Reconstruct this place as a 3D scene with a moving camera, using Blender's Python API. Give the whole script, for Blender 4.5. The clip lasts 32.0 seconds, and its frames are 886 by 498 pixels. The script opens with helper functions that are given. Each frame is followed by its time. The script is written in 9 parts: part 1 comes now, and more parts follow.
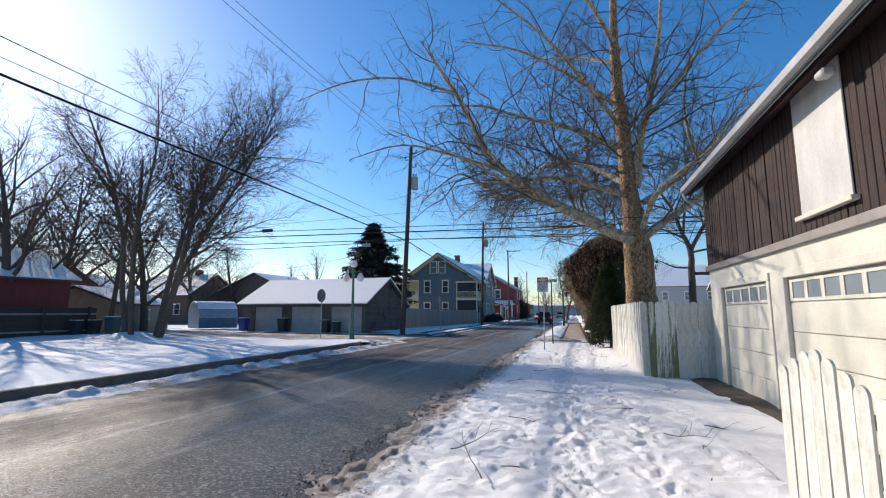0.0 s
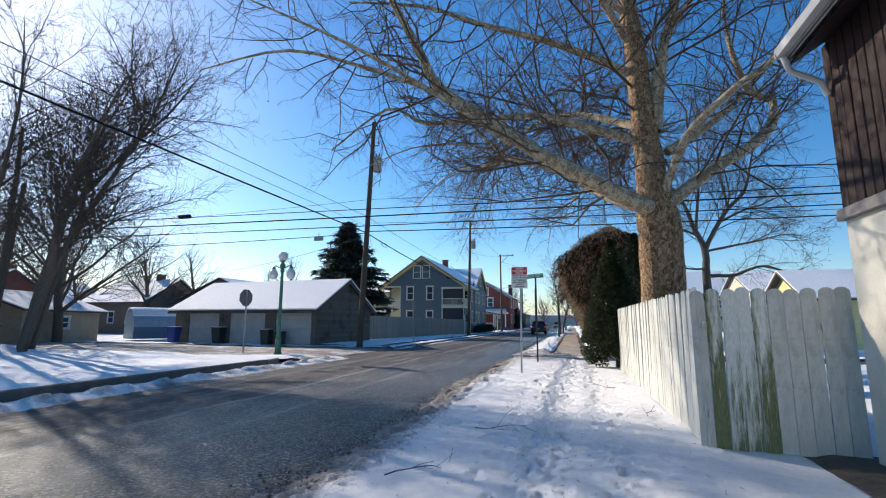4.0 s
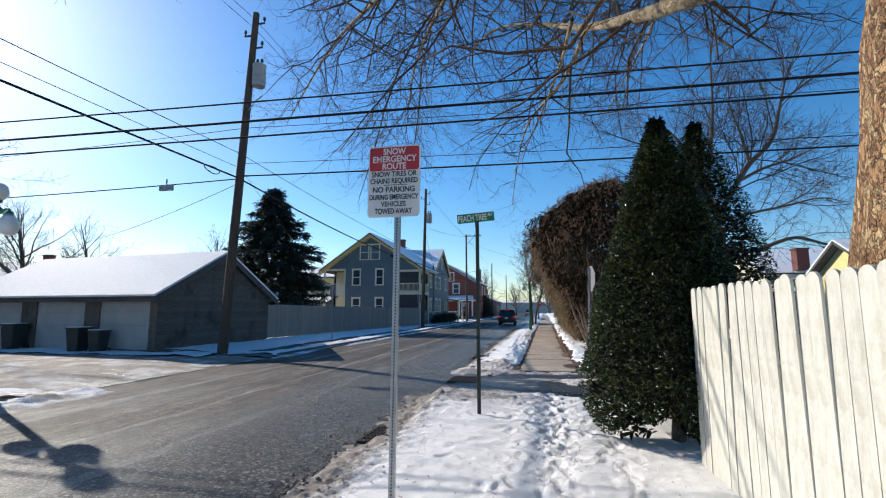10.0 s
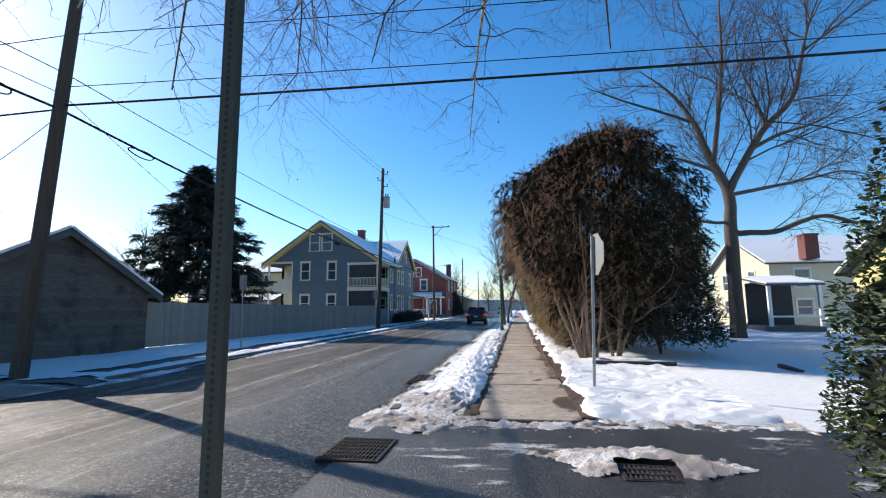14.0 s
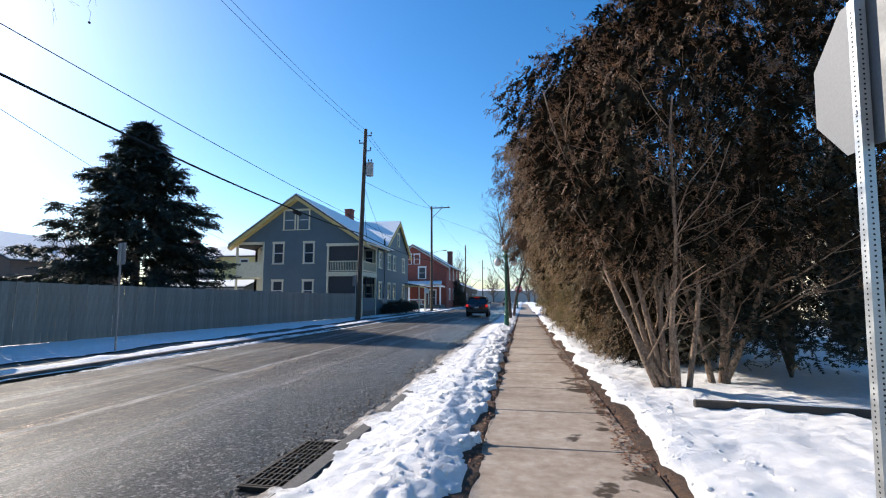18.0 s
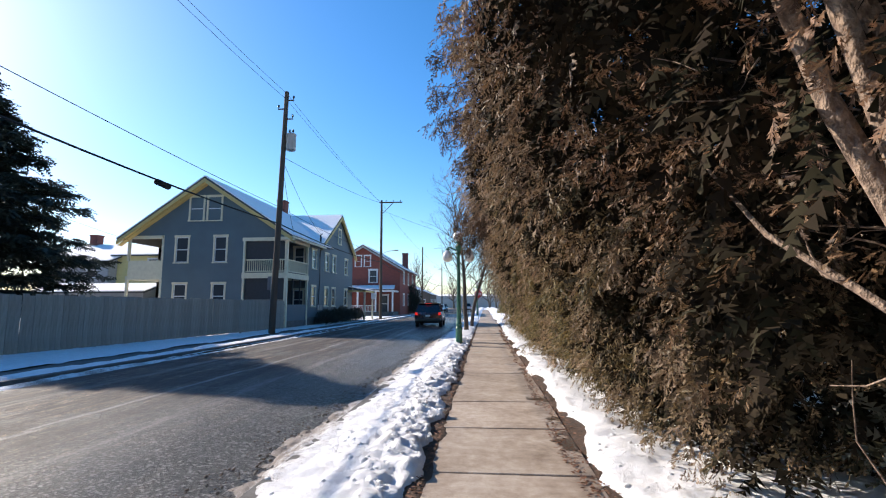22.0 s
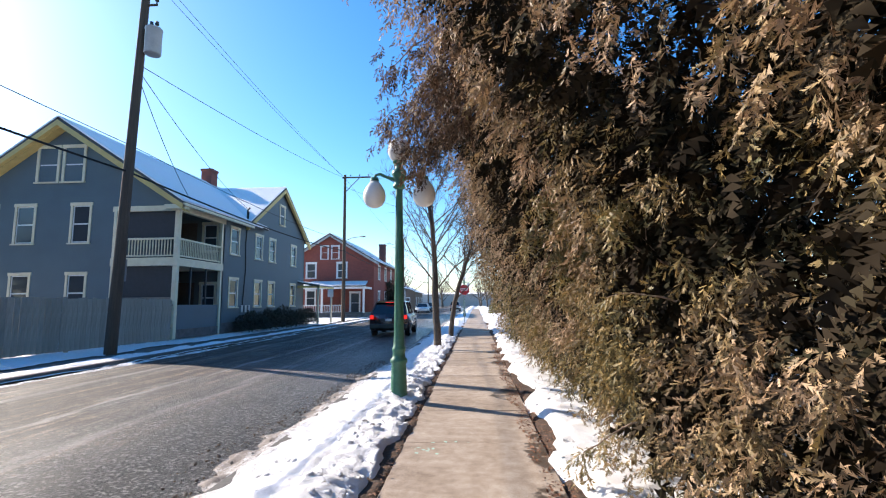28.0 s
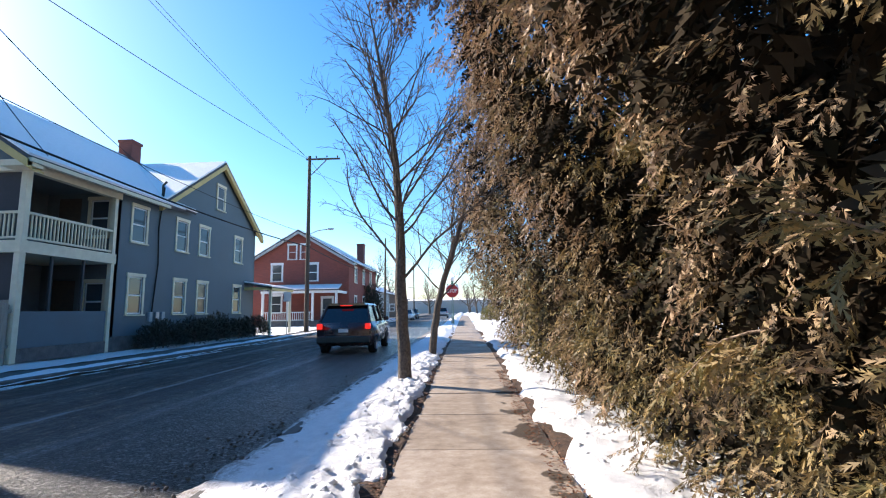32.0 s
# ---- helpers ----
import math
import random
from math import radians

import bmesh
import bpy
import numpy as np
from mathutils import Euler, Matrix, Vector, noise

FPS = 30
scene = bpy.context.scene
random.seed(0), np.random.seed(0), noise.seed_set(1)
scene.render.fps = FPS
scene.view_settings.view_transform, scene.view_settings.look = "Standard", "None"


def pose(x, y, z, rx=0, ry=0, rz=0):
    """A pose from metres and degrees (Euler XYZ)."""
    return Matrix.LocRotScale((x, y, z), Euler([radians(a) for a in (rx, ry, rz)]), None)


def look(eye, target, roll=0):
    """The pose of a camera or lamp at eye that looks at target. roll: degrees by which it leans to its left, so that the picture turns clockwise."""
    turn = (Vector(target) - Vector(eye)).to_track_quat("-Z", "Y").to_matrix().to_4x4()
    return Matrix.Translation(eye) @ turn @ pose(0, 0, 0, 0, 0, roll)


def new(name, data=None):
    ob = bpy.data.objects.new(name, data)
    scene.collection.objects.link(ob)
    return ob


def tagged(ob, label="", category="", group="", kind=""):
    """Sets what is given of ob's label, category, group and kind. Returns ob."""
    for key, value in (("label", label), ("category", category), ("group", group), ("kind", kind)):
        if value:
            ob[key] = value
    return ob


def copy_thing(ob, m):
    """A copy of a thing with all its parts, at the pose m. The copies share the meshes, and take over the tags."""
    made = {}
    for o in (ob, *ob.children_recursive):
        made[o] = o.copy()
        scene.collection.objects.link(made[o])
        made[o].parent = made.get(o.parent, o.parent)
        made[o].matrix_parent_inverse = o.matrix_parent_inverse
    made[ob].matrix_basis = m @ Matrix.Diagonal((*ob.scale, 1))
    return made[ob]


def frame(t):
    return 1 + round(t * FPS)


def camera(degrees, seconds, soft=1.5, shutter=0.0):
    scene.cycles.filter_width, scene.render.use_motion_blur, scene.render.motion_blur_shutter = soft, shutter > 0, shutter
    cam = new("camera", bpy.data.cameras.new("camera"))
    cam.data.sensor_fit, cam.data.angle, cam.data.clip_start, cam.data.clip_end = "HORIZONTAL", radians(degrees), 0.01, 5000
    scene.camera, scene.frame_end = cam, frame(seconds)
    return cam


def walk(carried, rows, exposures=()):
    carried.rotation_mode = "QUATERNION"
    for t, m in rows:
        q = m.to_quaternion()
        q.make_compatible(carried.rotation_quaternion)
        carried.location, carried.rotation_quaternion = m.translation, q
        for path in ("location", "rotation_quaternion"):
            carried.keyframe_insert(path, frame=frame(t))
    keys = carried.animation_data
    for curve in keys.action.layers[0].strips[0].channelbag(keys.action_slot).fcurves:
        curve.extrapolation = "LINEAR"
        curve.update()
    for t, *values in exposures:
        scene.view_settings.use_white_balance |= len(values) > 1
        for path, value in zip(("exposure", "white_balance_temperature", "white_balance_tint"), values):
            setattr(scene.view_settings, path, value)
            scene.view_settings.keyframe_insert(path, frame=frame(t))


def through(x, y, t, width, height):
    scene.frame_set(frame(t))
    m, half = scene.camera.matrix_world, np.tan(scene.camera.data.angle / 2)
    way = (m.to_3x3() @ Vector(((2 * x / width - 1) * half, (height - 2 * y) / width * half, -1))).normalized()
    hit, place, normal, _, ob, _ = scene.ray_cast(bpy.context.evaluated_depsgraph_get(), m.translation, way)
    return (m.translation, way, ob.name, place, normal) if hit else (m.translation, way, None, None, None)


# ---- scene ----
cam = camera(87.5, 32.0, soft=1.1)
PATH = [
    (0, (0.866, 0.208, 1.554), (0.330, 2.115, 1.824), 0.10),
    (0.5, (0.956, 1.003, 1.554), (0.402, 2.907, 1.810), 0.20),
    (1, (1.046, 1.799, 1.554), (0.456, 3.692, 1.813), 0.30),
    (1.5, (1.129, 2.574, 1.546), (0.477, 4.447, 1.807), 0.40),
    (2, (1.211, 3.349, 1.539), (0.530, 5.208, 1.814), 0.50),
    (2.5, (1.183, 4.068, 1.531), (0.492, 5.928, 1.785), 0.40),
    (3, (1.154, 4.788, 1.524), (0.503, 6.657, 1.810), 0.30),
    (3.5, (1.122, 5.631, 1.468), (0.532, 7.525, 1.730), 0.25),
    (4, (1.089, 6.475, 1.411), (0.559, 8.378, 1.724), 0.20),
    (4.5, (1.126, 7.199, 1.287), (0.669, 9.120, 1.602), 0.32),
    (6.5, (1.213, 10.798, 1.385), (0.788, 12.731, 1.674), 0.26),
    (7, (1.166, 11.551, 1.374), (0.708, 13.476, 1.661), 0.40),
    (7.5, (1.147, 12.411, 1.367), (0.704, 14.340, 1.650), 0.20),
    (8, (1.073, 13.212, 1.404), (0.610, 15.138, 1.681), 0.18),
    (8.5, (1.017, 14.114, 1.462), (0.583, 16.047, 1.733), 0.06),
    (9, (0.983, 14.806, 1.557), (0.542, 16.740, 1.814), 0.15),
    (9.5, (0.961, 15.539, 1.595), (0.535, 17.476, 1.854), 0.03),
    (10, (0.865, 16.229, 1.607), (0.442, 18.166, 1.867), -0.08),
    (10.5, (0.838, 17.036, 1.627), (0.446, 18.981, 1.883), -0.11),
    (11, (0.756, 17.724, 1.581), (0.392, 19.675, 1.829), 0.05),
    (11.5, (0.732, 18.549, 1.578), (0.402, 20.503, 1.847), -0.04),
    (12, (0.721, 19.206, 1.573), (0.385, 21.158, 1.848), -0.18),
    (12.5, (0.901, 20.093, 1.625), (0.562, 22.046, 1.897), -0.43),
    (13, (0.896, 20.780, 1.608), (0.552, 22.733, 1.869), -0.56),
    (13.5, (0.831, 21.440, 1.553), (0.520, 23.398, 1.817), -0.46),
    (14, (0.792, 22.183, 1.571), (0.480, 24.143, 1.822), -0.51),
    (14.5, (0.884, 23.144, 1.549), (0.518, 25.096, 1.785), -0.42),
    (15, (0.909, 23.904, 1.533), (0.461, 25.843, 1.725), -0.33),
    (15.5, (0.855, 24.663, 1.500), (0.364, 26.595, 1.663), -0.27),
    (17.5, (0.561, 28.050, 1.490), (0.169, 30.003, 1.682), 0.10),
    (18, (0.579, 28.863, 1.422), (0.241, 30.822, 1.635), 0.00),
    (18.5, (0.590, 29.673, 1.372), (0.235, 31.628, 1.602), 0.00),
    (19, (0.612, 30.457, 1.364), (0.262, 32.414, 1.588), -0.00),
    (19.5, (0.594, 31.268, 1.388), (0.276, 33.231, 1.610), -0.00),
    (20, (0.669, 32.128, 1.439), (0.400, 34.098, 1.660), 0.00),
    (20.5, (0.631, 32.930, 1.487), (0.389, 34.903, 1.719), 0.00),
    (21, (0.663, 33.716, 1.504), (0.464, 35.693, 1.736), -0.10),
    (21.5, (0.666, 34.515, 1.494), (0.472, 36.491, 1.733), -0.20),
    (22, (0.687, 35.300, 1.504), (0.511, 37.279, 1.740), -0.20),
    (22.5, (0.688, 36.071, 1.492), (0.508, 38.050, 1.722), -0.30),
    (23, (0.679, 36.819, 1.493), (0.520, 38.800, 1.721), -0.20),
    (23.5, (0.650, 37.560, 1.504), (0.502, 39.543, 1.717), -0.20),
    (24, (0.622, 38.421, 1.478), (0.513, 40.408, 1.689), -0.20),
    (24.5, (0.624, 39.194, 1.483), (0.514, 41.181, 1.675), -0.40),
    (25, (0.641, 40.054, 1.457), (0.556, 42.043, 1.650), -0.30),
    (25.5, (0.748, 40.946, 1.461), (0.666, 42.935, 1.657), -0.20),
    (27.5, (1.013, 44.408, 1.498), (0.872, 46.389, 1.726), -0.20),
    (28, (0.956, 45.100, 1.503), (0.818, 47.082, 1.733), -0.50),
    (28.5, (0.934, 45.950, 1.490), (0.810, 47.933, 1.723), -0.65),
    (29, (0.912, 46.805, 1.477), (0.796, 48.790, 1.691), -0.80),
    (29.5, (0.929, 47.577, 1.480), (0.833, 49.564, 1.688), -0.82),
    (30, (0.907, 48.353, 1.466), (0.810, 50.340, 1.672), -0.80),
    (30.5, (0.935, 49.155, 1.466), (0.849, 51.141, 1.679), -0.84),
    (31, (0.891, 49.945, 1.439), (0.788, 51.930, 1.655), -0.90),
    (31.5, (0.849, 50.821, 1.385), (0.767, 52.806, 1.620), -0.95),
    (32, (0.805, 51.694, 1.343), (0.719, 53.675, 1.602), -1.00),
]
walk(cam, [(t, look(eye, target, roll)) for t, eye, target, roll in PATH], [(0, 0.15, 6700, 13), (2, 0.22, 6660, 13), (4, 0.25, 6640, 12), (7, 0.28, 6600, 11), (10, 0.15, 6520, 10), (13, 0.45, 6520, 10), (15, 0.45, 6540, 11), (19, 0.45, 6600, 12), (24, 0.75, 6720, 14), (31, 0.98, 6740, 14)])

# ---- world, sun ----
SUN_AZ, SUN_EL = -63.2, 27.4
world = bpy.data.worlds.new("winter_sky")
scene.world = world
world.use_nodes = True
wn = world.node_tree.nodes
sky = wn.new("ShaderNodeTexSky")
sky.sky_type = "NISHITA"
sky.sun_disc = False
sky.sun_elevation, sky.sun_rotation = radians(SUN_EL), radians(SUN_AZ)
sky.altitude, sky.air_density, sky.dust_density, sky.ozone_density = 200, 1.1, 0.45, 4.5
wn["Background"].inputs["Strength"].default_value = 0.145
richer = wn.new("ShaderNodeHueSaturation")
richer.inputs["Saturation"].default_value = 1.27
world.node_tree.links.new(sky.outputs[0], richer.inputs["Color"])
world.node_tree.links.new(richer.outputs[0], wn["Background"].inputs["Color"])
sun = new("sun", bpy.data.lights.new("sun", "SUN"))
sun.data.energy, sun.data.angle, sun.data.color = 5.0, radians(0.53), (1.0, 0.93, 0.82)
to_sun = Vector((math.sin(radians(SUN_AZ)) * math.cos(radians(SUN_EL)), math.cos(radians(SUN_AZ)) * math.cos(radians(SUN_EL)), math.sin(radians(SUN_EL))))
sun.matrix_world = look(to_sun * 60, (0, 0, 0))

# ---- tools ----
RNG = np.random.default_rng(7)


def raw_mesh(name, verts, faces, smooth=False):
    """A mesh from arrays of points and of equal-sided faces (or a list of such arrays)."""
    me = bpy.data.meshes.new(name)
    groups = faces if isinstance(faces, list) else [faces]
    groups = [np.asarray(g, dtype=np.int32) for g in groups if len(g)]
    verts = np.asarray(verts, dtype=np.float32)
    me.vertices.add(len(verts))
    me.vertices.foreach_set("co", verts.ravel())
    loops = np.concatenate([g.ravel() for g in groups])
    sizes = np.concatenate([np.full(len(g), g.shape[1], dtype=np.int32) for g in groups])
    me.loops.add(len(loops))
    me.loops.foreach_set("vertex_index", loops)
    me.polygons.add(len(sizes))
    me.polygons.foreach_set("loop_start", np.concatenate([[0], np.cumsum(sizes)[:-1]]).astype(np.int32))
    me.polygons.foreach_set("loop_total", sizes)
    me.update(calc_edges=True)
    if smooth:
        me.polygons.foreach_set("use_smooth", np.ones(len(sizes), dtype=bool))
    return me


def as_mesh(name, bm, smooth=False):
    me = bpy.data.meshes.new(name)
    bm.to_mesh(me)
    bm.free()
    if smooth:
        me.polygons.foreach_set("use_smooth", np.ones(len(me.polygons), dtype=bool))
    return me


def part(name, shape, material, parent=None, label="", at=None, smooth=False):
    """Links a bmesh or mesh as one object under a thing or a part."""
    me = shape if isinstance(shape, bpy.types.Mesh) else as_mesh(name, shape, smooth)
    if material and not me.materials:
        me.materials.append(material)
    ob = new(name, me)
    if at is not None:
        ob.matrix_basis = at if isinstance(at, Matrix) else Matrix.Translation(at)
    if parent:
        ob.parent = parent
    if label:
        ob["label"] = label
    return ob


def thing(name, at, label, category, group="", kind=""):
    ob = new(name)
    ob.empty_display_size = 0.2
    ob.matrix_basis = at if isinstance(at, Matrix) else Matrix.Translation(at)
    return tagged(ob, label, category, group, kind)


def setting(name, shape, material, label, category, smooth=False):
    return tagged(part(name, shape, material, smooth=smooth), label, category, "", "structure")


def box(bm, x0, x1, y0, y1, z0, z1, bevel=0.0, turn=None):
    made = bmesh.ops.create_cube(bm, size=1.0)["verts"]
    m = Matrix.Translation(((x0 + x1) / 2, (y0 + y1) / 2, (z0 + z1) / 2)) @ Matrix.Diagonal((x1 - x0, y1 - y0, z1 - z0, 1))
    bmesh.ops.transform(bm, matrix=(turn @ m) if turn else m, verts=made)
    if bevel:
        edges = list({e for v in made for e in v.link_edges})
        bmesh.ops.bevel(bm, geom=edges, offset=bevel, segments=1, affect="EDGES")
    return bm


def boxes(*rows, bevel=0.0):
    bm = bmesh.new()
    for row in rows:
        box(bm, *row, bevel=bevel)
    return bm


def prism(outline, axis, lo, hi):
    """A solid from a 2D outline, pushed along an axis: 'x' takes (y, z), 'y' takes (x, z), 'z' takes (x, y)."""
    bm = bmesh.new()
    place = {"x": lambda a, b, c: (c, a, b), "y": lambda a, b, c: (a, c, b), "z": lambda a, b, c: (a, b, c)}[axis]
    low = [bm.verts.new(place(a, b, lo)) for a, b in outline]
    high = [bm.verts.new(place(a, b, hi)) for a, b in outline]
    bm.faces.new(low), bm.faces.new(high)
    for i in range(len(outline)):
        j = (i + 1) % len(outline)
        bm.faces.new((low[i], low[j], high[j], high[i]))
    bmesh.ops.recalc_face_normals(bm, faces=bm.faces[:])
    return bm


def tubes(lines):
    """Points and faces for many tapered tubes; each line is (points, radii, sides)."""
    verts, quads, base = [], [], 0
    for pts, rad, n in lines:
        p = np.asarray(pts, dtype=float)
        r = np.asarray(rad, dtype=float)
        t = np.gradient(p, axis=0)
        t /= np.linalg.norm(t, axis=1)[:, None] + 1e-9
        ref = np.array([0.0, 0.0, 1.0]) if abs(t[0, 2]) < 0.8 else np.array([1.0, 0.0, 0.0])
        u = np.cross(t, ref)
        u /= np.linalg.norm(u, axis=1)[:, None] + 1e-9
        v = np.cross(t, u)
        a = np.arange(n) * 2 * np.pi / n
        ring = u[:, None] * np.cos(a)[None, :, None] + v[:, None] * np.sin(a)[None, :, None]
        verts.append((p[:, None] + ring * r[:, None, None]).reshape(-1, 3))
        k = np.arange(len(p) - 1)[:, None] * n
        i, j = np.arange(n)[None], (np.arange(n)[None] + 1) % n
        quads.append(base + np.stack([k + i, k + j, k + n + j, k + n + i], -1).reshape(-1, 4))
        base += len(p) * n
    return np.concatenate(verts), np.concatenate(quads)


def tube_mesh(name, lines, smooth=True):
    return raw_mesh(name, *tubes(lines), smooth=smooth)


def lathe(profile, n=20):
    """A turned solid from (radius, height) rows."""
    a = np.arange(n) * 2 * np.pi / n
    pr = np.array(profile, dtype=float)
    v = np.stack([pr[:, None, 0] * np.cos(a), pr[:, None, 0] * np.sin(a), np.repeat(pr[:, 1:2], n, 1)], -1).reshape(-1, 3)
    k = np.arange(len(pr) - 1)[:, None] * n
    i, j = np.arange(n)[None], (np.arange(n)[None] + 1) % n
    return v, np.stack([k + i, k + j, k + n + j, k + n + i], -1).reshape(-1, 4)


def value_noise(x, y, size, seed):
    """Smooth noise between -1 and 1 over the plane, with lumps of about that size."""
    table = np.random.default_rng(seed).uniform(-1, 1, (256, 256))
    u, v = np.asarray(x) / size + 1000, np.asarray(y) / size + 1000
    i, j = np.floor(u).astype(int), np.floor(v).astype(int)
    a, b = u - i, v - j
    a, b = a * a * (3 - 2 * a), b * b * (3 - 2 * b)
    g = lambda p, q: table[p % 256, q % 256]
    return (g(i, j) * (1 - a) + g(i + 1, j) * a) * (1 - b) + (g(i, j + 1) * (1 - a) + g(i + 1, j + 1) * a) * b


def height_sheet(name, x0, x1, y0, y1, dx, dy, height, keep=None):
    """A sheet of ground with its own relief; keep says where it lies."""
    xs, ys = np.arange(x0, x1 + dx / 2, dx), np.arange(y0, y1 + dy / 2, dy)
    gx, gy = np.meshgrid(xs, ys, indexing="ij")
    gz = height(gx, gy)
    n = len(ys)
    i, j = np.meshgrid(np.arange(len(xs) - 1), np.arange(n - 1), indexing="ij")
    f = np.stack([i * n + j, (i + 1) * n + j, (i + 1) * n + j + 1, i * n + j + 1], -1).reshape(-1, 4)
    v = np.stack([gx, gy, gz], -1).reshape(-1, 3)
    if keep is not None:
        ok = keep(gx, gy).ravel()
        f = f[ok[f].all(1)]
        used = np.unique(f)
        back = np.zeros(len(v), dtype=np.int64)
        back[used] = np.arange(len(used))
        v, f = v[used], back[f]
    return raw_mesh(name, v, f, smooth=True)


def step(a, b, x):
    t = np.clip((np.asarray(x) - a) / (b - a), 0, 1)
    return t * t * (3 - 2 * t)


# ---- materials ----
def material(name, rough=0.7, metal=0.0):
    m = bpy.data.materials.new(name)
    m.use_nodes = True
    b = m.node_tree.nodes["Principled BSDF"]
    b.inputs["Roughness"].default_value, b.inputs["Metallic"].default_value = rough, metal
    return m, m.node_tree.nodes, m.node_tree.links, b


def noise_node(nodes, links, source, scale, detail=4.0, rough=0.55):
    n = nodes.new("ShaderNodeTexNoise")
    n.inputs["Scale"].default_value, n.inputs["Detail"].default_value, n.inputs["Roughness"].default_value = scale, detail, rough
    links.new(source, n.inputs["Vector"])
    return n.outputs["Fac"]


def ramp(nodes, links, fac, stops):
    r = nodes.new("ShaderNodeValToRGB")
    while len(r.color_ramp.elements) < len(stops):
        r.color_ramp.elements.new(0.5)
    for e, (at, c) in zip(r.color_ramp.elements, stops):
        e.position, e.color = at, (*c, 1) if len(c) == 3 else c
    links.new(fac, r.inputs["Fac"])
    return r.outputs["Color"]


def mixed(nodes, links, fac, a, b, kind="MIX"):
    m = nodes.new("ShaderNodeMix")
    m.data_type, m.blend_type = "RGBA", kind
    for value, slot in ((fac, m.inputs[0]), (a, m.inputs[6]), (b, m.inputs[7])):
        if isinstance(value, bpy.types.NodeSocket):
            links.new(value, slot)
        elif isinstance(value, (int, float)):
            slot.default_value = value
        else:
            slot.default_value = (*value, 1)
    return m.outputs[2]


def calc(nodes, links, kind, a, b=0.0, clamp=False):
    m = nodes.new("ShaderNodeMath")
    m.operation, m.use_clamp = kind, clamp
    for value, slot in ((a, m.inputs[0]), (b, m.inputs[1])):
        if isinstance(value, bpy.types.NodeSocket):
            links.new(value, slot)
        else:
            slot.default_value = value
    return m.outputs[0]


def spread(nodes, links, value, lo, hi, a=0.0, b=1.0):
    m = nodes.new("ShaderNodeMapRange")
    m.inputs[1].default_value, m.inputs[2].default_value, m.inputs[3].default_value, m.inputs[4].default_value = lo, hi, a, b
    links.new(value, m.inputs[0])
    return m.outputs[0]


def place_of(nodes, links, stretch=(1, 1, 1), world_space=False):
    if world_space:
        out = nodes.new("ShaderNodeNewGeometry").outputs["Position"]
    else:
        out = nodes.new("ShaderNodeTexCoord").outputs["Object"]
    m = nodes.new("ShaderNodeMapping")
    m.inputs["Scale"].default_value = stretch
    links.new(out, m.inputs["Vector"])
    return m.outputs["Vector"]


def bump(nodes, links, b, fac, strength, distance=0.02):
    n = nodes.new("ShaderNodeBump")
    n.inputs["Strength"].default_value, n.inputs["Distance"].default_value = strength, distance
    links.new(fac, n.inputs["Height"])
    links.new(n.outputs[0], b.inputs["Normal"])


def surface(name, dark, light, scale=6.0, rough=0.8, metal=0.0, relief=0.25, grain=60.0, stretch=(1, 1, 1), per_piece=0.0, stain=None, stain_scale=1.2, deep=0.01):
    """A surface with blotches at one scale, grain at another, and stains of a third colour."""
    m, nodes, links, b = material(name, rough, metal)
    at = place_of(nodes, links, stretch)
    big, fine = noise_node(nodes, links, at, scale), noise_node(nodes, links, at, grain, 3.0)
    col = ramp(nodes, links, calc(nodes, links, "ADD", calc(nodes, links, "MULTIPLY", big, 0.65), calc(nodes, links, "MULTIPLY", fine, 0.35)), [(0.32, dark), (0.68, light)])
    if stain:
        far = noise_node(nodes, links, place_of(nodes, links), stain_scale, 5.0, 0.65)
        col = mixed(nodes, links, spread(nodes, links, far, 0.52, 0.68, 0.0, 0.8), col, stain)
    if per_piece:
        own = nodes.new("ShaderNodeObjectInfo").outputs["Random"]
        col = mixed(nodes, links, 1.0, col, ramp(nodes, links, own, [(0.0, (1 - per_piece,) * 3), (1.0, (1.0, 1.0, 1.0))]), "MULTIPLY")
    links.new(col, b.inputs["Base Color"])
    links.new(spread(nodes, links, big, 0.3, 0.7, max(rough - 0.12, 0.05), min(rough + 0.12, 1.0)), b.inputs["Roughness"])
    bump(nodes, links, b, fine, relief, deep)
    return m


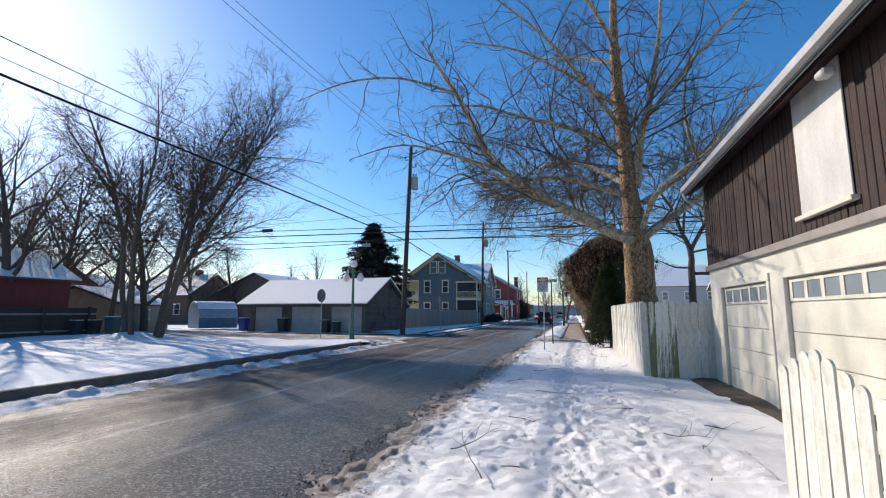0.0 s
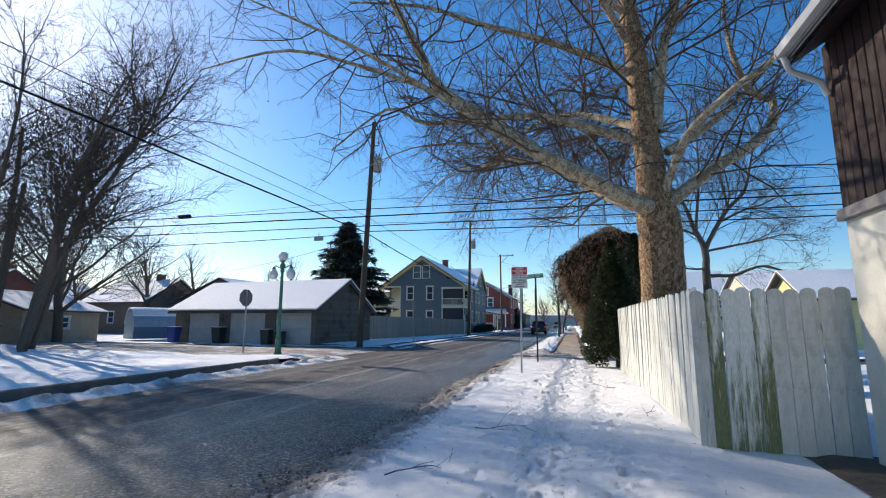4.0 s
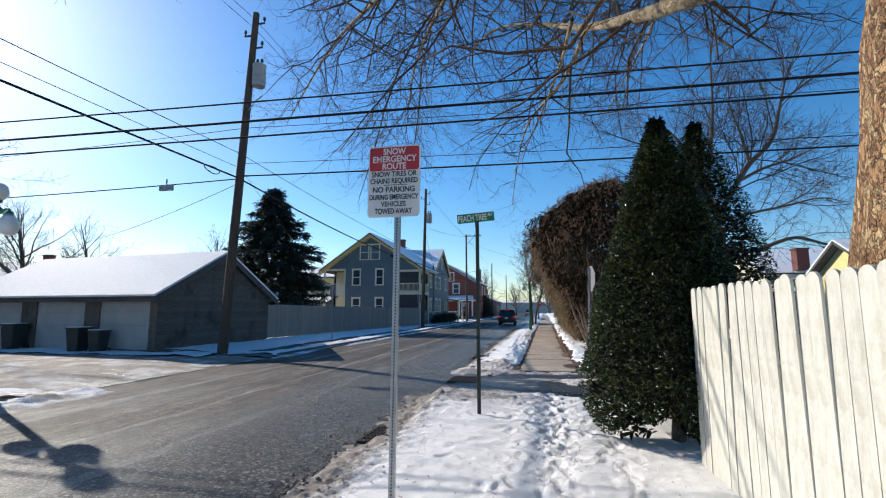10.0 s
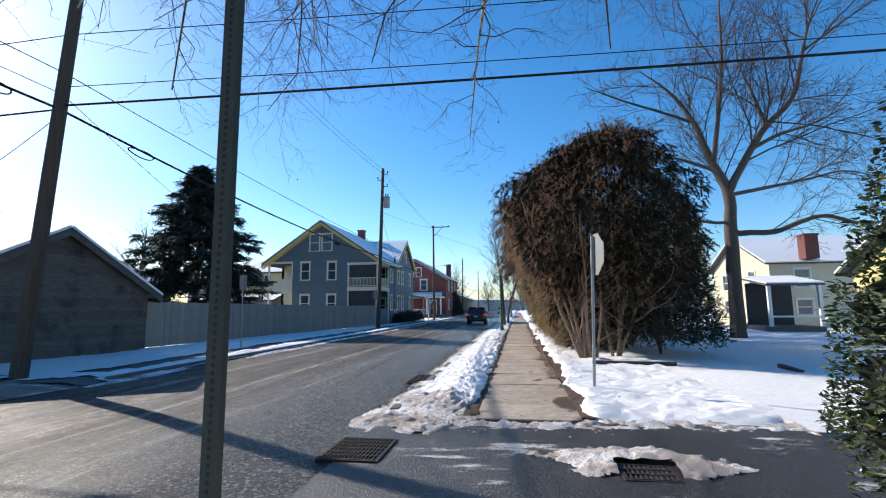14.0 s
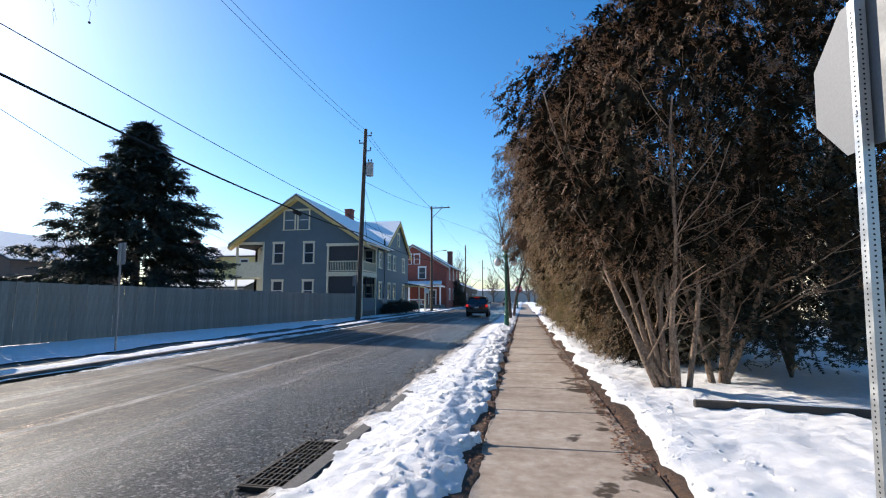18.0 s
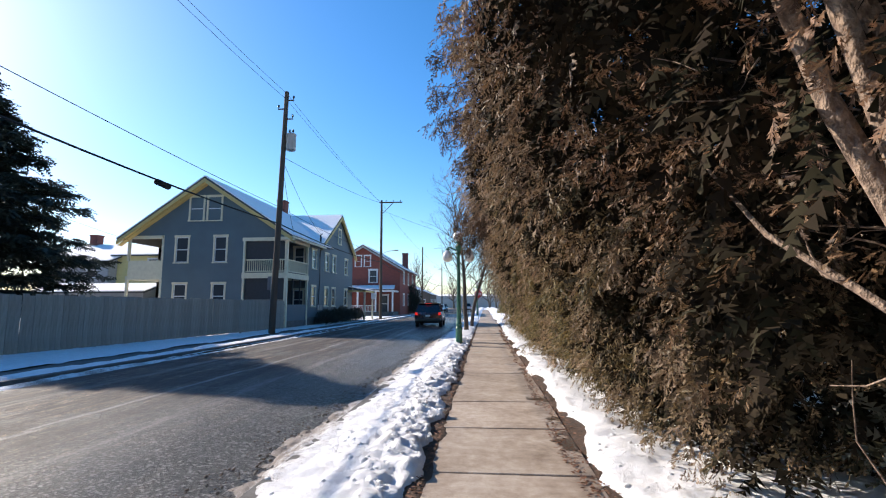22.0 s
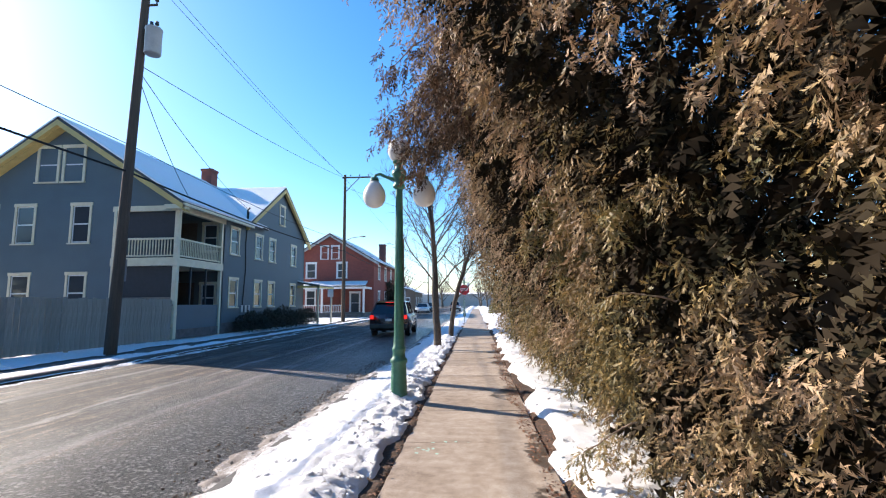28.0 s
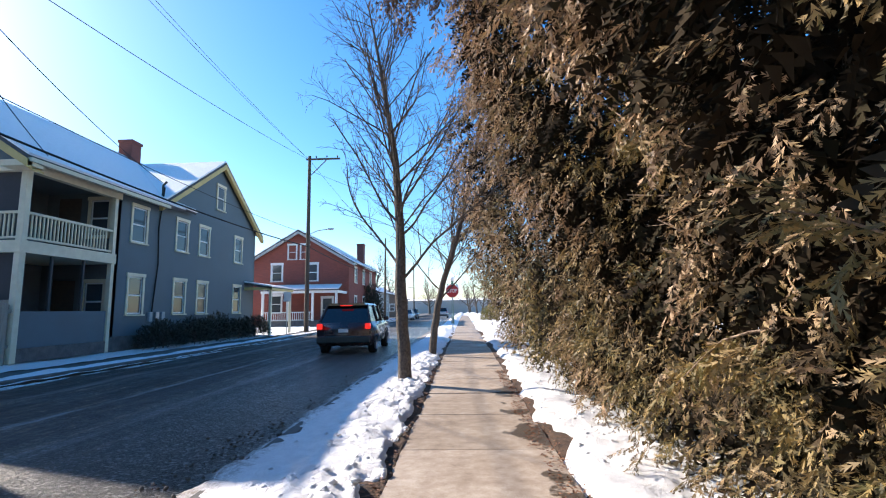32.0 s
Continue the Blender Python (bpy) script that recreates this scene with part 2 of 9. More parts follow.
def snow_material(name, dirt_lo=None, dirt_hi=None, dirt=(0.085, 0.062, 0.046), patches=0.0, axis=0, alley=False, clean=0.58, grey=(0.33, 0.265, 0.215)):
    """Old trodden snow; grit grows from dirt_lo to dirt_hi across the verge."""
    m, nodes, links, b = material(name, 0.75)
    at = place_of(nodes, links, world_space=True)
    fine, mid, wide = noise_node(nodes, links, at, 42, 6, 0.8), noise_node(nodes, links, at, 9, 5, 0.65), noise_node(nodes, links, at, 1.3, 5, 0.6)
    col = ramp(nodes, links, mid, [(0.3, (0.82, 0.80, 0.795)), (0.7, (0.96, 0.935, 0.915))])
    place = nodes.new("ShaderNodeSeparateXYZ")
    links.new(at, place.inputs[0])
    trodden = spread(nodes, links, place.outputs[1], 11.0, 3.0, 0.0, 0.06) if alley else 0.0
    grit = spread(nodes, links, calc(nodes, links, "ADD", calc(nodes, links, "MULTIPLY", fine, 0.5), calc(nodes, links, "ADD", calc(nodes, links, "MULTIPLY", wide, 0.5), trodden)), clean, clean + 0.12, 0.0, patches) if patches else None
    if dirt_lo is not None:
        parts = nodes.new("ShaderNodeSeparateXYZ")
        links.new(at, parts.inputs[0])
        edge = spread(nodes, links, parts.outputs[axis], dirt_lo, dirt_hi, 0.0, 1.0)
        if alley:
            off = calc(nodes, links, "ABSOLUTE", calc(nodes, links, "SUBTRACT", parts.outputs[1], 27.25))
            mouth = calc(nodes, links, "MULTIPLY", spread(nodes, links, off, 4.4, 2.3, 0.0, 1.0), spread(nodes, links, parts.outputs[0], 1.8, -0.3, 0.25, 0.85))
            edge = calc(nodes, links, "MAXIMUM", edge, mouth)
        worn = calc(nodes, links, "ADD", edge, calc(nodes, links, "MULTIPLY", calc(nodes, links, "SUBTRACT", calc(nodes, links, "ADD", mid, fine), 1.0), 1.3))
        soil = spread(nodes, links, worn, 0.42, 0.95, 0.0, 0.92)
        grit = calc(nodes, links, "MAXIMUM", grit, soil) if grit else soil
    if grit:
        col = mixed(nodes, links, grit, col, mixed(nodes, links, fine, dirt, grey))
    links.new(col, b.inputs["Base Color"])
    b.inputs["Specular IOR Level"].default_value = 0.25
    bump(nodes, links, b, calc(nodes, links, "ADD", fine, calc(nodes, links, "MULTIPLY", mid, 0.9)), 0.7, 0.03)
    return m


def foliage(name, tints, rough=0.55, through=0.25):
    """Leaves, each its own tint, with some light through them."""
    m, nodes, links, b = material(name, rough)
    own = nodes.new("ShaderNodeNewGeometry").outputs["Random Per Island"]
    stops = [(i / max(len(tints) - 1, 1), c) for i, c in enumerate(tints)]
    col = ramp(nodes, links, own, stops)
    links.new(col, b.inputs["Base Color"])
    if through:
        t = nodes.new("ShaderNodeBsdfTranslucent")
        links.new(col, t.inputs["Color"])
        mix = nodes.new("ShaderNodeMixShader")
        mix.inputs[0].default_value = through
        links.new(b.outputs[0], mix.inputs[1])
        links.new(t.outputs[0], mix.inputs[2])
        links.new(mix.outputs[0], nodes["Material Output"].inputs["Surface"])
    return m


def glass_material(name, tint=(0.05, 0.06, 0.07), rough=0.06):
    m, nodes, links, b = material(name, rough)
    b.inputs["Base Color"].default_value = (*tint, 1)
    b.inputs["Specular IOR Level"].default_value = 0.9
    at = place_of(nodes, links)
    bump(nodes, links, b, noise_node(nodes, links, at, 3), 0.04, 0.02)
    return m


def bark_material(name, dark, light, patch=None, scale=5.0, rare=0.5):
    m, nodes, links, b = material(name, 0.9)
    at = place_of(nodes, links, (1, 1, 0.7))
    big, fine = noise_node(nodes, links, at, scale, 5, 0.65), noise_node(nodes, links, at, scale * 6, 4)
    col = ramp(nodes, links, fine, [(0.3, dark), (0.7, light)])
    if patch:
        v = nodes.new("ShaderNodeTexVoronoi")
        v.inputs["Scale"].default_value = scale * 1.6
        warped = nodes.new("ShaderNodeVectorMath")
        warped.operation = "MULTIPLY_ADD"
        noise_v = nodes.new("ShaderNodeTexNoise")
        noise_v.inputs["Scale"].default_value = scale * 2
        links.new(at, noise_v.inputs["Vector"])
        links.new(noise_v.outputs["Color"], warped.inputs[0])
        warped.inputs[1].default_value = (0.25, 0.25, 0.25)
        links.new(at, warped.inputs[2])
        links.new(warped.outputs[0], v.inputs["Vector"])
        parts = nodes.new("ShaderNodeSeparateColor")
        links.new(v.outputs["Color"], parts.inputs[0])
        mask = spread(nodes, links, parts.outputs[0], rare, rare + 0.08, 0.0, 0.85)
        col = mixed(nodes, links, mask, col, patch)
    links.new(col, b.inputs["Base Color"])
    bump(nodes, links, b, calc(nodes, links, "ADD", big, fine), 0.9, 0.05)
    return m


def flaky_bark(name):
    """Sycamore bark: small raised scales in browns and tans with dark cracks between them."""
    m, nodes, links, b = material(name, 0.9)
    at = place_of(nodes, links, (1, 1, 0.62))
    wave = nodes.new("ShaderNodeTexNoise")
    wave.inputs["Scale"].default_value, wave.inputs["Detail"].default_value = 7.0, 7.0
    links.new(at, wave.inputs["Vector"])
    bent = nodes.new("ShaderNodeVectorMath")
    bent.operation = "MULTIPLY_ADD"
    links.new(wave.outputs["Color"], bent.inputs[0])
    bent.inputs[1].default_value = (0.36, 0.36, 0.36)
    links.new(at, bent.inputs[2])
    cell, rim = nodes.new("ShaderNodeTexVoronoi"), nodes.new("ShaderNodeTexVoronoi")
    rim.feature = "DISTANCE_TO_EDGE"
    for v in (cell, rim):
        v.inputs["Scale"].default_value = 19.0
        links.new(bent.outputs[0], v.inputs["Vector"])
    own = nodes.new("ShaderNodeSeparateColor")
    links.new(cell.outputs["Color"], own.inputs[0])
    fine, wide = noise_node(nodes, links, at, 60, 4, 0.7), noise_node(nodes, links, at, 2.2, 4, 0.6)
    tone = calc(nodes, links, "ADD", calc(nodes, links, "MULTIPLY", own.outputs[0], 0.55), calc(nodes, links, "ADD", calc(nodes, links, "MULTIPLY", fine, 0.3), calc(nodes, links, "MULTIPLY", wide, 0.35)))
    col = ramp(nodes, links, tone, [(0.30, (0.16, 0.080, 0.040)), (0.50, (0.37, 0.20, 0.098)), (0.70, (0.55, 0.34, 0.175)), (0.88, (0.70, 0.50, 0.28))])
    col = mixed(nodes, links, spread(nodes, links, rim.outputs["Distance"], 0.005, 0.06, 0.55, 0.0), col, (0.07, 0.04, 0.025))
    links.new(col, b.inputs["Base Color"])
    relief = calc(nodes, links, "ADD", spread(nodes, links, rim.outputs["Distance"], 0.0, 0.14, 0.0, 0.6), calc(nodes, links, "ADD", calc(nodes, links, "MULTIPLY", own.outputs[1], 0.5), calc(nodes, links, "MULTIPLY", fine, 0.5)))
    bump(nodes, links, b, relief, 1.0, 0.05)
    return m


def concrete_material():
    """Brushed concrete slabs, brown-stained, wet in patches towards the hedge."""
    m, nodes, links, b = material("stained_concrete", 0.85)
    at = place_of(nodes, links, world_space=True)
    parts = nodes.new("ShaderNodeSeparateXYZ")
    links.new(at, parts.inputs[0])
    fine, mid, wide = noise_node(nodes, links, at, 110, 4, 0.7), noise_node(nodes, links, at, 7, 5, 0.65), noise_node(nodes, links, at, 1.1, 5, 0.6)
    across = noise_node(nodes, links, place_of(nodes, links, (0.5, 3.0, 1), True), 1.2, 4, 0.6)
    tone = calc(nodes, links, "ADD", calc(nodes, links, "ADD", calc(nodes, links, "MULTIPLY", fine, 0.25), calc(nodes, links, "MULTIPLY", across, 0.13)), calc(nodes, links, "MULTIPLY", calc(nodes, links, "ADD", mid, wide), 0.31))
    col = ramp(nodes, links, tone, [(0.38, (0.22, 0.16, 0.115)), (0.5, (0.39, 0.305, 0.235)), (0.62, (0.56, 0.475, 0.395))])
    wet = spread(nodes, links, calc(nodes, links, "ADD", calc(nodes, links, "ADD", wide, calc(nodes, links, "MULTIPLY", mid, 0.15)), calc(nodes, links, "ADD", calc(nodes, links, "MULTIPLY", parts.outputs[0], 0.26), spread(nodes, links, parts.outputs[1], 39.5, 36.0, 0.0, 0.07))), 1.02, 1.05, 0.0, 1.0)
    col = mixed(nodes, links, wet, col, mixed(nodes, links, fine, (0.075, 0.055, 0.04), (0.13, 0.098, 0.07)))
    own = nodes.new("ShaderNodeObjectInfo").outputs["Random"]
    col = mixed(nodes, links, 1.0, col, ramp(nodes, links, own, [(0.0, (0.84, 0.83, 0.81)), (1.0, (1.0, 1.0, 1.0))]), "MULTIPLY")
    links.new(col, b.inputs["Base Color"])
    links.new(spread(nodes, links, wet, 0.0, 1.0, 0.88, 0.38), b.inputs["Roughness"])
    bump(nodes, links, b, calc(nodes, links, "ADD", fine, mid), 0.35, 0.008)
    return m


def algae_material():
    """White paint under streaks of green algae, heavier near the ground."""
    m, nodes, links, b = material("algae_stained_white_boards", 0.7)
    at = place_of(nodes, links, (5, 5, 0.55))
    parts = nodes.new("ShaderNodeSeparateXYZ")
    links.new(place_of(nodes, links), parts.inputs[0])
    big, fine = noise_node(nodes, links, at, 2.2, 5, 0.65), noise_node(nodes, links, at, 30, 3)
    own = nodes.new("ShaderNodeObjectInfo").outputs["Random"]
    white = ramp(nodes, links, fine, [(0.3, (0.58, 0.57, 0.50)), (0.7, (0.80, 0.79, 0.73))])
    green = ramp(nodes, links, fine, [(0.3, (0.05, 0.07, 0.012)), (0.7, (0.17, 0.19, 0.045))])
    fac = spread(nodes, links, calc(nodes, links, "ADD", calc(nodes, links, "ADD", big, calc(nodes, links, "MULTIPLY", own, 0.22)), spread(nodes, links, parts.outputs[2], 1.75, 0.2, -0.14, 0.10)), 0.53, 0.68, 0.0, 0.92)
    links.new(mixed(nodes, links, fac, white, green), b.inputs["Base Color"])
    bump(nodes, links, b, fine, 0.25, 0.01)
    return m


SNOW = snow_material("trodden_snow", -0.5, -1.25, patches=0.32, alley=True)
SNOW_CLEAN = snow_material("clean_snow", patches=0.2)
SNOW_BANK = snow_material("ploughed_snow_bank", -0.85, -1.45, patches=0.05, alley=True)
SNOW_DIRTY = snow_material("dirty_gutter_snow", patches=1.0, clean=0.46)
SNOW_PINK = snow_material("gritty_pinkish_slush", patches=0.92, dirt=(0.16, 0.11, 0.085), clean=0.40, grey=(0.56, 0.46, 0.40))
SNOW_ROOF = snow_material("roof_snow")
CONCRETE = concrete_material()
KERB = surface("dark_kerb_concrete", (0.07, 0.065, 0.06), (0.18, 0.165, 0.15), 4.0, 0.9, 0, 0.5, 40)
WHITE_WOOD = surface("white_painted_boards", (0.47, 0.455, 0.39), (0.71, 0.69, 0.62), 5, 0.6, 0, 0.25, 30, (3, 3, 0.6), 0.1, (0.36, 0.335, 0.25), 3.2)
ALGAE_WOOD = algae_material()
GARAGE_WHITE = surface("cream_painted_garage", (0.48, 0.445, 0.365), (0.66, 0.62, 0.525), 2, 0.6, 0, 0.15, 40)
WHITE_METAL = surface("weathered_white_metal", (0.36, 0.345, 0.32), (0.54, 0.53, 0.50), 3, 0.45, 0, 0.1, 60)
BROWN_BOARD = surface("dark_brown_stained_boards", (0.011, 0.0045, 0.0035), (0.055, 0.019, 0.012), 6, 0.8, 0, 0.4, 40, (5, 5, 0.35), 0.35)
PALE_PLY = surface("weathered_pale_plywood", (0.40, 0.385, 0.355), (0.60, 0.58, 0.54), 1.6, 0.75, 0, 0.2, 30, (2, 2, 0.7))
GREY_BOARD = surface("weathered_grey_clapboard", (0.085, 0.073, 0.06), (0.21, 0.185, 0.155), 5, 0.9, 0, 0.4, 40, (0.6, 0.6, 5), 0.3, (0.05, 0.045, 0.04), 1.2)
GREY_FENCE = surface("weathered_grey_fence_boards", (0.23, 0.205, 0.165), (0.42, 0.385, 0.32), 4, 0.85, 0, 0.3, 40, (4, 4, 0.5), 0.2, (0.15, 0.135, 0.11), 1.0)
GREY_DOOR = surface("faded_grey_garage_door", (0.36, 0.36, 0.35), (0.50, 0.50, 0.48), 2, 0.7, 0, 0.15, 40, per_piece=0.08)
BLUE_SIDING = surface("grey_blue_siding", (0.085, 0.122, 0.14), (0.12, 0.165, 0.185), 1.2, 0.7, 0, 0.1, 40, per_piece=0.06)
CREAM_TRIM = surface("cream_painted_trim", (0.62, 0.55, 0.38), (0.76, 0.69, 0.50), 4, 0.6, 0, 0.12, 50)
YELLOW_TRIM = surface("yellow_ochre_fascia", (0.50, 0.36, 0.12), (0.66, 0.49, 0.20), 4, 0.6, 0, 0.12, 50)
RED_BRICK = surface("red_brick_wall", (0.17, 0.045, 0.035), (0.29, 0.085, 0.062), 3, 0.9, 0, 0.4, 18, (1, 1, 4))
CHIMNEY_BRICK = surface("chimney_brick", (0.10, 0.035, 0.03), (0.20, 0.07, 0.055), 4, 0.9, 0, 0.4, 18, (1, 1, 4))
BARN_RED = surface("dark_red_siding", (0.13, 0.022, 0.02), (0.21, 0.045, 0.04), 2, 0.8, 0, 0.2, 20, (4, 4, 0.5))
DARK_FENCE = surface("dark_brown_fence", (0.035, 0.03, 0.026), (0.085, 0.07, 0.055), 4, 0.9, 0, 0.3, 30)
BEIGE_WALL = surface("tan_stucco_wall", (0.30, 0.24, 0.16), (0.44, 0.36, 0.25), 2, 0.85, 0, 0.2, 30)
CREAM_WALL = surface("cream_siding", (0.52, 0.46, 0.32), (0.66, 0.59, 0.43), 2, 0.75, 0, 0.15, 30, (1, 1, 6))
YELLOW_WALL = surface("pale_yellow_siding", (0.66, 0.55, 0.22), (0.80, 0.68, 0.32), 2, 0.75, 0, 0.15, 30, (1, 1, 6))
GREY_WALL = surface("pale_grey_house_wall", (0.30, 0.30, 0.29), (0.44, 0.44, 0.43), 2, 0.8, 0, 0.15, 30, (1, 1, 6))
BROWN_WALL = surface("brown_house_wall", (0.13, 0.09, 0.07), (0.22, 0.16, 0.12), 2, 0.85, 0, 0.2, 30, (1, 1, 6))
SLATE_ROOF = surface("dark_shingle_roof", (0.05, 0.05, 0.055), (0.11, 0.11, 0.115), 6, 0.9, 0, 0.4, 20)
BLUE_METAL = surface("pale_blue_sheet_metal", (0.15, 0.25, 0.34), (0.26, 0.37, 0.46), 3, 0.45, 0.2, 0.1, 60)
BLUE_BIN = surface("blue_plastic", (0.02, 0.045, 0.22), (0.035, 0.07, 0.30), 4, 0.45, 0, 0.1, 60)
DARK_BIN = surface("dark_green_black_plastic", (0.015, 0.02, 0.02), (0.035, 0.045, 0.042), 4, 0.5, 0, 0.1, 60)
TEAL_BIN = surface("dark_teal_plastic", (0.02, 0.06, 0.06), (0.04, 0.10, 0.10), 4, 0.5, 0, 0.1, 60)
POLE_WOOD = surface("creosoted_pole_wood", (0.045, 0.032, 0.024), (0.12, 0.088, 0.062), 5, 0.9, 0, 0.5, 30, (5, 5, 0.25))
GALVANISED = surface("galvanised_steel", (0.36, 0.37, 0.37), (0.52, 0.53, 0.53), 8, 0.42, 0.75, 0.1, 80)
DARK_GALV = surface("dull_dark_steel_post", (0.025, 0.036, 0.03), (0.06, 0.075, 0.064), 8, 0.75, 0.15, 0.15, 80)
TRANSFORMER = surface("grey_transformer_paint", (0.30, 0.32, 0.33), (0.42, 0.44, 0.45), 4, 0.45, 0.2, 0.1, 60)
WIRE_BLACK = surface("black_cable", (0.004, 0.004, 0.005), (0.010, 0.010, 0.011), 8, 0.8, 0, 0.1, 60)
LAMP_GREEN = surface("green_cast_iron_paint", (0.028, 0.115, 0.072), (0.055, 0.19, 0.125), 6, 0.42, 0.1, 0.2, 70, stain=(0.10, 0.20, 0.15), stain_scale=4.0)
GLOBE = surface("milky_white_globe", (0.72, 0.68, 0.62), (0.84, 0.81, 0.77), 3, 0.35, 0, 0.05, 50)
SIGN_WHITE = surface("white_sign_sheet", (0.66, 0.66, 0.64), (0.76, 0.76, 0.74), 4, 0.4, 0, 0.05, 50)
SIGN_RED = surface("red_sign_sheet", (0.42, 0.022, 0.025), (0.52, 0.04, 0.04), 4, 0.4, 0, 0.05, 50)
SIGN_GREEN = surface("green_sign_sheet", (0.008, 0.16, 0.075), (0.015, 0.22, 0.11), 4, 0.4, 0, 0.05, 50)
SIGN_BACK = surface("bare_aluminium_sign_back", (0.14, 0.143, 0.147), (0.21, 0.213, 0.217), 4, 0.6, 0.3, 0.08, 60)
INK = surface("black_lettering", (0.012, 0.012, 0.012), (0.03, 0.03, 0.03), 8, 0.5, 0, 0.05, 60)
IRON = surface("rusty_cast_iron", (0.022, 0.018, 0.016), (0.075, 0.055, 0.042), 14, 0.75, 0.5, 0.4, 80)
DARK_HOLE = surface("dark_interior", (0.012, 0.012, 0.013), (0.03, 0.03, 0.03), 3, 0.9)
# grey for the porch recess, with its shade put into the colour
PORCH_SHADE = surface("shade_grey_porch_interior", (0.09, 0.105, 0.115), (0.14, 0.155, 0.165), 3, 0.85)
PORCH_SCREEN = surface("dark_porch_screen", (0.03, 0.032, 0.035), (0.06, 0.062, 0.066), 6, 0.8)
PANE = glass_material("window_glass")
PANE_GREY = glass_material("frosted_garage_pane", (0.20, 0.23, 0.24), 0.3)
BARK = bark_material("grey_brown_bark", (0.055, 0.042, 0.033), (0.16, 0.125, 0.098))
TWIG = bark_material("dark_twig_bark", (0.05, 0.036, 0.028), (0.12, 0.09, 0.07))
SYC_TWIG = bark_material("brown_sycamore_twigs", (0.05, 0.033, 0.022), (0.17, 0.115, 0.075))
SYC_BARK = flaky_bark("mottled_sycamore_bark")
SYC_LIMB = bark_material("pale_sycamore_limb_bark", (0.20, 0.135, 0.08), (0.45, 0.34, 0.215), (0.60, 0.50, 0.34), 8.0, 0.5)
CEDAR_BARK = bark_material("red_brown_cedar_bark", (0.13, 0.082, 0.056), (0.38, 0.27, 0.19))
HOLLY_LEAF = foliage("glossy_holly_leaves", [(0.017, 0.025, 0.011), (0.034, 0.052, 0.017), (0.060, 0.085, 0.025), (0.022, 0.035, 0.012), (0.19, 0.19, 0.06)], 0.2, 0.08)
SPRUCE_LEAF = foliage("dark_spruce_needles", [(0.012, 0.020, 0.014), (0.025, 0.036, 0.024), (0.018, 0.026, 0.02)], 0.65, 0.15)
BUSH_LEAF = foliage("dark_shrub_leaves", [(0.016, 0.020, 0.011), (0.035, 0.036, 0.02), (0.05, 0.04, 0.026)], 0.6, 0.15)
GOLD_LEAF = foliage("golden_shrub_leaves", [(0.16, 0.14, 0.03), (0.26, 0.21, 0.05), (0.12, 0.12, 0.03)], 0.6, 0.2)
DEAD_LEAF = foliage("fallen_brown_leaves", [(0.20, 0.085, 0.045), (0.30, 0.15, 0.085), (0.12, 0.055, 0.035)], 0.8, 0.1)

# ---- ground, road, alley, pavement, snow ----
ROAD_L, ROAD_R, ROAD_Z = -8.7, -1.55, -0.10


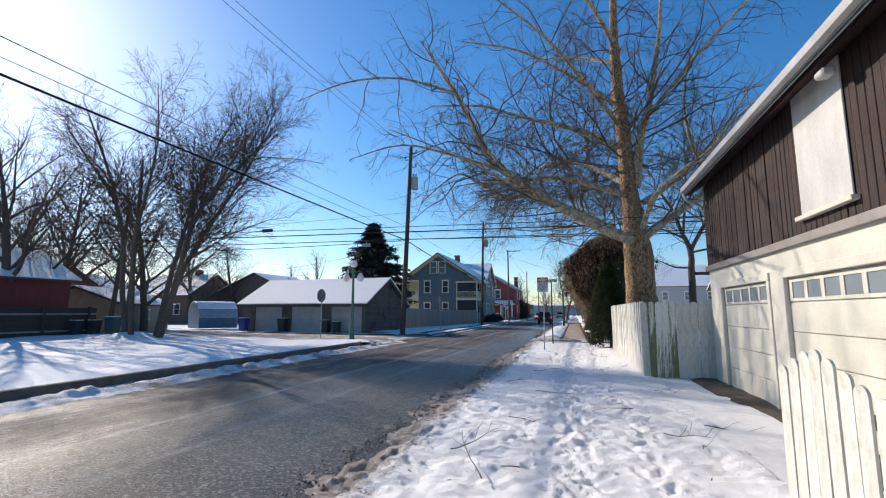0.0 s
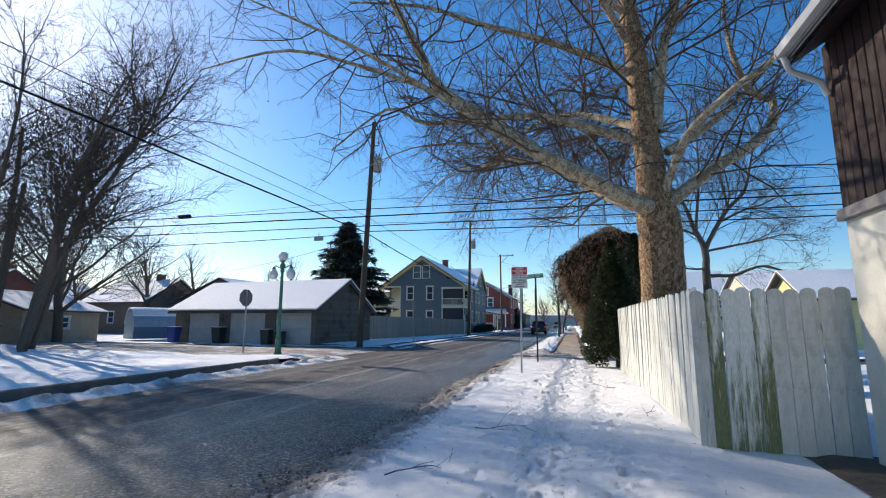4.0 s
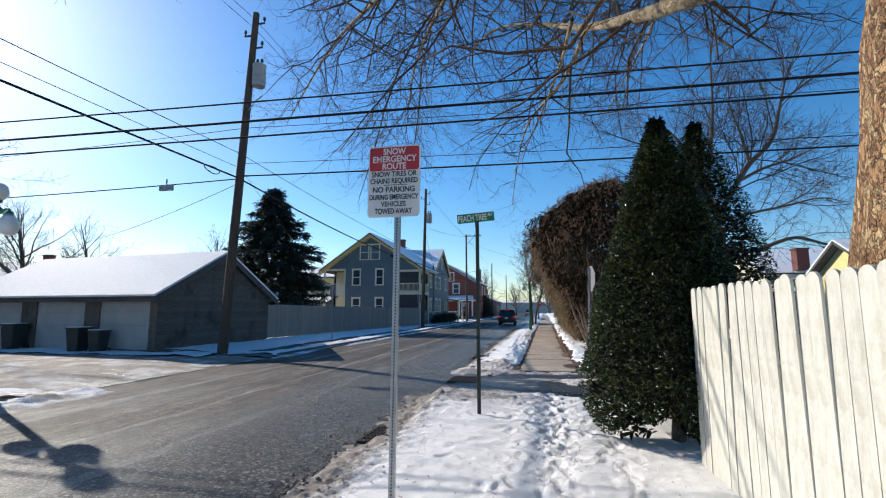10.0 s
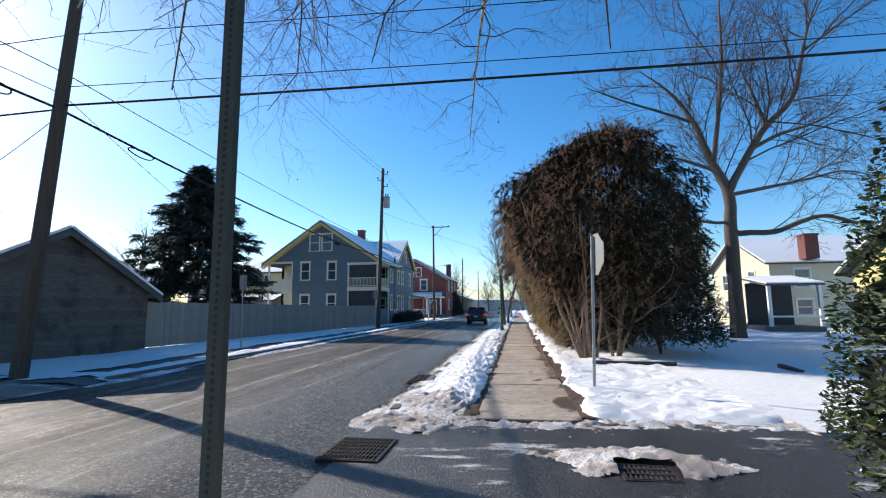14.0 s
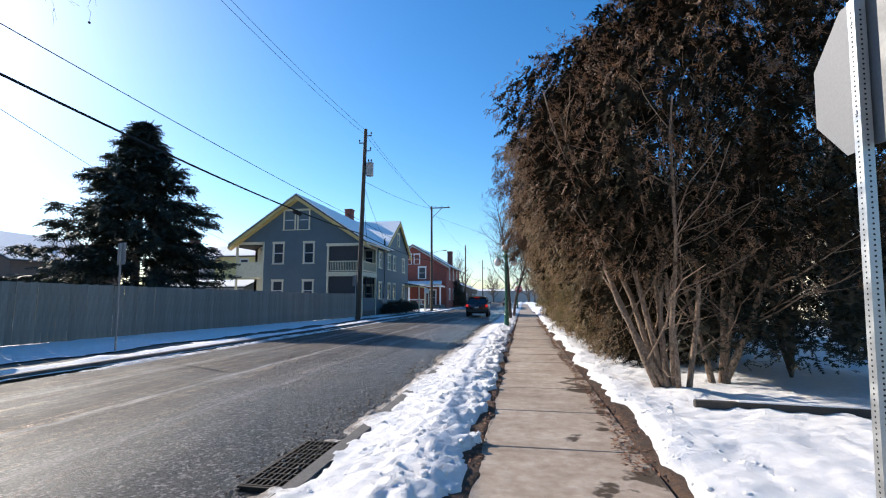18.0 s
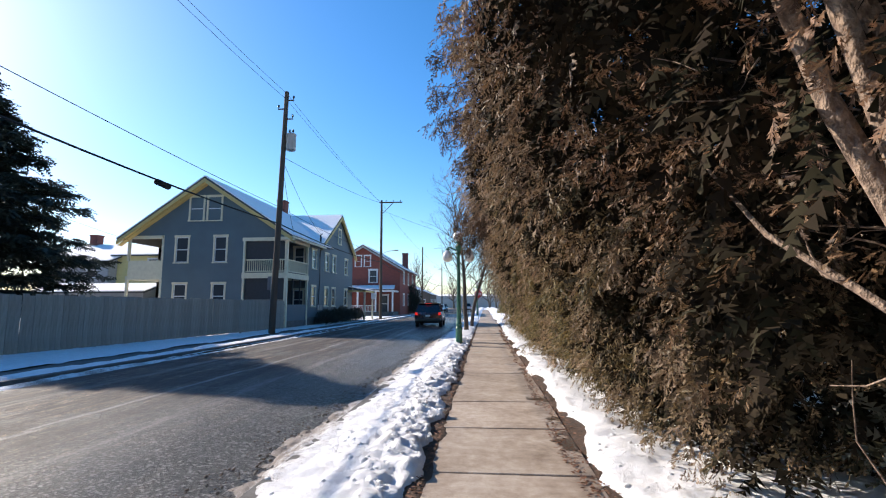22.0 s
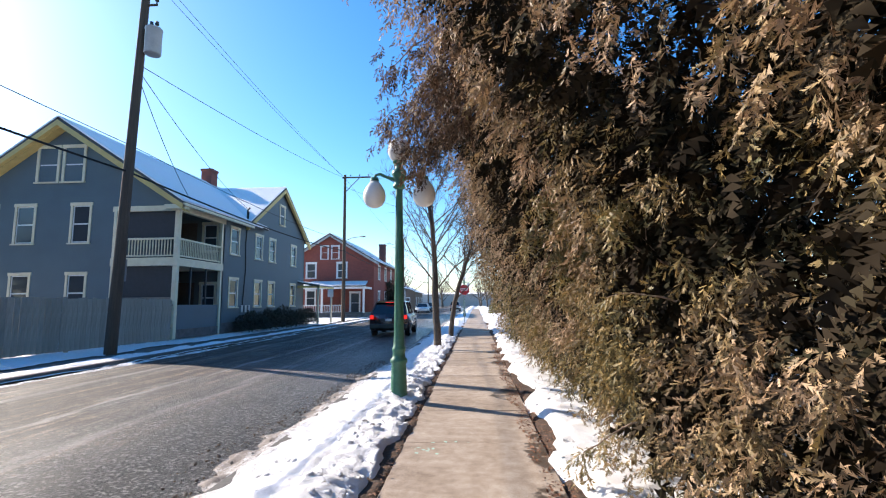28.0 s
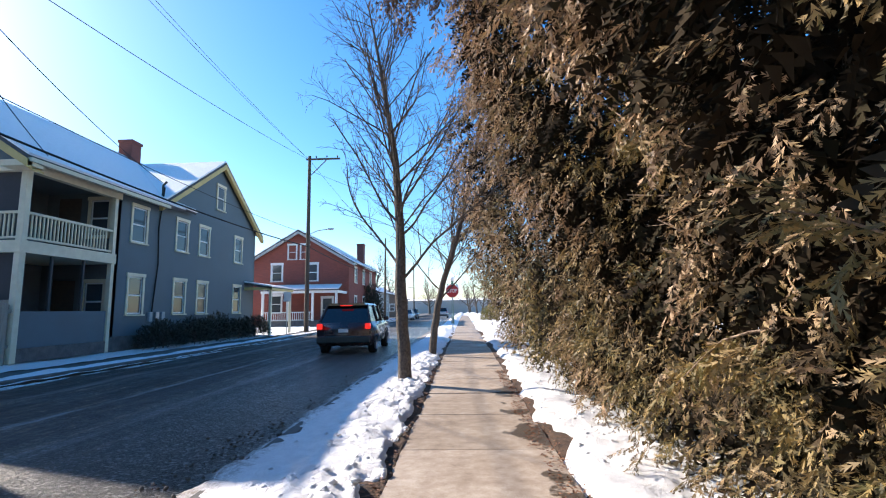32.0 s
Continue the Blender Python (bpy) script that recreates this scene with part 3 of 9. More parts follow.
def road_material():
    m, nodes, links, b = material("salted_asphalt", 0.8)
    at = place_of(nodes, links, world_space=True)
    along = place_of(nodes, links, (1.0, 0.07, 1.0), True)
    parts = nodes.new("ShaderNodeSeparateXYZ")
    links.new(at, parts.inputs[0])
    grain, lump, mid = noise_node(nodes, links, at, 42, 3, 0.75), noise_node(nodes, links, at, 0.55, 5, 0.6), noise_node(nodes, links, at, 4.5, 6, 0.75)
    track, streak = noise_node(nodes, links, along, 1.7, 6, 0.65), noise_node(nodes, links, along, 7.0, 5, 0.75)
    salt = calc(nodes, links, "ADD", calc(nodes, links, "ADD", calc(nodes, links, "MULTIPLY", track, 0.24), calc(nodes, links, "MULTIPLY", streak, 0.24)), calc(nodes, links, "ADD", calc(nodes, links, "MULTIPLY", grain, 0.24), calc(nodes, links, "MULTIPLY", mid, 0.28)))
    dry = ramp(nodes, links, salt, [(0.40, (0.014, 0.012, 0.010)), (0.48, (0.044, 0.036, 0.030)), (0.54, (0.10, 0.083, 0.069)), (0.62, (0.36, 0.31, 0.265))])
    pebble = nodes.new("ShaderNodeTexVoronoi")
    pebble.inputs["Scale"].default_value = 40.0
    links.new(at, pebble.inputs["Vector"])
    tint = nodes.new("ShaderNodeSeparateColor")
    links.new(pebble.outputs["Color"], tint.inputs[0])
    wet = ramp(nodes, links, calc(nodes, links, "ADD", calc(nodes, links, "MULTIPLY", tint.outputs[0], 0.6), calc(nodes, links, "MULTIPLY", grain, 0.5)), [(0.28, (0.004, 0.0045, 0.006)), (0.55, (0.022, 0.021, 0.022)), (0.72, (0.11, 0.105, 0.10)), (0.84, (0.40, 0.38, 0.36))])
    shifted = calc(nodes, links, "ADD", parts.outputs[0], calc(nodes, links, "MULTIPLY", calc(nodes, links, "SUBTRACT", calc(nodes, links, "ADD", lump, track), 1.0), 2.6))
    shifted = calc(nodes, links, "ADD", shifted, spread(nodes, links, parts.outputs[1], 26.0, 12.0, 0.0, 1.3))
    side = calc(nodes, links, "ADD", spread(nodes, links, shifted, -5.3, -2.5, 0.0, 0.85), calc(nodes, links, "MULTIPLY", calc(nodes, links, "SUBTRACT", mid, 0.5), 0.5), True)
    blotch = spread(nodes, links, calc(nodes, links, "ADD", calc(nodes, links, "ADD", lump, calc(nodes, links, "MULTIPLY", track, 0.9)), calc(nodes, links, "MULTIPLY", mid, 0.3)), 1.05, 1.45, 0.0, 0.65)
    damp = calc(nodes, links, "MAXIMUM", side, blotch)
    stone = nodes.new("ShaderNodeTexVoronoi")
    stone.inputs["Scale"].default_value = 52.0
    links.new(at, stone.inputs["Vector"])
    chip = nodes.new("ShaderNodeSeparateColor")
    links.new(stone.outputs["Color"], chip.inputs[0])
    speck = chip.outputs[0]
    dry = mixed(nodes, links, 1.0, dry, ramp(nodes, links, speck, [(0.0, (0.36, 0.35, 0.34)), (0.55, (0.8, 0.78, 0.76)), (0.85, (1.4, 1.34, 1.28)), (1.0, (2.3, 2.15, 2.05))]), "MULTIPLY")
    dry = mixed(nodes, links, 1.0, dry, ramp(nodes, links, streak, [(0.38, (0.55, 0.54, 0.53)), (0.5, (1.0, 1.0, 1.0)), (0.62, (1.55, 1.52, 1.5))]), "MULTIPLY")
    crack = nodes.new("ShaderNodeTexVoronoi")
    crack.feature = "DISTANCE_TO_EDGE"
    crack.inputs["Scale"].default_value = 0.33
    bent = nodes.new("ShaderNodeVectorMath")
    bent.operation = "MULTIPLY_ADD"
    wave = nodes.new("ShaderNodeTexNoise")
    wave.inputs["Scale"].default_value, wave.inputs["Detail"].default_value = 1.4, 6.0
    links.new(at, wave.inputs["Vector"])
    links.new(wave.outputs["Color"], bent.inputs[0])
    bent.inputs[1].default_value = (1.6, 1.6, 0.0)
    links.new(at, bent.inputs[2])
    links.new(bent.outputs[0], crack.inputs["Vector"])
    dry = mixed(nodes, links, spread(nodes, links, crack.outputs["Distance"], 0.004, 0.012, 0.75, 0.0), dry, (0.012, 0.011, 0.010))
    # pale salt lines left by tyres along the lane
    lane = calc(nodes, links, "ADD", parts.outputs[0], calc(nodes, links, "MULTIPLY", calc(nodes, links, "SUBTRACT", lump, 0.5), 0.5))
    salty = None
    for where, half, most in ((-5.05, 0.10, 0.75), (-7.0, 0.22, 0.45), (-3.7, 0.16, 0.35)):
        off = calc(nodes, links, "ABSOLUTE", calc(nodes, links, "SUBTRACT", lane, where))
        line = calc(nodes, links, "MULTIPLY", spread(nodes, links, off, half * 0.3, half, most, 0.0), spread(nodes, links, calc(nodes, links, "ADD", streak, calc(nodes, links, "MULTIPLY", grain, 0.5)), 0.62, 0.85, 0.0, 1.0))
        salty = line if salty is None else calc(nodes, links, "MAXIMUM", salty, line)
    dry = mixed(nodes, links, 1.0, dry, (1.16, 1.0, 0.84), "MULTIPLY")
    both = mixed(nodes, links, damp, dry, wet)
    links.new(mixed(nodes, links, salty, both, (0.46, 0.43, 0.40)), b.inputs["Base Color"])
    links.new(spread(nodes, links, damp, 0.0, 1.0, 0.7, 0.27), b.inputs["Roughness"])
    bump(nodes, links, b, calc(nodes, links, "ADD", calc(nodes, links, "ADD", grain, calc(nodes, links, "MULTIPLY", speck, 0.6)), calc(nodes, links, "MULTIPLY", mid, 0.3)), 1.0, 0.06)
    return m


def alley_material():
    m, nodes, links, b = material("slushy_alley", 0.8)
    at = place_of(nodes, links, world_space=True)
    along = place_of(nodes, links, (0.16, 1.0, 1.0), True)
    grain, lump, streak = noise_node(nodes, links, at, 48, 3, 0.75), noise_node(nodes, links, at, 0.9, 6, 0.7), noise_node(nodes, links, along, 2.2, 6, 0.7)
    earth = ramp(nodes, links, grain, [(0.42, (0.010, 0.009, 0.009)), (0.55, (0.036, 0.033, 0.031)), (0.66, (0.20, 0.18, 0.16))])
    both = calc(nodes, links, "ADD", calc(nodes, links, "ADD", calc(nodes, links, "MULTIPLY", streak, 0.65), calc(nodes, links, "MULTIPLY", lump, 0.4)), calc(nodes, links, "MULTIPLY", grain, 0.15))
    parts = nodes.new("ShaderNodeSeparateXYZ")
    links.new(at, parts.inputs[0])
    far = spread(nodes, links, parts.outputs[0], -7.6, -10.5, 0.0, 0.20)
    slush = spread(nodes, links, calc(nodes, links, "ADD", both, far), 0.655, 0.715, 0.0, 0.92)
    links.new(mixed(nodes, links, slush, earth, mixed(nodes, links, spread(nodes, links, lump, 0.47, 0.60, 0.0, 1.0), mixed(nodes, links, grain, (0.16, 0.115, 0.08), (0.46, 0.37, 0.29)), mixed(nodes, links, grain, (0.52, 0.46, 0.41), (0.84, 0.80, 0.77)))), b.inputs["Base Color"])
    links.new(spread(nodes, links, slush, 0.0, 1.0, 0.38, 0.85), b.inputs["Roughness"])
    bump(nodes, links, b, calc(nodes, links, "ADD", grain, both), 0.7, 0.03)
    return m


def ground_material():
    m, nodes, links, b = material("snowy_ground", 0.85)
    at = place_of(nodes, links, world_space=True)
    fine, wide = noise_node(nodes, links, at, 14, 5, 0.65), noise_node(nodes, links, at, 0.35, 5, 0.6)
    bare = spread(nodes, links, calc(nodes, links, "ADD", calc(nodes, links, "MULTIPLY", fine, 0.4), calc(nodes, links, "MULTIPLY", wide, 0.6)), 0.52, 0.62, 0.0, 0.8)
    links.new(mixed(nodes, links, bare, (0.74, 0.75, 0.77), mixed(nodes, links, fine, (0.10, 0.08, 0.055), (0.30, 0.25, 0.18))), b.inputs["Base Color"])
    bump(nodes, links, b, fine, 0.5, 0.05)
    return m


ROAD_MAT, ALLEY_MAT, GROUND_MAT = road_material(), alley_material(), ground_material()

# one sheet to the horizon, sunk under the road
gx = np.array([-900, -300, -120, -60, -30, -9.2, -9.1, -1.25, -1.15, 8, 30, 60, 120, 300, 900.0])
gy = np.array([-400, -100, -40, 0, 30, 60, 90, 130, 200, 300, 500, 1000, 1800.0])
gX, gY = np.meshgrid(gx, gy, indexing="ij")
gZ = np.full(gX.shape, -0.14)
gi, gj = np.meshgrid(np.arange(len(gx) - 1), np.arange(len(gy) - 1), indexing="ij")
gn = len(gy)
setting("ground", raw_mesh("ground", np.stack([gX, gY, gZ], -1).reshape(-1, 3), np.stack([gi * gn + gj, (gi + 1) * gn + gj, (gi + 1) * gn + gj + 1, gi * gn + gj + 1], -1).reshape(-1, 4)), GROUND_MAT, "snow-covered winter ground with bare earth patches", "ground")


def road_height(x, y):
    return ROAD_Z + 0.05 * (1 - ((x + 5.1) / 3.7) ** 2) * 0.8 + 0.006 * value_noise(x, y, 1.4, 3) + 0.003 * value_noise(x, y, 0.3, 4)


setting("road", height_sheet("road", ROAD_L - 0.35, ROAD_R + 0.45, -30, 330, 0.3, 0.5, road_height), ROAD_MAT, "salt-stained asphalt street, wet along one gutter", "road", True)
ALLEY_N, ALLEY_F = 25.75, 28.75
setting("road_alley_right", height_sheet("alley", -1.25, 40, ALLEY_N - 0.35, ALLEY_F + 0.4, 0.25, 0.15, lambda x, y: -0.082 + 0.06 * step(-1, 3, x) + 0.008 * value_noise(x, y, 0.5, 9)), ALLEY_MAT, "dark wet asphalt alley streaked with slush", "alley", True)
setting("road_alley_left", height_sheet("alley_mouth", -60, -8.6, 22.6, 31.6, 0.4, 0.3, lambda x, y: -0.085 + 0.075 * step(-8.7, -11.5, x) + 0.012 * value_noise(x, y, 0.8, 10)), ALLEY_MAT, "gravel alley mouth covered with brown slush", "alley", True)


def footprints(count, seed, x_lo, x_hi, y_lo, y_hi, lanes):
    rng = np.random.default_rng(seed)
    prints = []
    for lane, swing in lanes:
        y = y_lo + rng.uniform(0, 0.5)
        side = 1
        while y < y_hi:
            prints.append((lane + side * 0.09 + rng.normal(0, 0.05) + swing * math.sin(y * 0.35), y, rng.normal(0, 0.16), rng.uniform(0.010, 0.022)))
            y += rng.uniform(0.30, 0.62)
            side = -side
    for _ in range(count):
        prints.append((rng.uniform(x_lo, x_hi), rng.uniform(y_lo, y_hi), rng.uniform(-0.6, 0.6), rng.uniform(0.008, 0.024)))
    return prints


def press(z, x, y, prints):
    xs, ys = x[:, 0], y[0]
    for px, py, turn, deep in prints:
        i0, i1 = np.searchsorted(xs, (px - 0.25, px + 0.25))
        j0, j1 = np.searchsorted(ys, (py - 0.3, py + 0.3))
        if i1 <= i0 or j1 <= j0:
            continue
        a, b = x[i0:i1, j0:j1] - px, y[i0:i1, j0:j1] - py
        u, v = a * math.cos(turn) + b * math.sin(turn), -a * math.sin(turn) + b * math.cos(turn)
        d = (u / 0.055) ** 2 + (v / 0.135) ** 2
        z[i0:i1, j0:j1] += -deep * np.exp(-(d ** 3) * 0.5) + 0.5 * deep * np.exp(-((d - 1.8) ** 2) * 3.0)
    return z


# trodden snow between the street and the fence
PRINTS = footprints(90, 5, -0.6, 2.3, -2.0, 26.0, ((0.62, 0.08), (0.74, 0.10), (0.84, 0.06), (0.95, 0.08), (1.45, 0.07), (1.6, 0.08), (0.3, 0.15)))


def path_snow(x, y):
    z = 0.012 + 0.03 * value_noise(x, y, 2.3, 20) + 0.014 * value_noise(x, y, 0.45, 21) + 0.006 * value_noise(x, y, 0.13, 22)
    rough = step(-0.55, -1.2, x)
    edge = step(-0.95, -1.75, x + 0.12 * value_noise(x, y, 0.5, 23))
    z += rough * (0.04 * value_noise(x, y, 0.16, 24) + 0.034 * value_noise(x, y, 0.07, 25)) * (1 - 0.6 * edge) - 0.125 * edge
    weave = 0.08 * np.sin(y * 0.35) + 0.05 * value_noise(0 * x, y, 1.1, 58)
    lane = np.exp(-(((x - 0.80 - weave) / 0.27) ** 4)) + 0.8 * np.exp(-(((x - 1.53 - 0.6 * weave) / 0.17) ** 4))
    chop = 0.022 * value_noise(x * 1.7, y, 0.15, 26) + 0.034 * np.abs(value_noise(x * 1.3, y, 0.085, 60))
    z += lane * (chop - 0.018) + 0.009 * value_noise(x, y, 0.09, 29)
    near = step(12.0, 7.0, y)
    z += near * (0.026 * value_noise(x, y, 0.21, 71) + 0.022 * np.abs(value_noise(x * 0.7, y, 0.11, 72)))
    # low scraped ridges that run in from the street
    band = step(0.45, -0.25, x) * step(-1.55, -1.0, x) * (0.35 + 0.65 * step(-0.1, 0.35, value_noise(0 * x, y, 2.2, 61)))
    waves = value_noise(x * 0.16 + 0.04 * y, y + 0.22 * x, 0.26, 62)
    z += band * (0.115 * np.maximum(waves, 0) ** 1.4 + 0.016 * waves)
    z -= 0.11 * step(25.35, 25.95, y + 0.15 * value_noise(x, y, 0.6, 27))
    return press(z, x, y, PRINTS)


setting("ground_trodden_snow", height_sheet("snow", -1.85, 2.62, -0.5, 26.1, 0.028, 0.03, path_snow), SNOW, "trodden snow with footprints between street and fence", "snow", True)
setting("ground_yard_snow", height_sheet("snow", 2.6, 16, -4, 25.9, 0.3, 0.3, lambda x, y: 0.01 + 0.03 * value_noise(x, y, 1.8, 28)), SNOW_CLEAN, "untouched snow behind the white fence", "snow", True)
setting("ground_snow_behind", height_sheet("snow", -1.85, 2.62, -14, -0.48, 0.15, 0.15, lambda x, y: 0.012 + 0.03 * value_noise(x, y, 2.3, 20) - 0.12 * step(-0.95, -1.75, x)), SNOW, "snowy verge beside the street", "snow", True)


# shovelled bank between kerb and pavement
def bank(x, y):
    lumps = np.abs(value_noise(x, y, 0.19, 131)) * 0.034 + np.abs(value_noise(x, y, 0.085, 132)) * 0.026
    crest = np.exp(-(((x + 0.32) / 0.42) ** 2)) * (0.09 + 0.05 * value_noise(0 * x, y, 1.3, 30))
    rough = 0.035 * value_noise(x, y, 0.3, 31) + 0.020 * value_noise(x, y, 0.11, 32) + 0.022 * value_noise(x, y, 0.06, 33)
    z = 0.0 + crest + lumps * (0.35 + 0.65 * step(-1.2, -0.4, x)) + rough * (0.45 + 0.75 * step(-0.9, 0.1, x)) * (0.7 + 0.5 * step(60, 30, y))
    z -= 0.16 * step(-1.10, -1.72, x + 0.16 * value_noise(x, y, 0.4, 34) + 0.10 * value_noise(x, y, 0.12, 38))
    z = np.where(x > 0.06 + 0.10 * value_noise(x, y, 0.35, 35), np.minimum(z, -0.03), z)
    f = step(30.0, 29.1, y + 0.2 * value_noise(x, y, 0.5, 36))
    return z * (1 - f) + f * (-0.078 + 0.06 * step(-1.0, 3.0, x) - 0.02 * step(-0.6, -1.6, x) + 0.028 * value_noise(x, y, 0.4, 133) + 0.026 * np.abs(value_noise(x, y, 0.16, 137)) + 0.018 * value_noise(x, y, 0.08, 134))


setting("ground_snow_bank", height_sheet("snow", -1.9, 0.26, 28.1, 72, 0.036, 0.042, bank, lambda x, y: (y > 28.9 + 0.12 * value_noise(x, y, 0.6, 135) + 0.08 * value_noise(x, y, 0.15, 136) + 0.4 * step(-1.1, -1.6, x)) & ((x > -1.55 + 0.12 * value_noise(x, y, 0.4, 34)) | (y > 33)) & ~((x < -1.12 + 0.05 * value_noise(x, y, 0.2, 138)) & (y > 32.32) & (y < 33.62 + 0.08 * value_noise(x, y, 0.2, 139)))), SNOW_BANK, "lumpy shovelled snow bank between kerb and pavement", "snow", True)
setting("ground_snow_bank_far", height_sheet("snow", -1.9, 0.26, 72, 250, 0.18, 0.4, bank), SNOW_BANK, "snowy verge further along the street", "snow", True)


def hedge_snow(x, y):
    edge = 1.70 + 0.15 * value_noise(0 * x, y, 0.9, 40) + 0.06 * value_noise(0 * x, y, 0.25, 41)
    rise = step(edge, edge + 0.14, x)
    z = -0.05 + rise * (0.10 + 0.035 * value_noise(x, y, 0.5, 42) + 0.02 * value_noise(x, y, 0.14, 43) + 0.010 * value_noise(x, y, 0.07, 44) + 0.05 * np.exp(-(((x - 2.0) / 0.35) ** 2)))
    z -= 0.14 * step(29.6, 28.9, y + 0.15 * value_noise(x, y, 0.5, 45))
    return z


setting("ground_snow_strip", height_sheet("snow", 1.42, 4.4, 28.75, 80, 0.05, 0.055, hedge_snow), SNOW_CLEAN, "shovelled snow strip along the evergreen hedge", "snow", True)
setting("ground_snow_yard", height_sheet("snow", 4.35, 60, 28.75, 130, 0.5, 0.5, lambda x, y: 0.045 + 0.05 * value_noise(x, y, 3.0, 46) + 0.02 * value_noise(x, y, 0.9, 47)), SNOW_CLEAN, "snow-covered yard behind the hedge", "snow", True)
setting("ground_snow_strip_far", height_sheet("snow", 1.42, 4.4, 80, 250, 0.3, 0.5, lambda x, y: hedge_snow(x, y) + 0.25 * step(84, 88, y) * step(104, 96, y) * step(1.8, 2.6, x)), SNOW_CLEAN, "snowy verge beyond the hedge", "snow", True)


SOIL = surface("dark_soil_and_leaf_litter", (0.022, 0.014, 0.009), (0.13, 0.07, 0.04), 12, 0.95, 0, 0.8, 45, deep=0.03)
setting("ground_soil_left", height_sheet("soil", -0.05, 0.24, 29.2, 80, 0.03, 0.06, lambda x, y: 0.012 + 0.012 * value_noise(x, y, 0.12, 38) + 0.006 * value_noise(x, y, 0.05, 39) - 0.05 * step(0.15, 0.24, x + 0.05 * value_noise(x, y, 0.4, 37))), SOIL, "dark soil edge between snow bank and pavement", "soil", True)
setting("ground_soil_right", height_sheet("soil", 1.46, 2.0, 29.2, 80, 0.04, 0.06, lambda x, y: 0.012 + 0.012 * value_noise(x, y, 0.12, 48) + 0.006 * value_noise(x, y, 0.05, 49) - 0.05 * step(1.70, 1.60, x + 0.08 * value_noise(0 * x, y, 0.6, 47))), SOIL, "soil and leaf litter edge beside the pavement", "soil", True)


def berm(x, y):
    """Slush scraped up along the far edge of the alley, over the end of the pavement."""
    mid = 29.27 + 0.10 * value_noise(0 * y, x, 0.9, 151)
    front = step(mid - 0.62, mid - 0.25, y + 0.10 * value_noise(x, y, 0.3, 152))
    back = step(mid + 0.34, mid + 0.12, y + 0.10 * value_noise(x, y, 0.25, 153))
    crust = 0.028 * np.abs(value_noise(x, y, 0.2, 154)) + 0.022 * value_noise(x, y, 0.09, 155) + 0.016 * value_noise(x, y, 0.05, 156)
    return -0.10 + 0.06 * step(-1, 3, x) * (1 - back * front) + front * back * (0.070 + crust) * step(-1.72, -1.4, x)


setting("ground_slush_berm", height_sheet("slush", -1.72, 7.5, 28.5, 29.8, 0.035, 0.025, berm), SNOW_PINK, "gritty pinkish slush scraped up at the alley edge", "slush", True)
def slush_corner(x, y):
    return ((x + 0.78) / 1.0) ** 2 + ((y - 29.65) / 1.1) ** 2 + 0.55 * value_noise(x, y, 0.5, 163) + 0.3 * value_noise(x, y, 0.14, 164)


setting("ground_slush_corner", height_sheet("slush", -1.85, 0.5, 28.2, 31.2, 0.03, 0.03, lambda x, y: np.maximum(bank(x, y), -0.09 + 0.05 * step(-1, 3, x)) + 0.010 + 0.022 * np.abs(value_noise(x, y, 0.13, 161)) + 0.010 * value_noise(x, y, 0.06, 162) - 0.05 * step(0.55, 0.95, slush_corner(x, y)), lambda x, y: slush_corner(x, y) < 0.95), SNOW_PINK, "pinkish slush spread over the alley corner", "slush", True)


def slush_patch(x, y):
    """How far inside the trampled patch a spot lies, and nought or less outside it."""
    return 1 - ((x - 1.95) / 0.95) ** 2 - ((y - 27.42) / 0.48) ** 2 - 0.55 * value_noise(x, y, 0.42, 143) - 0.35 * value_noise(x, y, 0.13, 144)


setting("ground_slush_patch", height_sheet("slush", 0.6, 3.4, 26.6, 28.2, 0.03, 0.03, lambda x, y: -0.09 + 0.06 * step(-1, 3, x) + 0.06 * np.sqrt(np.clip(slush_patch(x, y), 0, 1)) + 0.03 * np.abs(value_noise(x, y, 0.11, 141)) + 0.012 * value_noise(x, y, 0.06, 142), lambda x, y: (slush_patch(x, y) > -0.1) & ~((x > 1.72) & (x < 2.26) & (y > 26.6) & (y < 27.37))), SNOW_PINK, "trampled slush round the alley drain", "slush", True)


# left lot, its kerb and gutter snow
def lot(x, y):
    z = 0.14 + 0.05 * value_noise(x, y, 3.5, 50) + 0.03 * value_noise(x, y, 1.1, 51) + 0.012 * value_noise(x, y, 0.4, 52)
    z += 0.35 * np.exp(-(((x + 22.6) ** 2 + (y - 20.4) ** 2) / 1.8))
    z -= 0.10 * step(-9.3, -9.0, x)
    return z - 0.16 * step(22.3, 24.6, y + 0.5 * value_noise(x, y, 1.6, 53))


setting("ground_lot_snow", height_sheet("snow", -60, -9.15, -20, 24.8, 0.22, 0.22, lot, lambda x, y: (y < 23.6 + 0.7 * value_noise(x, y, 2.2, 54)) | (x < -60)), SNOW_CLEAN, "open snowy lot with dimpled old snow", "snow", True)
setting("ground_gutter_snow", height_sheet("snow", -9.2, -7.7, -20, 24.5, 0.06, 0.07, lambda x, y: -0.13 + 0.06 * step(-7.7, -8.1, x) + 0.09 * np.exp(-(((x + 8.45 - 0.1 * value_noise(0 * x, y, 1.5, 55)) / 0.22) ** 2)) * (1 + 0.8 * value_noise(x, y, 0.35, 56)) + 0.03 * value_noise(x, y, 0.12, 57)), SNOW_DIRTY, "dirty ploughed snow lying in the gutter", "snow", True)


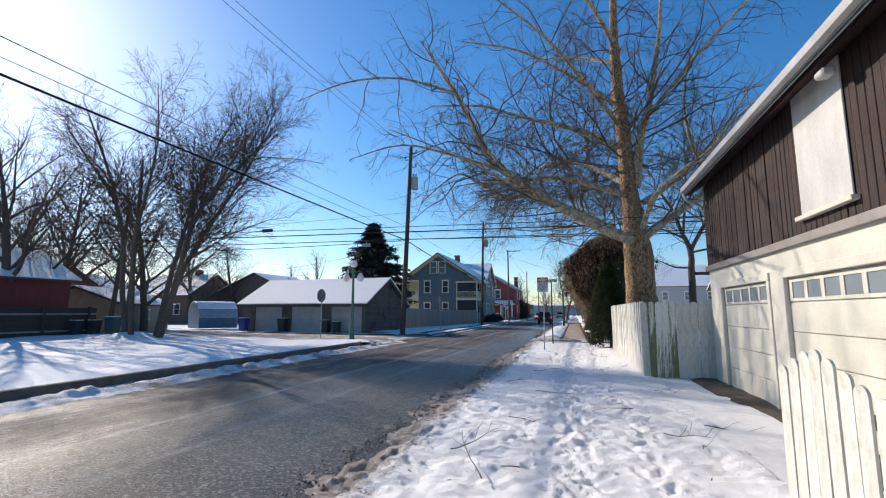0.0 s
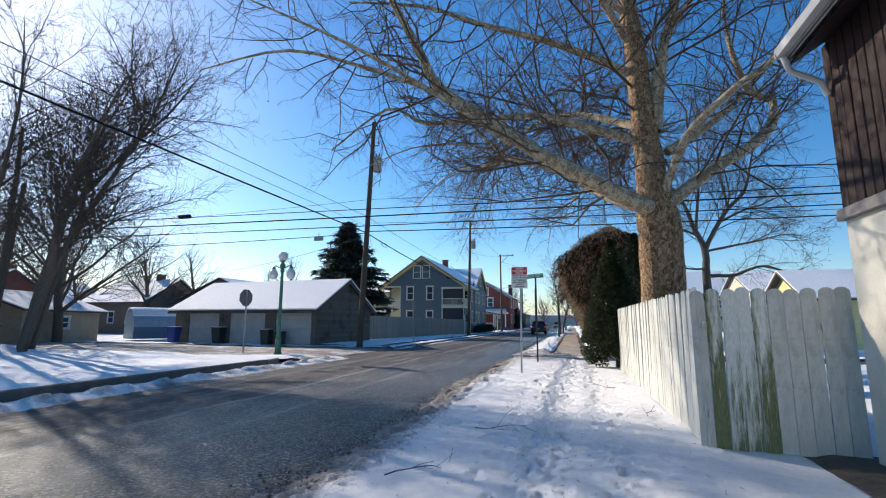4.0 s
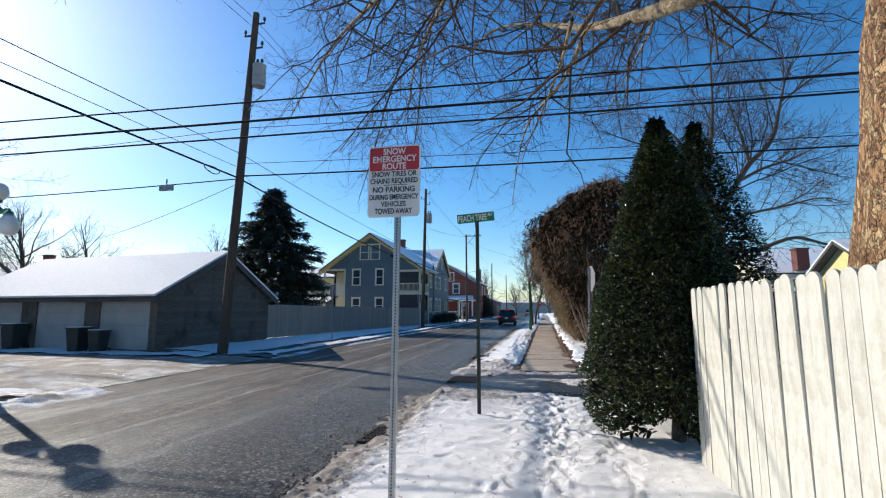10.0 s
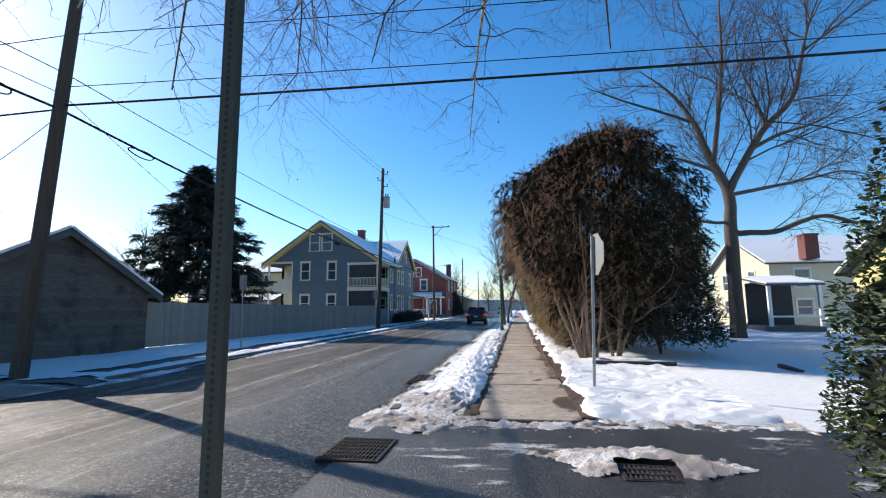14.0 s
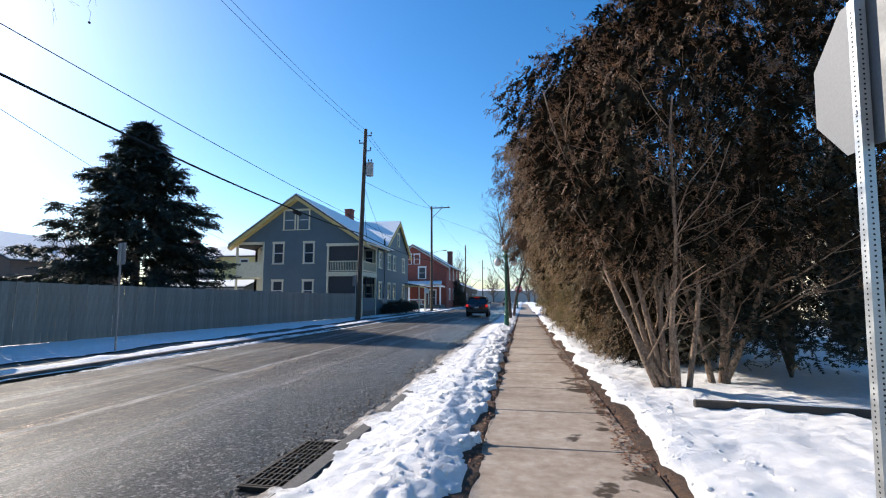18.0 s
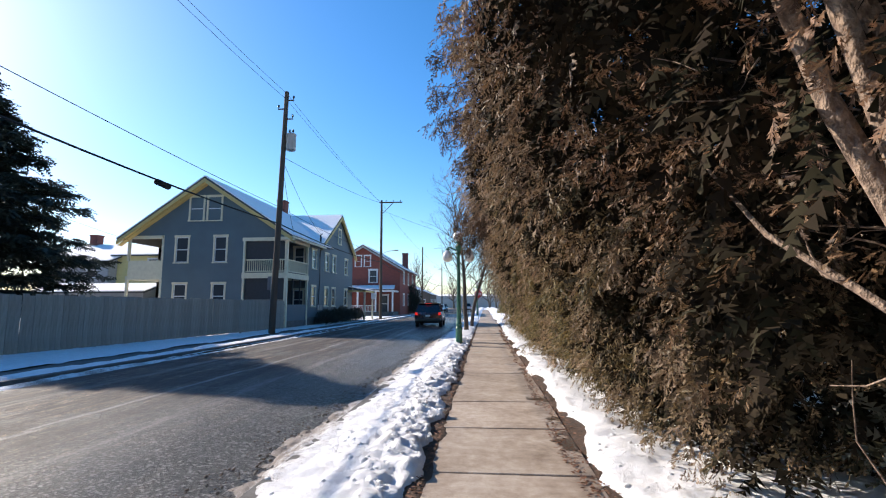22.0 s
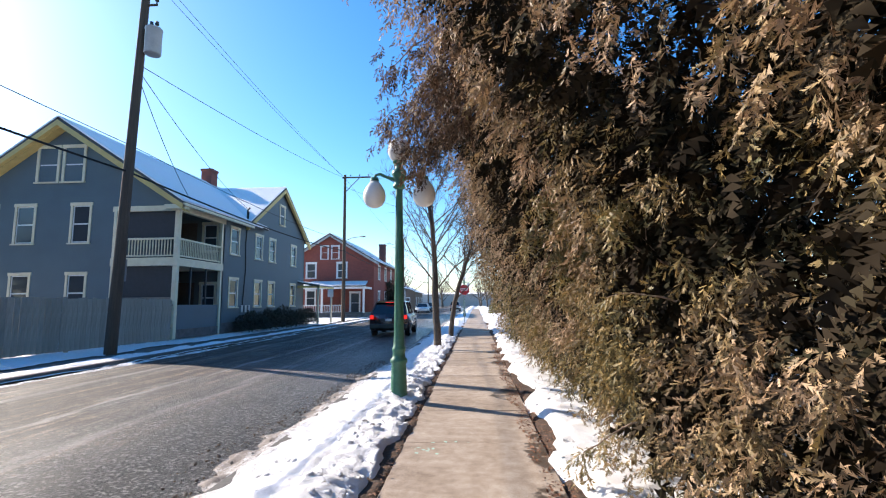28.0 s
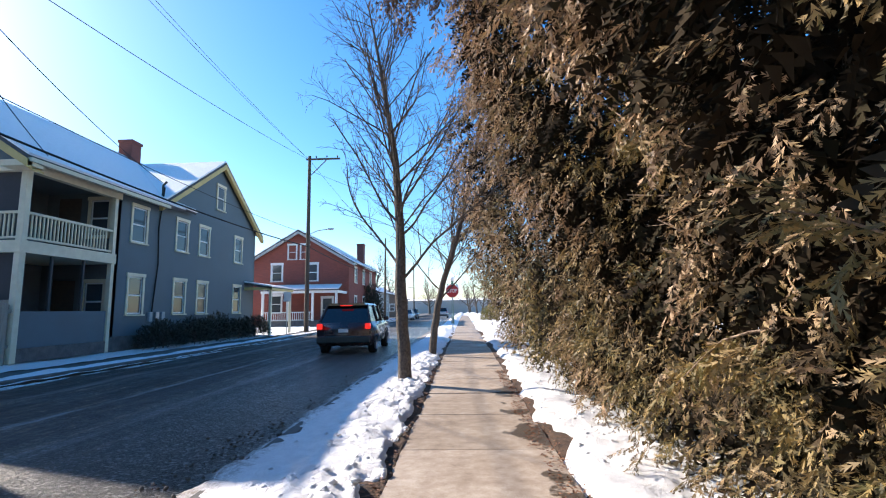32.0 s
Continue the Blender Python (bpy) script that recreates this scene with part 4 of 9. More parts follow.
setting("ground_alley_snow", height_sheet("snow", -32, -10.9, 29.3, 31.9, 0.12, 0.1, lambda x, y: 0.005 + 0.04 * step(29.6, 30.6, y) + 0.03 * value_noise(x, y, 0.6, 151) + 0.012 * value_noise(x, y, 0.18, 152), lambda x, y: y > 30.15 - 0.03 * (x + 12) + 0.3 * value_noise(x, y, 0.9, 153)), SNOW_CLEAN, "snow lying along the front of the garage row", "snow", True)


# far-side verge with its narrow walk half cleared
def verge(x, y):
    z = 0.05 * step(-8.7, -9.4, x) + 0.13 * step(-11.0, -13.2, x) * step(64, 44, y)
    z += 0.05 * np.exp(-(((x + 9.25) / 0.3) ** 2)) * (1 + value_noise(x, y, 0.7, 60)) + 0.02 * value_noise(x, y, 0.4, 61) + 0.01 * value_noise(x, y, 0.15, 62)
    return z - 0.06 + 0.02 * value_noise(x, y, 2.0, 63)


def verge_keep(x, y):
    walk_gap = np.abs(x + 10.1 + 0.15 * value_noise(x, y, 2.5, 64)) > 0.42 + 0.22 * value_noise(x, y, 1.4, 65)
    return (walk_gap | (y < 33)) & (y > 31.9 + 0.6 * value_noise(x, y, 1.2, 66))


setting("pavement_left", height_sheet("walk", -16, -8.75, 31.3, 250, 0.4, 0.8, lambda x, y: verge(x, y) - 0.035), KERB, "dark wet concrete walk on the far side", "pavement", True)
setting("ground_verge_snow", height_sheet("snow", -40, -8.7, 31.4, 130, 0.14, 0.16, verge, lambda x, y: verge_keep(x, y) & (x > -20)), SNOW_CLEAN, "patchy snow along the far walk", "snow", True)
setting("ground_left_gutter_snow", height_sheet("snow", -8.95, -8.0, 31.2, 130, 0.06, 0.1, lambda x, y: -0.14 + 0.06 * np.exp(-(((x + 8.55 - 0.12 * value_noise(0 * x, y, 2.5, 67)) / 0.2) ** 2)) * (1.1 + 0.9 * value_noise(0 * x, y, 3.0, 68)) + 0.02 * value_noise(x, y, 0.2, 69)), SNOW_DIRTY, "dirty snow ridge in the far gutter", "snow", True)

# kerbs
kerb_bm = boxes((-9.22, -9.05, -20, 20.5, -0.16, 0.13), bevel=0.015)
for k in range(6):
    a0, a1 = k * 15, (k + 1) * 15
    p0 = Vector((-11.1 + 2.0 * math.cos(radians(a0)), 20.5 + 2.0 * math.sin(radians(a0)), 0))
    p1 = Vector((-11.1 + 2.0 * math.cos(radians(a1)), 20.5 + 2.0 * math.sin(radians(a1)), 0))
    mid, ln = (p0 + p1) / 2, (p1 - p0).length
    box(kerb_bm, -0.085, 0.085, -ln / 2, ln / 2, -0.16, 0.12 - 0.03 * k / 6, 0.012, Matrix.Translation(mid) @ Matrix.Rotation(math.atan2(p1.y - p0.y, p1.x - p0.x) - math.pi / 2, 4, "Z"))
setting("trim_kerb_left", kerb_bm, KERB, "dark weathered concrete kerb of the snowy lot", "kerb")
setting("trim_kerb_far", boxes((-8.9, -8.74, 32, 250, -0.16, 0.02), bevel=0.015), KERB, "worn concrete kerb on the far side", "kerb")
setting("trim_kerb_right", boxes((-1.28, -1.12, 29.6, 250, -0.16, -0.01), bevel=0.015), KERB, "concrete kerb mostly under snow", "kerb")

# ---- trees and shrubs ----
def wander(rng, start, heading, length, r0, r1, steps, bend, lift):
    """A limb: points and radii, drifting by bend and pulled up (or down) by lift."""
    p, d = np.array(start, dtype=float), np.array(heading, dtype=float)
    d /= np.linalg.norm(d)
    pts, rad = [p.copy()], [r0]
    for k in range(steps):
        d = d + rng.normal(0, bend, 3) + np.array([0, 0, lift])
        d /= np.linalg.norm(d)
        p = p + d * length / steps
        pts.append(p.copy())
        rad.append(r0 + (r1 - r0) * (k + 1) / steps)
    return np.array(pts), np.array(rad)


def side_shoot(rng, pts, rad, at, angle):
    """Where a side branch leaves a limb, its heading, and the limb's radius there."""
    k = at * (len(pts) - 1)
    i = min(int(k), len(pts) - 2)
    f = k - i
    p, r = pts[i] * (1 - f) + pts[i + 1] * f, rad[i] * (1 - f) + rad[i + 1] * f
    t = pts[i + 1] - pts[i]
    t /= np.linalg.norm(t)
    o = np.cross(t, rng.normal(0, 1, 3))
    o /= np.linalg.norm(o) + 1e-9
    a = angle * rng.uniform(0.75, 1.25)
    return p, t * math.cos(a) + o * math.sin(a), r


def branch_out(rng, pts, rad, level, out, shape, least=0.0024, fat=0.0075):
    """Grows the side branches of a limb, level by level, into out."""
    if level >= len(shape):
        return
    count, ratio, angle, bend, lift, sides, lo = shape[level]
    length = np.linalg.norm(np.diff(pts, axis=0), axis=1).sum()
    n = max(1, int(count * length + rng.uniform(0, 1)))
    for k in range(n):
        at = lo + (1 - lo) * (k + rng.uniform(0.1, 0.9)) / n
        p, d, r = side_shoot(rng, pts, rad, at, angle)
        ln = length * ratio * rng.uniform(0.55, 1.15) * (1.15 - 0.55 * at)
        ln = max(ln, 0.18)
        r0 = max(min(r * 0.6, 0.0028 + ln * fat), least)
        q, s = wander(rng, p, d, ln, r0, max(r0 * 0.3, least * 0.7), 5 if ln > 0.8 else 3, bend, lift)
        out.append((q, s, sides))
        branch_out(rng, q, s, level + 1, out, shape, least, fat)


def bare_tree(name, at, limbs, shape, seed, label, bark, twig_bark, group="bare trees", floor=-9.0, bare=0.0, least=0.0024):
    """A leafless tree: limbs are (points, radii) in its own frame; fine branches grow from all of them."""
    rng = np.random.default_rng(seed)
    t = thing(name, at, label, "tree", group)
    twigs = []
    for pts, rad in limbs:
        p, r = np.array(pts, dtype=float), np.array(rad, dtype=float)
        keep = p[:, 2] >= bare
        if keep.sum() > 1:
            branch_out(rng, p[keep], r[keep], 0, twigs, shape, least)
    twigs = [w for w in twigs if w[0][:, 2].min() > floor]
    smooth_limbs = []
    for pts, rad in limbs:
        p, r = np.array(pts, dtype=float), np.array(rad, dtype=float)
        k = np.linspace(0, len(p) - 1, (len(p) - 1) * 4 + 1)
        i = np.minimum(k.astype(int), len(p) - 2)
        f = (k - i)[:, None]
        pm, pn = p[np.maximum(i - 1, 0)], p[np.minimum(i + 2, len(p) - 1)]
        a, b = p[i], p[i + 1]
        ta, tb = (b - pm) / 2, (pn - a) / 2
        q = (2 * f ** 3 - 3 * f ** 2 + 1) * a + (f ** 3 - 2 * f ** 2 + f) * ta + (-2 * f ** 3 + 3 * f ** 2) * b + (f ** 3 - f ** 2) * tb
        q[1:-1] += rng.normal(0, 0.02, (len(q) - 2, 3)) * np.minimum(1, np.interp(k, np.arange(len(r)), r) * 4)[1:-1, None]
        smooth_limbs.append((q, np.interp(k, np.arange(len(r)), r) * rng.uniform(0.96, 1.05, len(k)), 12))
    part("trunk", tube_mesh("trunk", smooth_limbs[:1]), bark[0], t)
    if len(smooth_limbs) > 1:
        for limb in smooth_limbs[1:]:
            part("limb", tube_mesh("limb", [limb]), bark[1], t)
    tagged(part("branchwork", tube_mesh("branchwork", twigs, smooth=False), twig_bark, t), kind="stuff")
    return t, twigs


# sprays of leaves
def frond(teeth, width, rng):
    """A flat pointed spray along +x, about 1 long, its leaflets joined to one rib."""
    rib = [(k / teeth, 0.0, -0.10 * (k / teeth) ** 2) for k in range(teeth + 1)]
    v, f = list(rib), []
    for k in range(teeth):
        w = width * (1 - (k / teeth) ** 1.6) * rng.uniform(0.8, 1.15) + 0.04
        for s in (-1, 1):
            v.append((rib[k][0] + 0.22 + 0.1 * rng.uniform(-1, 1), s * w, rib[k][2] - 0.05 * rng.uniform(0, 1.5)))
            f.append((k, k + 1, len(v) - 1) if s > 0 else (k + 1, k, len(v) - 1))
    return np.array(v), np.array(f)


def scatter(points, headings, sizes, templates, rng, roll=3.14):
    """Lays a template spray at each point along its heading."""
    n = len(points)
    x = headings / (np.linalg.norm(headings, axis=1)[:, None] + 1e-9)
    up = rng.normal(0, 1, (n, 3)) * roll / 3.14 + np.array([0, 0, 1.0])
    y = np.cross(up, x)
    y /= np.linalg.norm(y, axis=1)[:, None] + 1e-9
    z = np.cross(x, y)
    pick = rng.integers(0, len(templates), n)
    verts, faces, base = [], [], 0
    for k, (tv, tf) in enumerate(templates):
        s = np.nonzero(pick == k)[0]
        if not len(s):
            continue
        w = points[s][:, None] + sizes[s][:, None, None] * (tv[None, :, 0:1] * x[s][:, None] + tv[None, :, 1:2] * y[s][:, None] + tv[None, :, 2:3] * z[s][:, None])
        verts.append(w.reshape(-1, 3))
        faces.append((base + np.arange(len(s))[:, None, None] * len(tv) + tf[None]).reshape(-1, tf.shape[1]))
        base += len(s) * len(tv)
    return np.concatenate(verts), np.concatenate(faces)


FROND_RNG = np.random.default_rng(11)
FRONDS = [frond(5, w, FROND_RNG) for w in (0.20, 0.26, 0.17, 0.23)]
FINE_FRONDS = [frond(4, w, FROND_RNG) for w in (0.15, 0.19, 0.12)]
HOLLY_LEAVES = [(np.array([(0, 0, 0), (0.3, 0.2, 0.06), (0.3, -0.2, 0.06), (0.62, 0, -0.01), (0.7, 0.19, 0.05), (0.7, -0.19, 0.05), (1.05, 0, -0.1)]), np.array([(0, 3, 1), (0, 2, 3), (3, 4, 1), (3, 2, 5), (3, 6, 4), (3, 5, 6)]))]


# sycamore over the street
SYC = Vector((3.4, 19.75, 0))
SYC_LIMBS = [
    ([(0, 0, -0.1), (0, -0.05, 0.6), (-0.02, -0.25, 2.2), (-0.15, -0.85, 4.0), (-0.3, -1.0, 5.6), (-0.45, -0.95, 8.4), (-0.6, -0.95, 11), (-0.6, -1.1, 14.5), (-0.7, -1.2, 18)], [0.70, 0.60, 0.53, 0.50, 0.34, 0.27, 0.21, 0.13, 0.03]),
    ([(-0.3, -1.1, 4.2), (-2.3, -2.4, 5.0), (-4.95, -3.4, 6.7), (-5.5, -3.9, 7.6), (-6.3, -4.6, 9.2), (-7.4, -5.2, 11.0)], [0.211, 0.172, 0.125, 0.101, 0.070, 0.023]),
    ([(-0.4, -0.95, 6.0), (-2.8, -1.7, 6.65), (-4.4, -2.4, 6.45), (-5.7, -2.8, 6.35), (-6.6, -3.1, 6.7), (-7.9, -3.5, 5.6)], [0.117, 0.094, 0.070, 0.055, 0.035, 0.016]),
    ([(-0.5, -0.95, 7.9), (-2.4, -1.75, 8.6), (-4.3, -2.7, 8.9), (-5.6, -3.3, 9.2), (-7.2, -4.2, 9.0)], [0.117, 0.086, 0.062, 0.043, 0.016]),
    ([(-0.5, -0.3, 4.5), (-1.8, 0.7, 5.6), (-3.3, 1.7, 6.6), (-4.6, 2.7, 7.5), (-6.3, 3.3, 9.6), (-7.6, 3.8, 11)], [0.156, 0.117, 0.094, 0.078, 0.047, 0.016]),
    ([(-0.3, 0.0, 4.5), (-0.6, 1.2, 4.85), (-1.0, 2.5, 5.45), (-1.7, 4.2, 6.4), (-2.5, 5.8, 7.6), (-3.6, 6.8, 8.2), (-4.6, 7.6, 7.8)], [0.12, 0.105, 0.092, 0.062, 0.042, 0.028, 0.01]),
    ([(-1.7, 4.2, 6.4), (-2.0, 6.2, 6.5), (-2.8, 8.6, 6.6), (-3.2, 10.4, 6.2), (-3.5, 11.8, 5.1)], [0.05, 0.04, 0.03, 0.02, 0.007]),
    ([(-0.45, -0.6, 6.6), (-2.4, 3.0, 8.8), (-4.4, 6.6, 9.6), (-6.4, 10.0, 9.4), (-7.6, 13.0, 8.4)], [0.12, 0.09, 0.06, 0.035, 0.01]),
    ([(-0.35, -0.7, 6.2), (0.2, 2.6, 8.4), (0.6, 6.0, 9.4), (0.4, 9.4, 9.0), (-0.4, 12.0, 8.0)], [0.10, 0.08, 0.055, 0.03, 0.01]),
    ([(-3.3, 1.7, 6.6), (-5.4, 4.2, 7.6), (-7.6, 6.4, 8.0), (-9.8, 8.2, 7.0)], [0.06, 0.045, 0.03, 0.01]),
    ([(0.05, -1.1, 4.3), (1.15, -0.95, 5.15), (2.4, -0.75, 6.0), (2.75, -0.5, 6.9), (2.2, -0.45, 7.5), (1.9, -0.4, 9.6), (2.3, -0.3, 12)], [0.172, 0.148, 0.125, 0.101, 0.086, 0.055, 0.016]),
    ([(-0.1, -1.1, 4.4), (0.4, -1.9, 5.7), (1.05, -2.7, 6.25), (1.8, -3.2, 6.7), (2.4, -3.7, 7.4), (3.4, -4.2, 8.3)], [0.117, 0.098, 0.078, 0.062, 0.043, 0.016]),
    ([(0.15, -0.95, 5.7), (1.4, -0.4, 6.6), (2.3, 0.1, 7.5), (3.6, 0.6, 9.0), (4.9, 1.0, 11)], [0.125, 0.094, 0.070, 0.047, 0.016]),
    ([(-0.1, -0.95, 6.3), (0.15, -1.15, 8.2), (0.55, -1.35, 9.7), (1.0, -1.5, 12.5), (1.2, -1.7, 15.5)], [0.172, 0.140, 0.109, 0.070, 0.023]),
    ([(-0.55, -0.95, 9.6), (-2.2, -1.8, 10.6), (-4.2, -2.6, 11.6), (-6.4, -3.2, 12.0)], [0.094, 0.070, 0.047, 0.016]),
    ([(-0.55, -1.0, 11.4), (-2.0, 0.3, 12.6), (-3.6, 1.5, 13.4), (-5.2, 2.4, 13.2)], [0.078, 0.062, 0.039, 0.016]),
    ([(0.3, -1.2, 8.8), (1.8, -2.4, 10.4), (3.2, -3.4, 11.6), (4.4, -4.2, 12.6)], [0.078, 0.062, 0.039, 0.016]),
    ([(-4.8, -3.35, 6.6), (-6.4, -4.4, 7.0), (-8.0, -5.3, 7.2), (-9.6, -6.0, 6.6)], [0.062, 0.047, 0.031, 0.012]),
    ([(-4.4, 2.6, 7.4), (-6.0, 2.3, 7.8), (-7.8, 2.0, 7.7), (-9.6, 1.6, 6.9)], [0.047, 0.039, 0.027, 0.009]),
    ([(-2.0, 3.3, 6.0), (-2.1, 4.6, 6.1), (-2.4, 6.0, 5.9), (-2.9, 7.4, 5.4)], [0.039, 0.031, 0.023, 0.008]),
    ([(-0.55, -0.95, 8.8), (-1.8, -2.8, 9.8), (-3.2, -5.0, 10.6), (-4.8, -7.2, 11.0)], [0.10, 0.075, 0.05, 0.015]),
    ([(-0.6, -1.0, 12.2), (-1.8, -2.6, 13.6), (-3.4, -4.4, 14.8), (-5.4, -5.6, 15.2)], [0.09, 0.065, 0.04, 0.012]),
    ([(-3.6, -2.8, 5.6), (-4.6, -4.6, 5.9), (-6.0, -6.2, 6.4), (-7.6, -7.4, 6.9)], [0.06, 0.045, 0.03, 0.01]),
    ([(-6.3, -4.6, 9.2), (-8.2, -5.0, 9.8), (-10.0, -5.6, 9.6), (-11.6, -6.2, 8.8)], [0.05, 0.04, 0.028, 0.01]),
]
SYC_SHAPE = [(2.7, 0.38, 0.95, 0.28, 0.02, 5, 0.08), (3.4, 0.46, 0.9, 0.34, -0.02, 3, 0.1), (4.2, 0.48, 0.85, 0.36, -0.05, 3, 0.08)]
sycamore, SYC_TWIGS = bare_tree("sycamore_tree", SYC, SYC_LIMBS, SYC_SHAPE, 21, "huge leafless sycamore with mottled pale bark behind the fence", (SYC_BARK, SYC_LIMB), SYC_TWIG, "", 4.3, 4.1, 0.0025)
ball_rng = np.random.default_rng(4)
ball_v, ball_f, ball_lines = [], [], []
ico = bmesh.new()
bmesh.ops.create_icosphere(ico, subdivisions=1, radius=0.019)
ico_v, ico_f = np.array([v.co for v in ico.verts]), np.array([[v.index for v in f.verts] for f in ico.faces])
ico.free()
ends = [t[0][-1] for t in SYC_TWIGS if t[2] == 3 and t[0][-1][2] < 9 and t[0][-1][0] < 1]
for k in ball_rng.choice(len(ends), 170, replace=False):
    drop = ball_rng.uniform(0.06, 0.14)
    ball_lines.append((np.array([ends[k], ends[k] - np.array([0.01, 0, drop])]), np.array([0.002, 0.0018]), 3))
    ball_f.append(ico_f + len(ball_v) * len(ico_v))
    ball_v.append(ico_v + ends[k] - np.array([0.01, 0, drop + 0.015]))
tagged(part("seed_balls", raw_mesh("seed_balls", np.concatenate(ball_v), np.concatenate(ball_f)), TWIG, sycamore, "hanging brown seed balls"), kind="stuff")
tagged(part("seed_stalks", tube_mesh("seed_stalks", ball_lines), TWIG, sycamore), kind="stuff")


# leafless trees of the lot and the distance
def crown_limbs(rng, height, r0, fork, boughs, reach, stout=0.55):
    trunk, rad = wander(rng, (0, 0, -0.25), (0, 0, 1), height, r0, 0.012, 9, 0.05, 0.05)
    out = [(trunk, rad)]
    for k in range(boughs):
        at = fork + (0.92 - fork) * k / boughs
        p, d, r = side_shoot(rng, trunk, rad, at, 0.9)
        a = k * 2.4 + rng.uniform(-0.4, 0.4)
        d = np.array([math.cos(a), math.sin(a), 0.75 + 0.5 * at])
        out.append(wander(rng, p, d, reach * height * (1.2 - at), r * stout, 0.010, 6, 0.10, 0.05))
    return out


CLUMP_SHAPE = [(2.8, 0.46, 0.7, 0.16, 0.03, 4, 0.12), (3.8, 0.48, 0.75, 0.22, 0.02, 3, 0.12), (4.4, 0.5, 0.7, 0.24, 0.01, 3, 0.1)]
YARD_SHAPE = [(2.2, 0.5, 0.75, 0.16, 0.03, 4, 0.15), (3.2, 0.5, 0.7, 0.2, 0.02, 3, 0.12), (3.6, 0.5, 0.7, 0.22, 0.0, 3, 0.1)]
TREE_SHAPE = [(1.5, 0.46, 0.7, 0.13, 0.03, 4, 0.2), (2.6, 0.5, 0.65, 0.17, 0.02, 3, 0.12), (3.2, 0.48, 0.65, 0.18, 0.0, 3, 0.1)]
FAR_SHAPE = [(1.3, 0.42, 0.65, 0.12, 0.04, 3, 0.2), (2.2, 0.48, 0.6, 0.16, 0.02, 3, 0.12)]
STREET_SHAPE = [(3.6, 0.36, 0.6, 0.14, 0.05, 4, 0.2), (4.6, 0.5, 0.65, 0.18, 0.03, 3, 0.12), (5.0, 0.5, 0.65, 0.2, 0.02, 3, 0.1)]
t_rng = np.random.default_rng(31)
MAPLE_LIMBS = [
    ([(1.17, 0.3, -0.3), (1.62, 0.5, 3.0), (2.04, 0.9, 6.16), (2.59, 1.3, 9.4), (4.39, 1.9, 13.4)], [0.19, 0.14, 0.10, 0.06, 0.012]),
    ([(-1.57, 0.8, -0.3), (-1.44, 0.8, 4.28), (-1.29, 0.7, 8.4), (-1.2, 0.6, 10.4)], [0.16, 0.13, 0.10, 0.05]),
    ([(-0.08, -0.3, -0.3), (-0.37, -0.6, 2.24), (-0.37, -0.9, 5.47), (-0.93, -1.3, 7.8), (-2.49, -1.9, 10.1), (-4.0, -2.2, 12.2)], [0.19, 0.14, 0.11, 0.08, 0.045, 0.012]),
    ([(0.53, -0.6, -0.3), (0.7, -1.0, 3.22), (0.96, -1.3, 5.41), (1.86, -1.6, 7.8), (2.61, -1.9, 10.4), (2.5, -2.1, 13.6)], [0.15, 0.12, 0.10, 0.075, 0.045, 0.012]),
    ([(1.68, 0.0, -0.3), (2.63, 0.1, 3.0), (3.66, 0.1, 4.9), (5.78, 0.2, 7.9), (7.02, 0.3, 9.95), (8.2, 0.4, 12.8)], [0.18, 0.135, 0.11, 0.08, 0.05, 0.012]),
    ([(0.92, 0.8, -0.3), (1.62, 1.2, 4.18), (1.74, 1.7, 6.58), (0.9, 2.3, 9.8), (0.4, 2.7, 12.6)], [0.16, 0.12, 0.09, 0.05, 0.012]),
    ([(2.63, 0.1, 3.0), (4.08, -0.8, 5.66), (6.6, -1.8, 7.8), (9.0, -2.6, 9.8)], [0.14, 0.11, 0.07, 0.012]),
    ([(2.04, 0.9, 6.16), (3.4, 2.0, 9.0), (5.2, 2.8, 11.4), (6.4, 3.2, 13.4)], [0.10, 0.08, 0.05, 0.012]),
    ([(-0.37, -0.9, 5.47), (0.1, -2.2, 8.2), (-0.3, -3.0, 10.6), (-1.0, -3.4, 12.6)], [0.10, 0.075, 0.05, 0.012]),
]
bare_tree("maple_clump", (-22.6, 20.6, 0.15), MAPLE_LIMBS, CLUMP_SHAPE, 32, "many-stemmed bare maple standing in the snowy lot", (BARK, BARK), TWIG, "bare trees", -9.0, 3.0, 0.006)
bare_tree("street_tree", (-0.3, 60.3, 0.1), crown_limbs(t_rng, 8.4, 0.13, 0.24, 20, 0.36, 0.28), STREET_SHAPE, 33, "slender bare street tree in the snowy verge", (BARK, BARK), TWIG, "street trees", -9.0, 0.0, 0.004)
bare_tree("street_tree", (-0.20, 65.5, 0), crown_limbs(t_rng, 7.8, 0.12, 0.24, 18, 0.34, 0.28), STREET_SHAPE, 34, "slender bare street tree in the snowy verge", (BARK, BARK), TWIG, "street trees", -9.0, 0.0, 0.004)
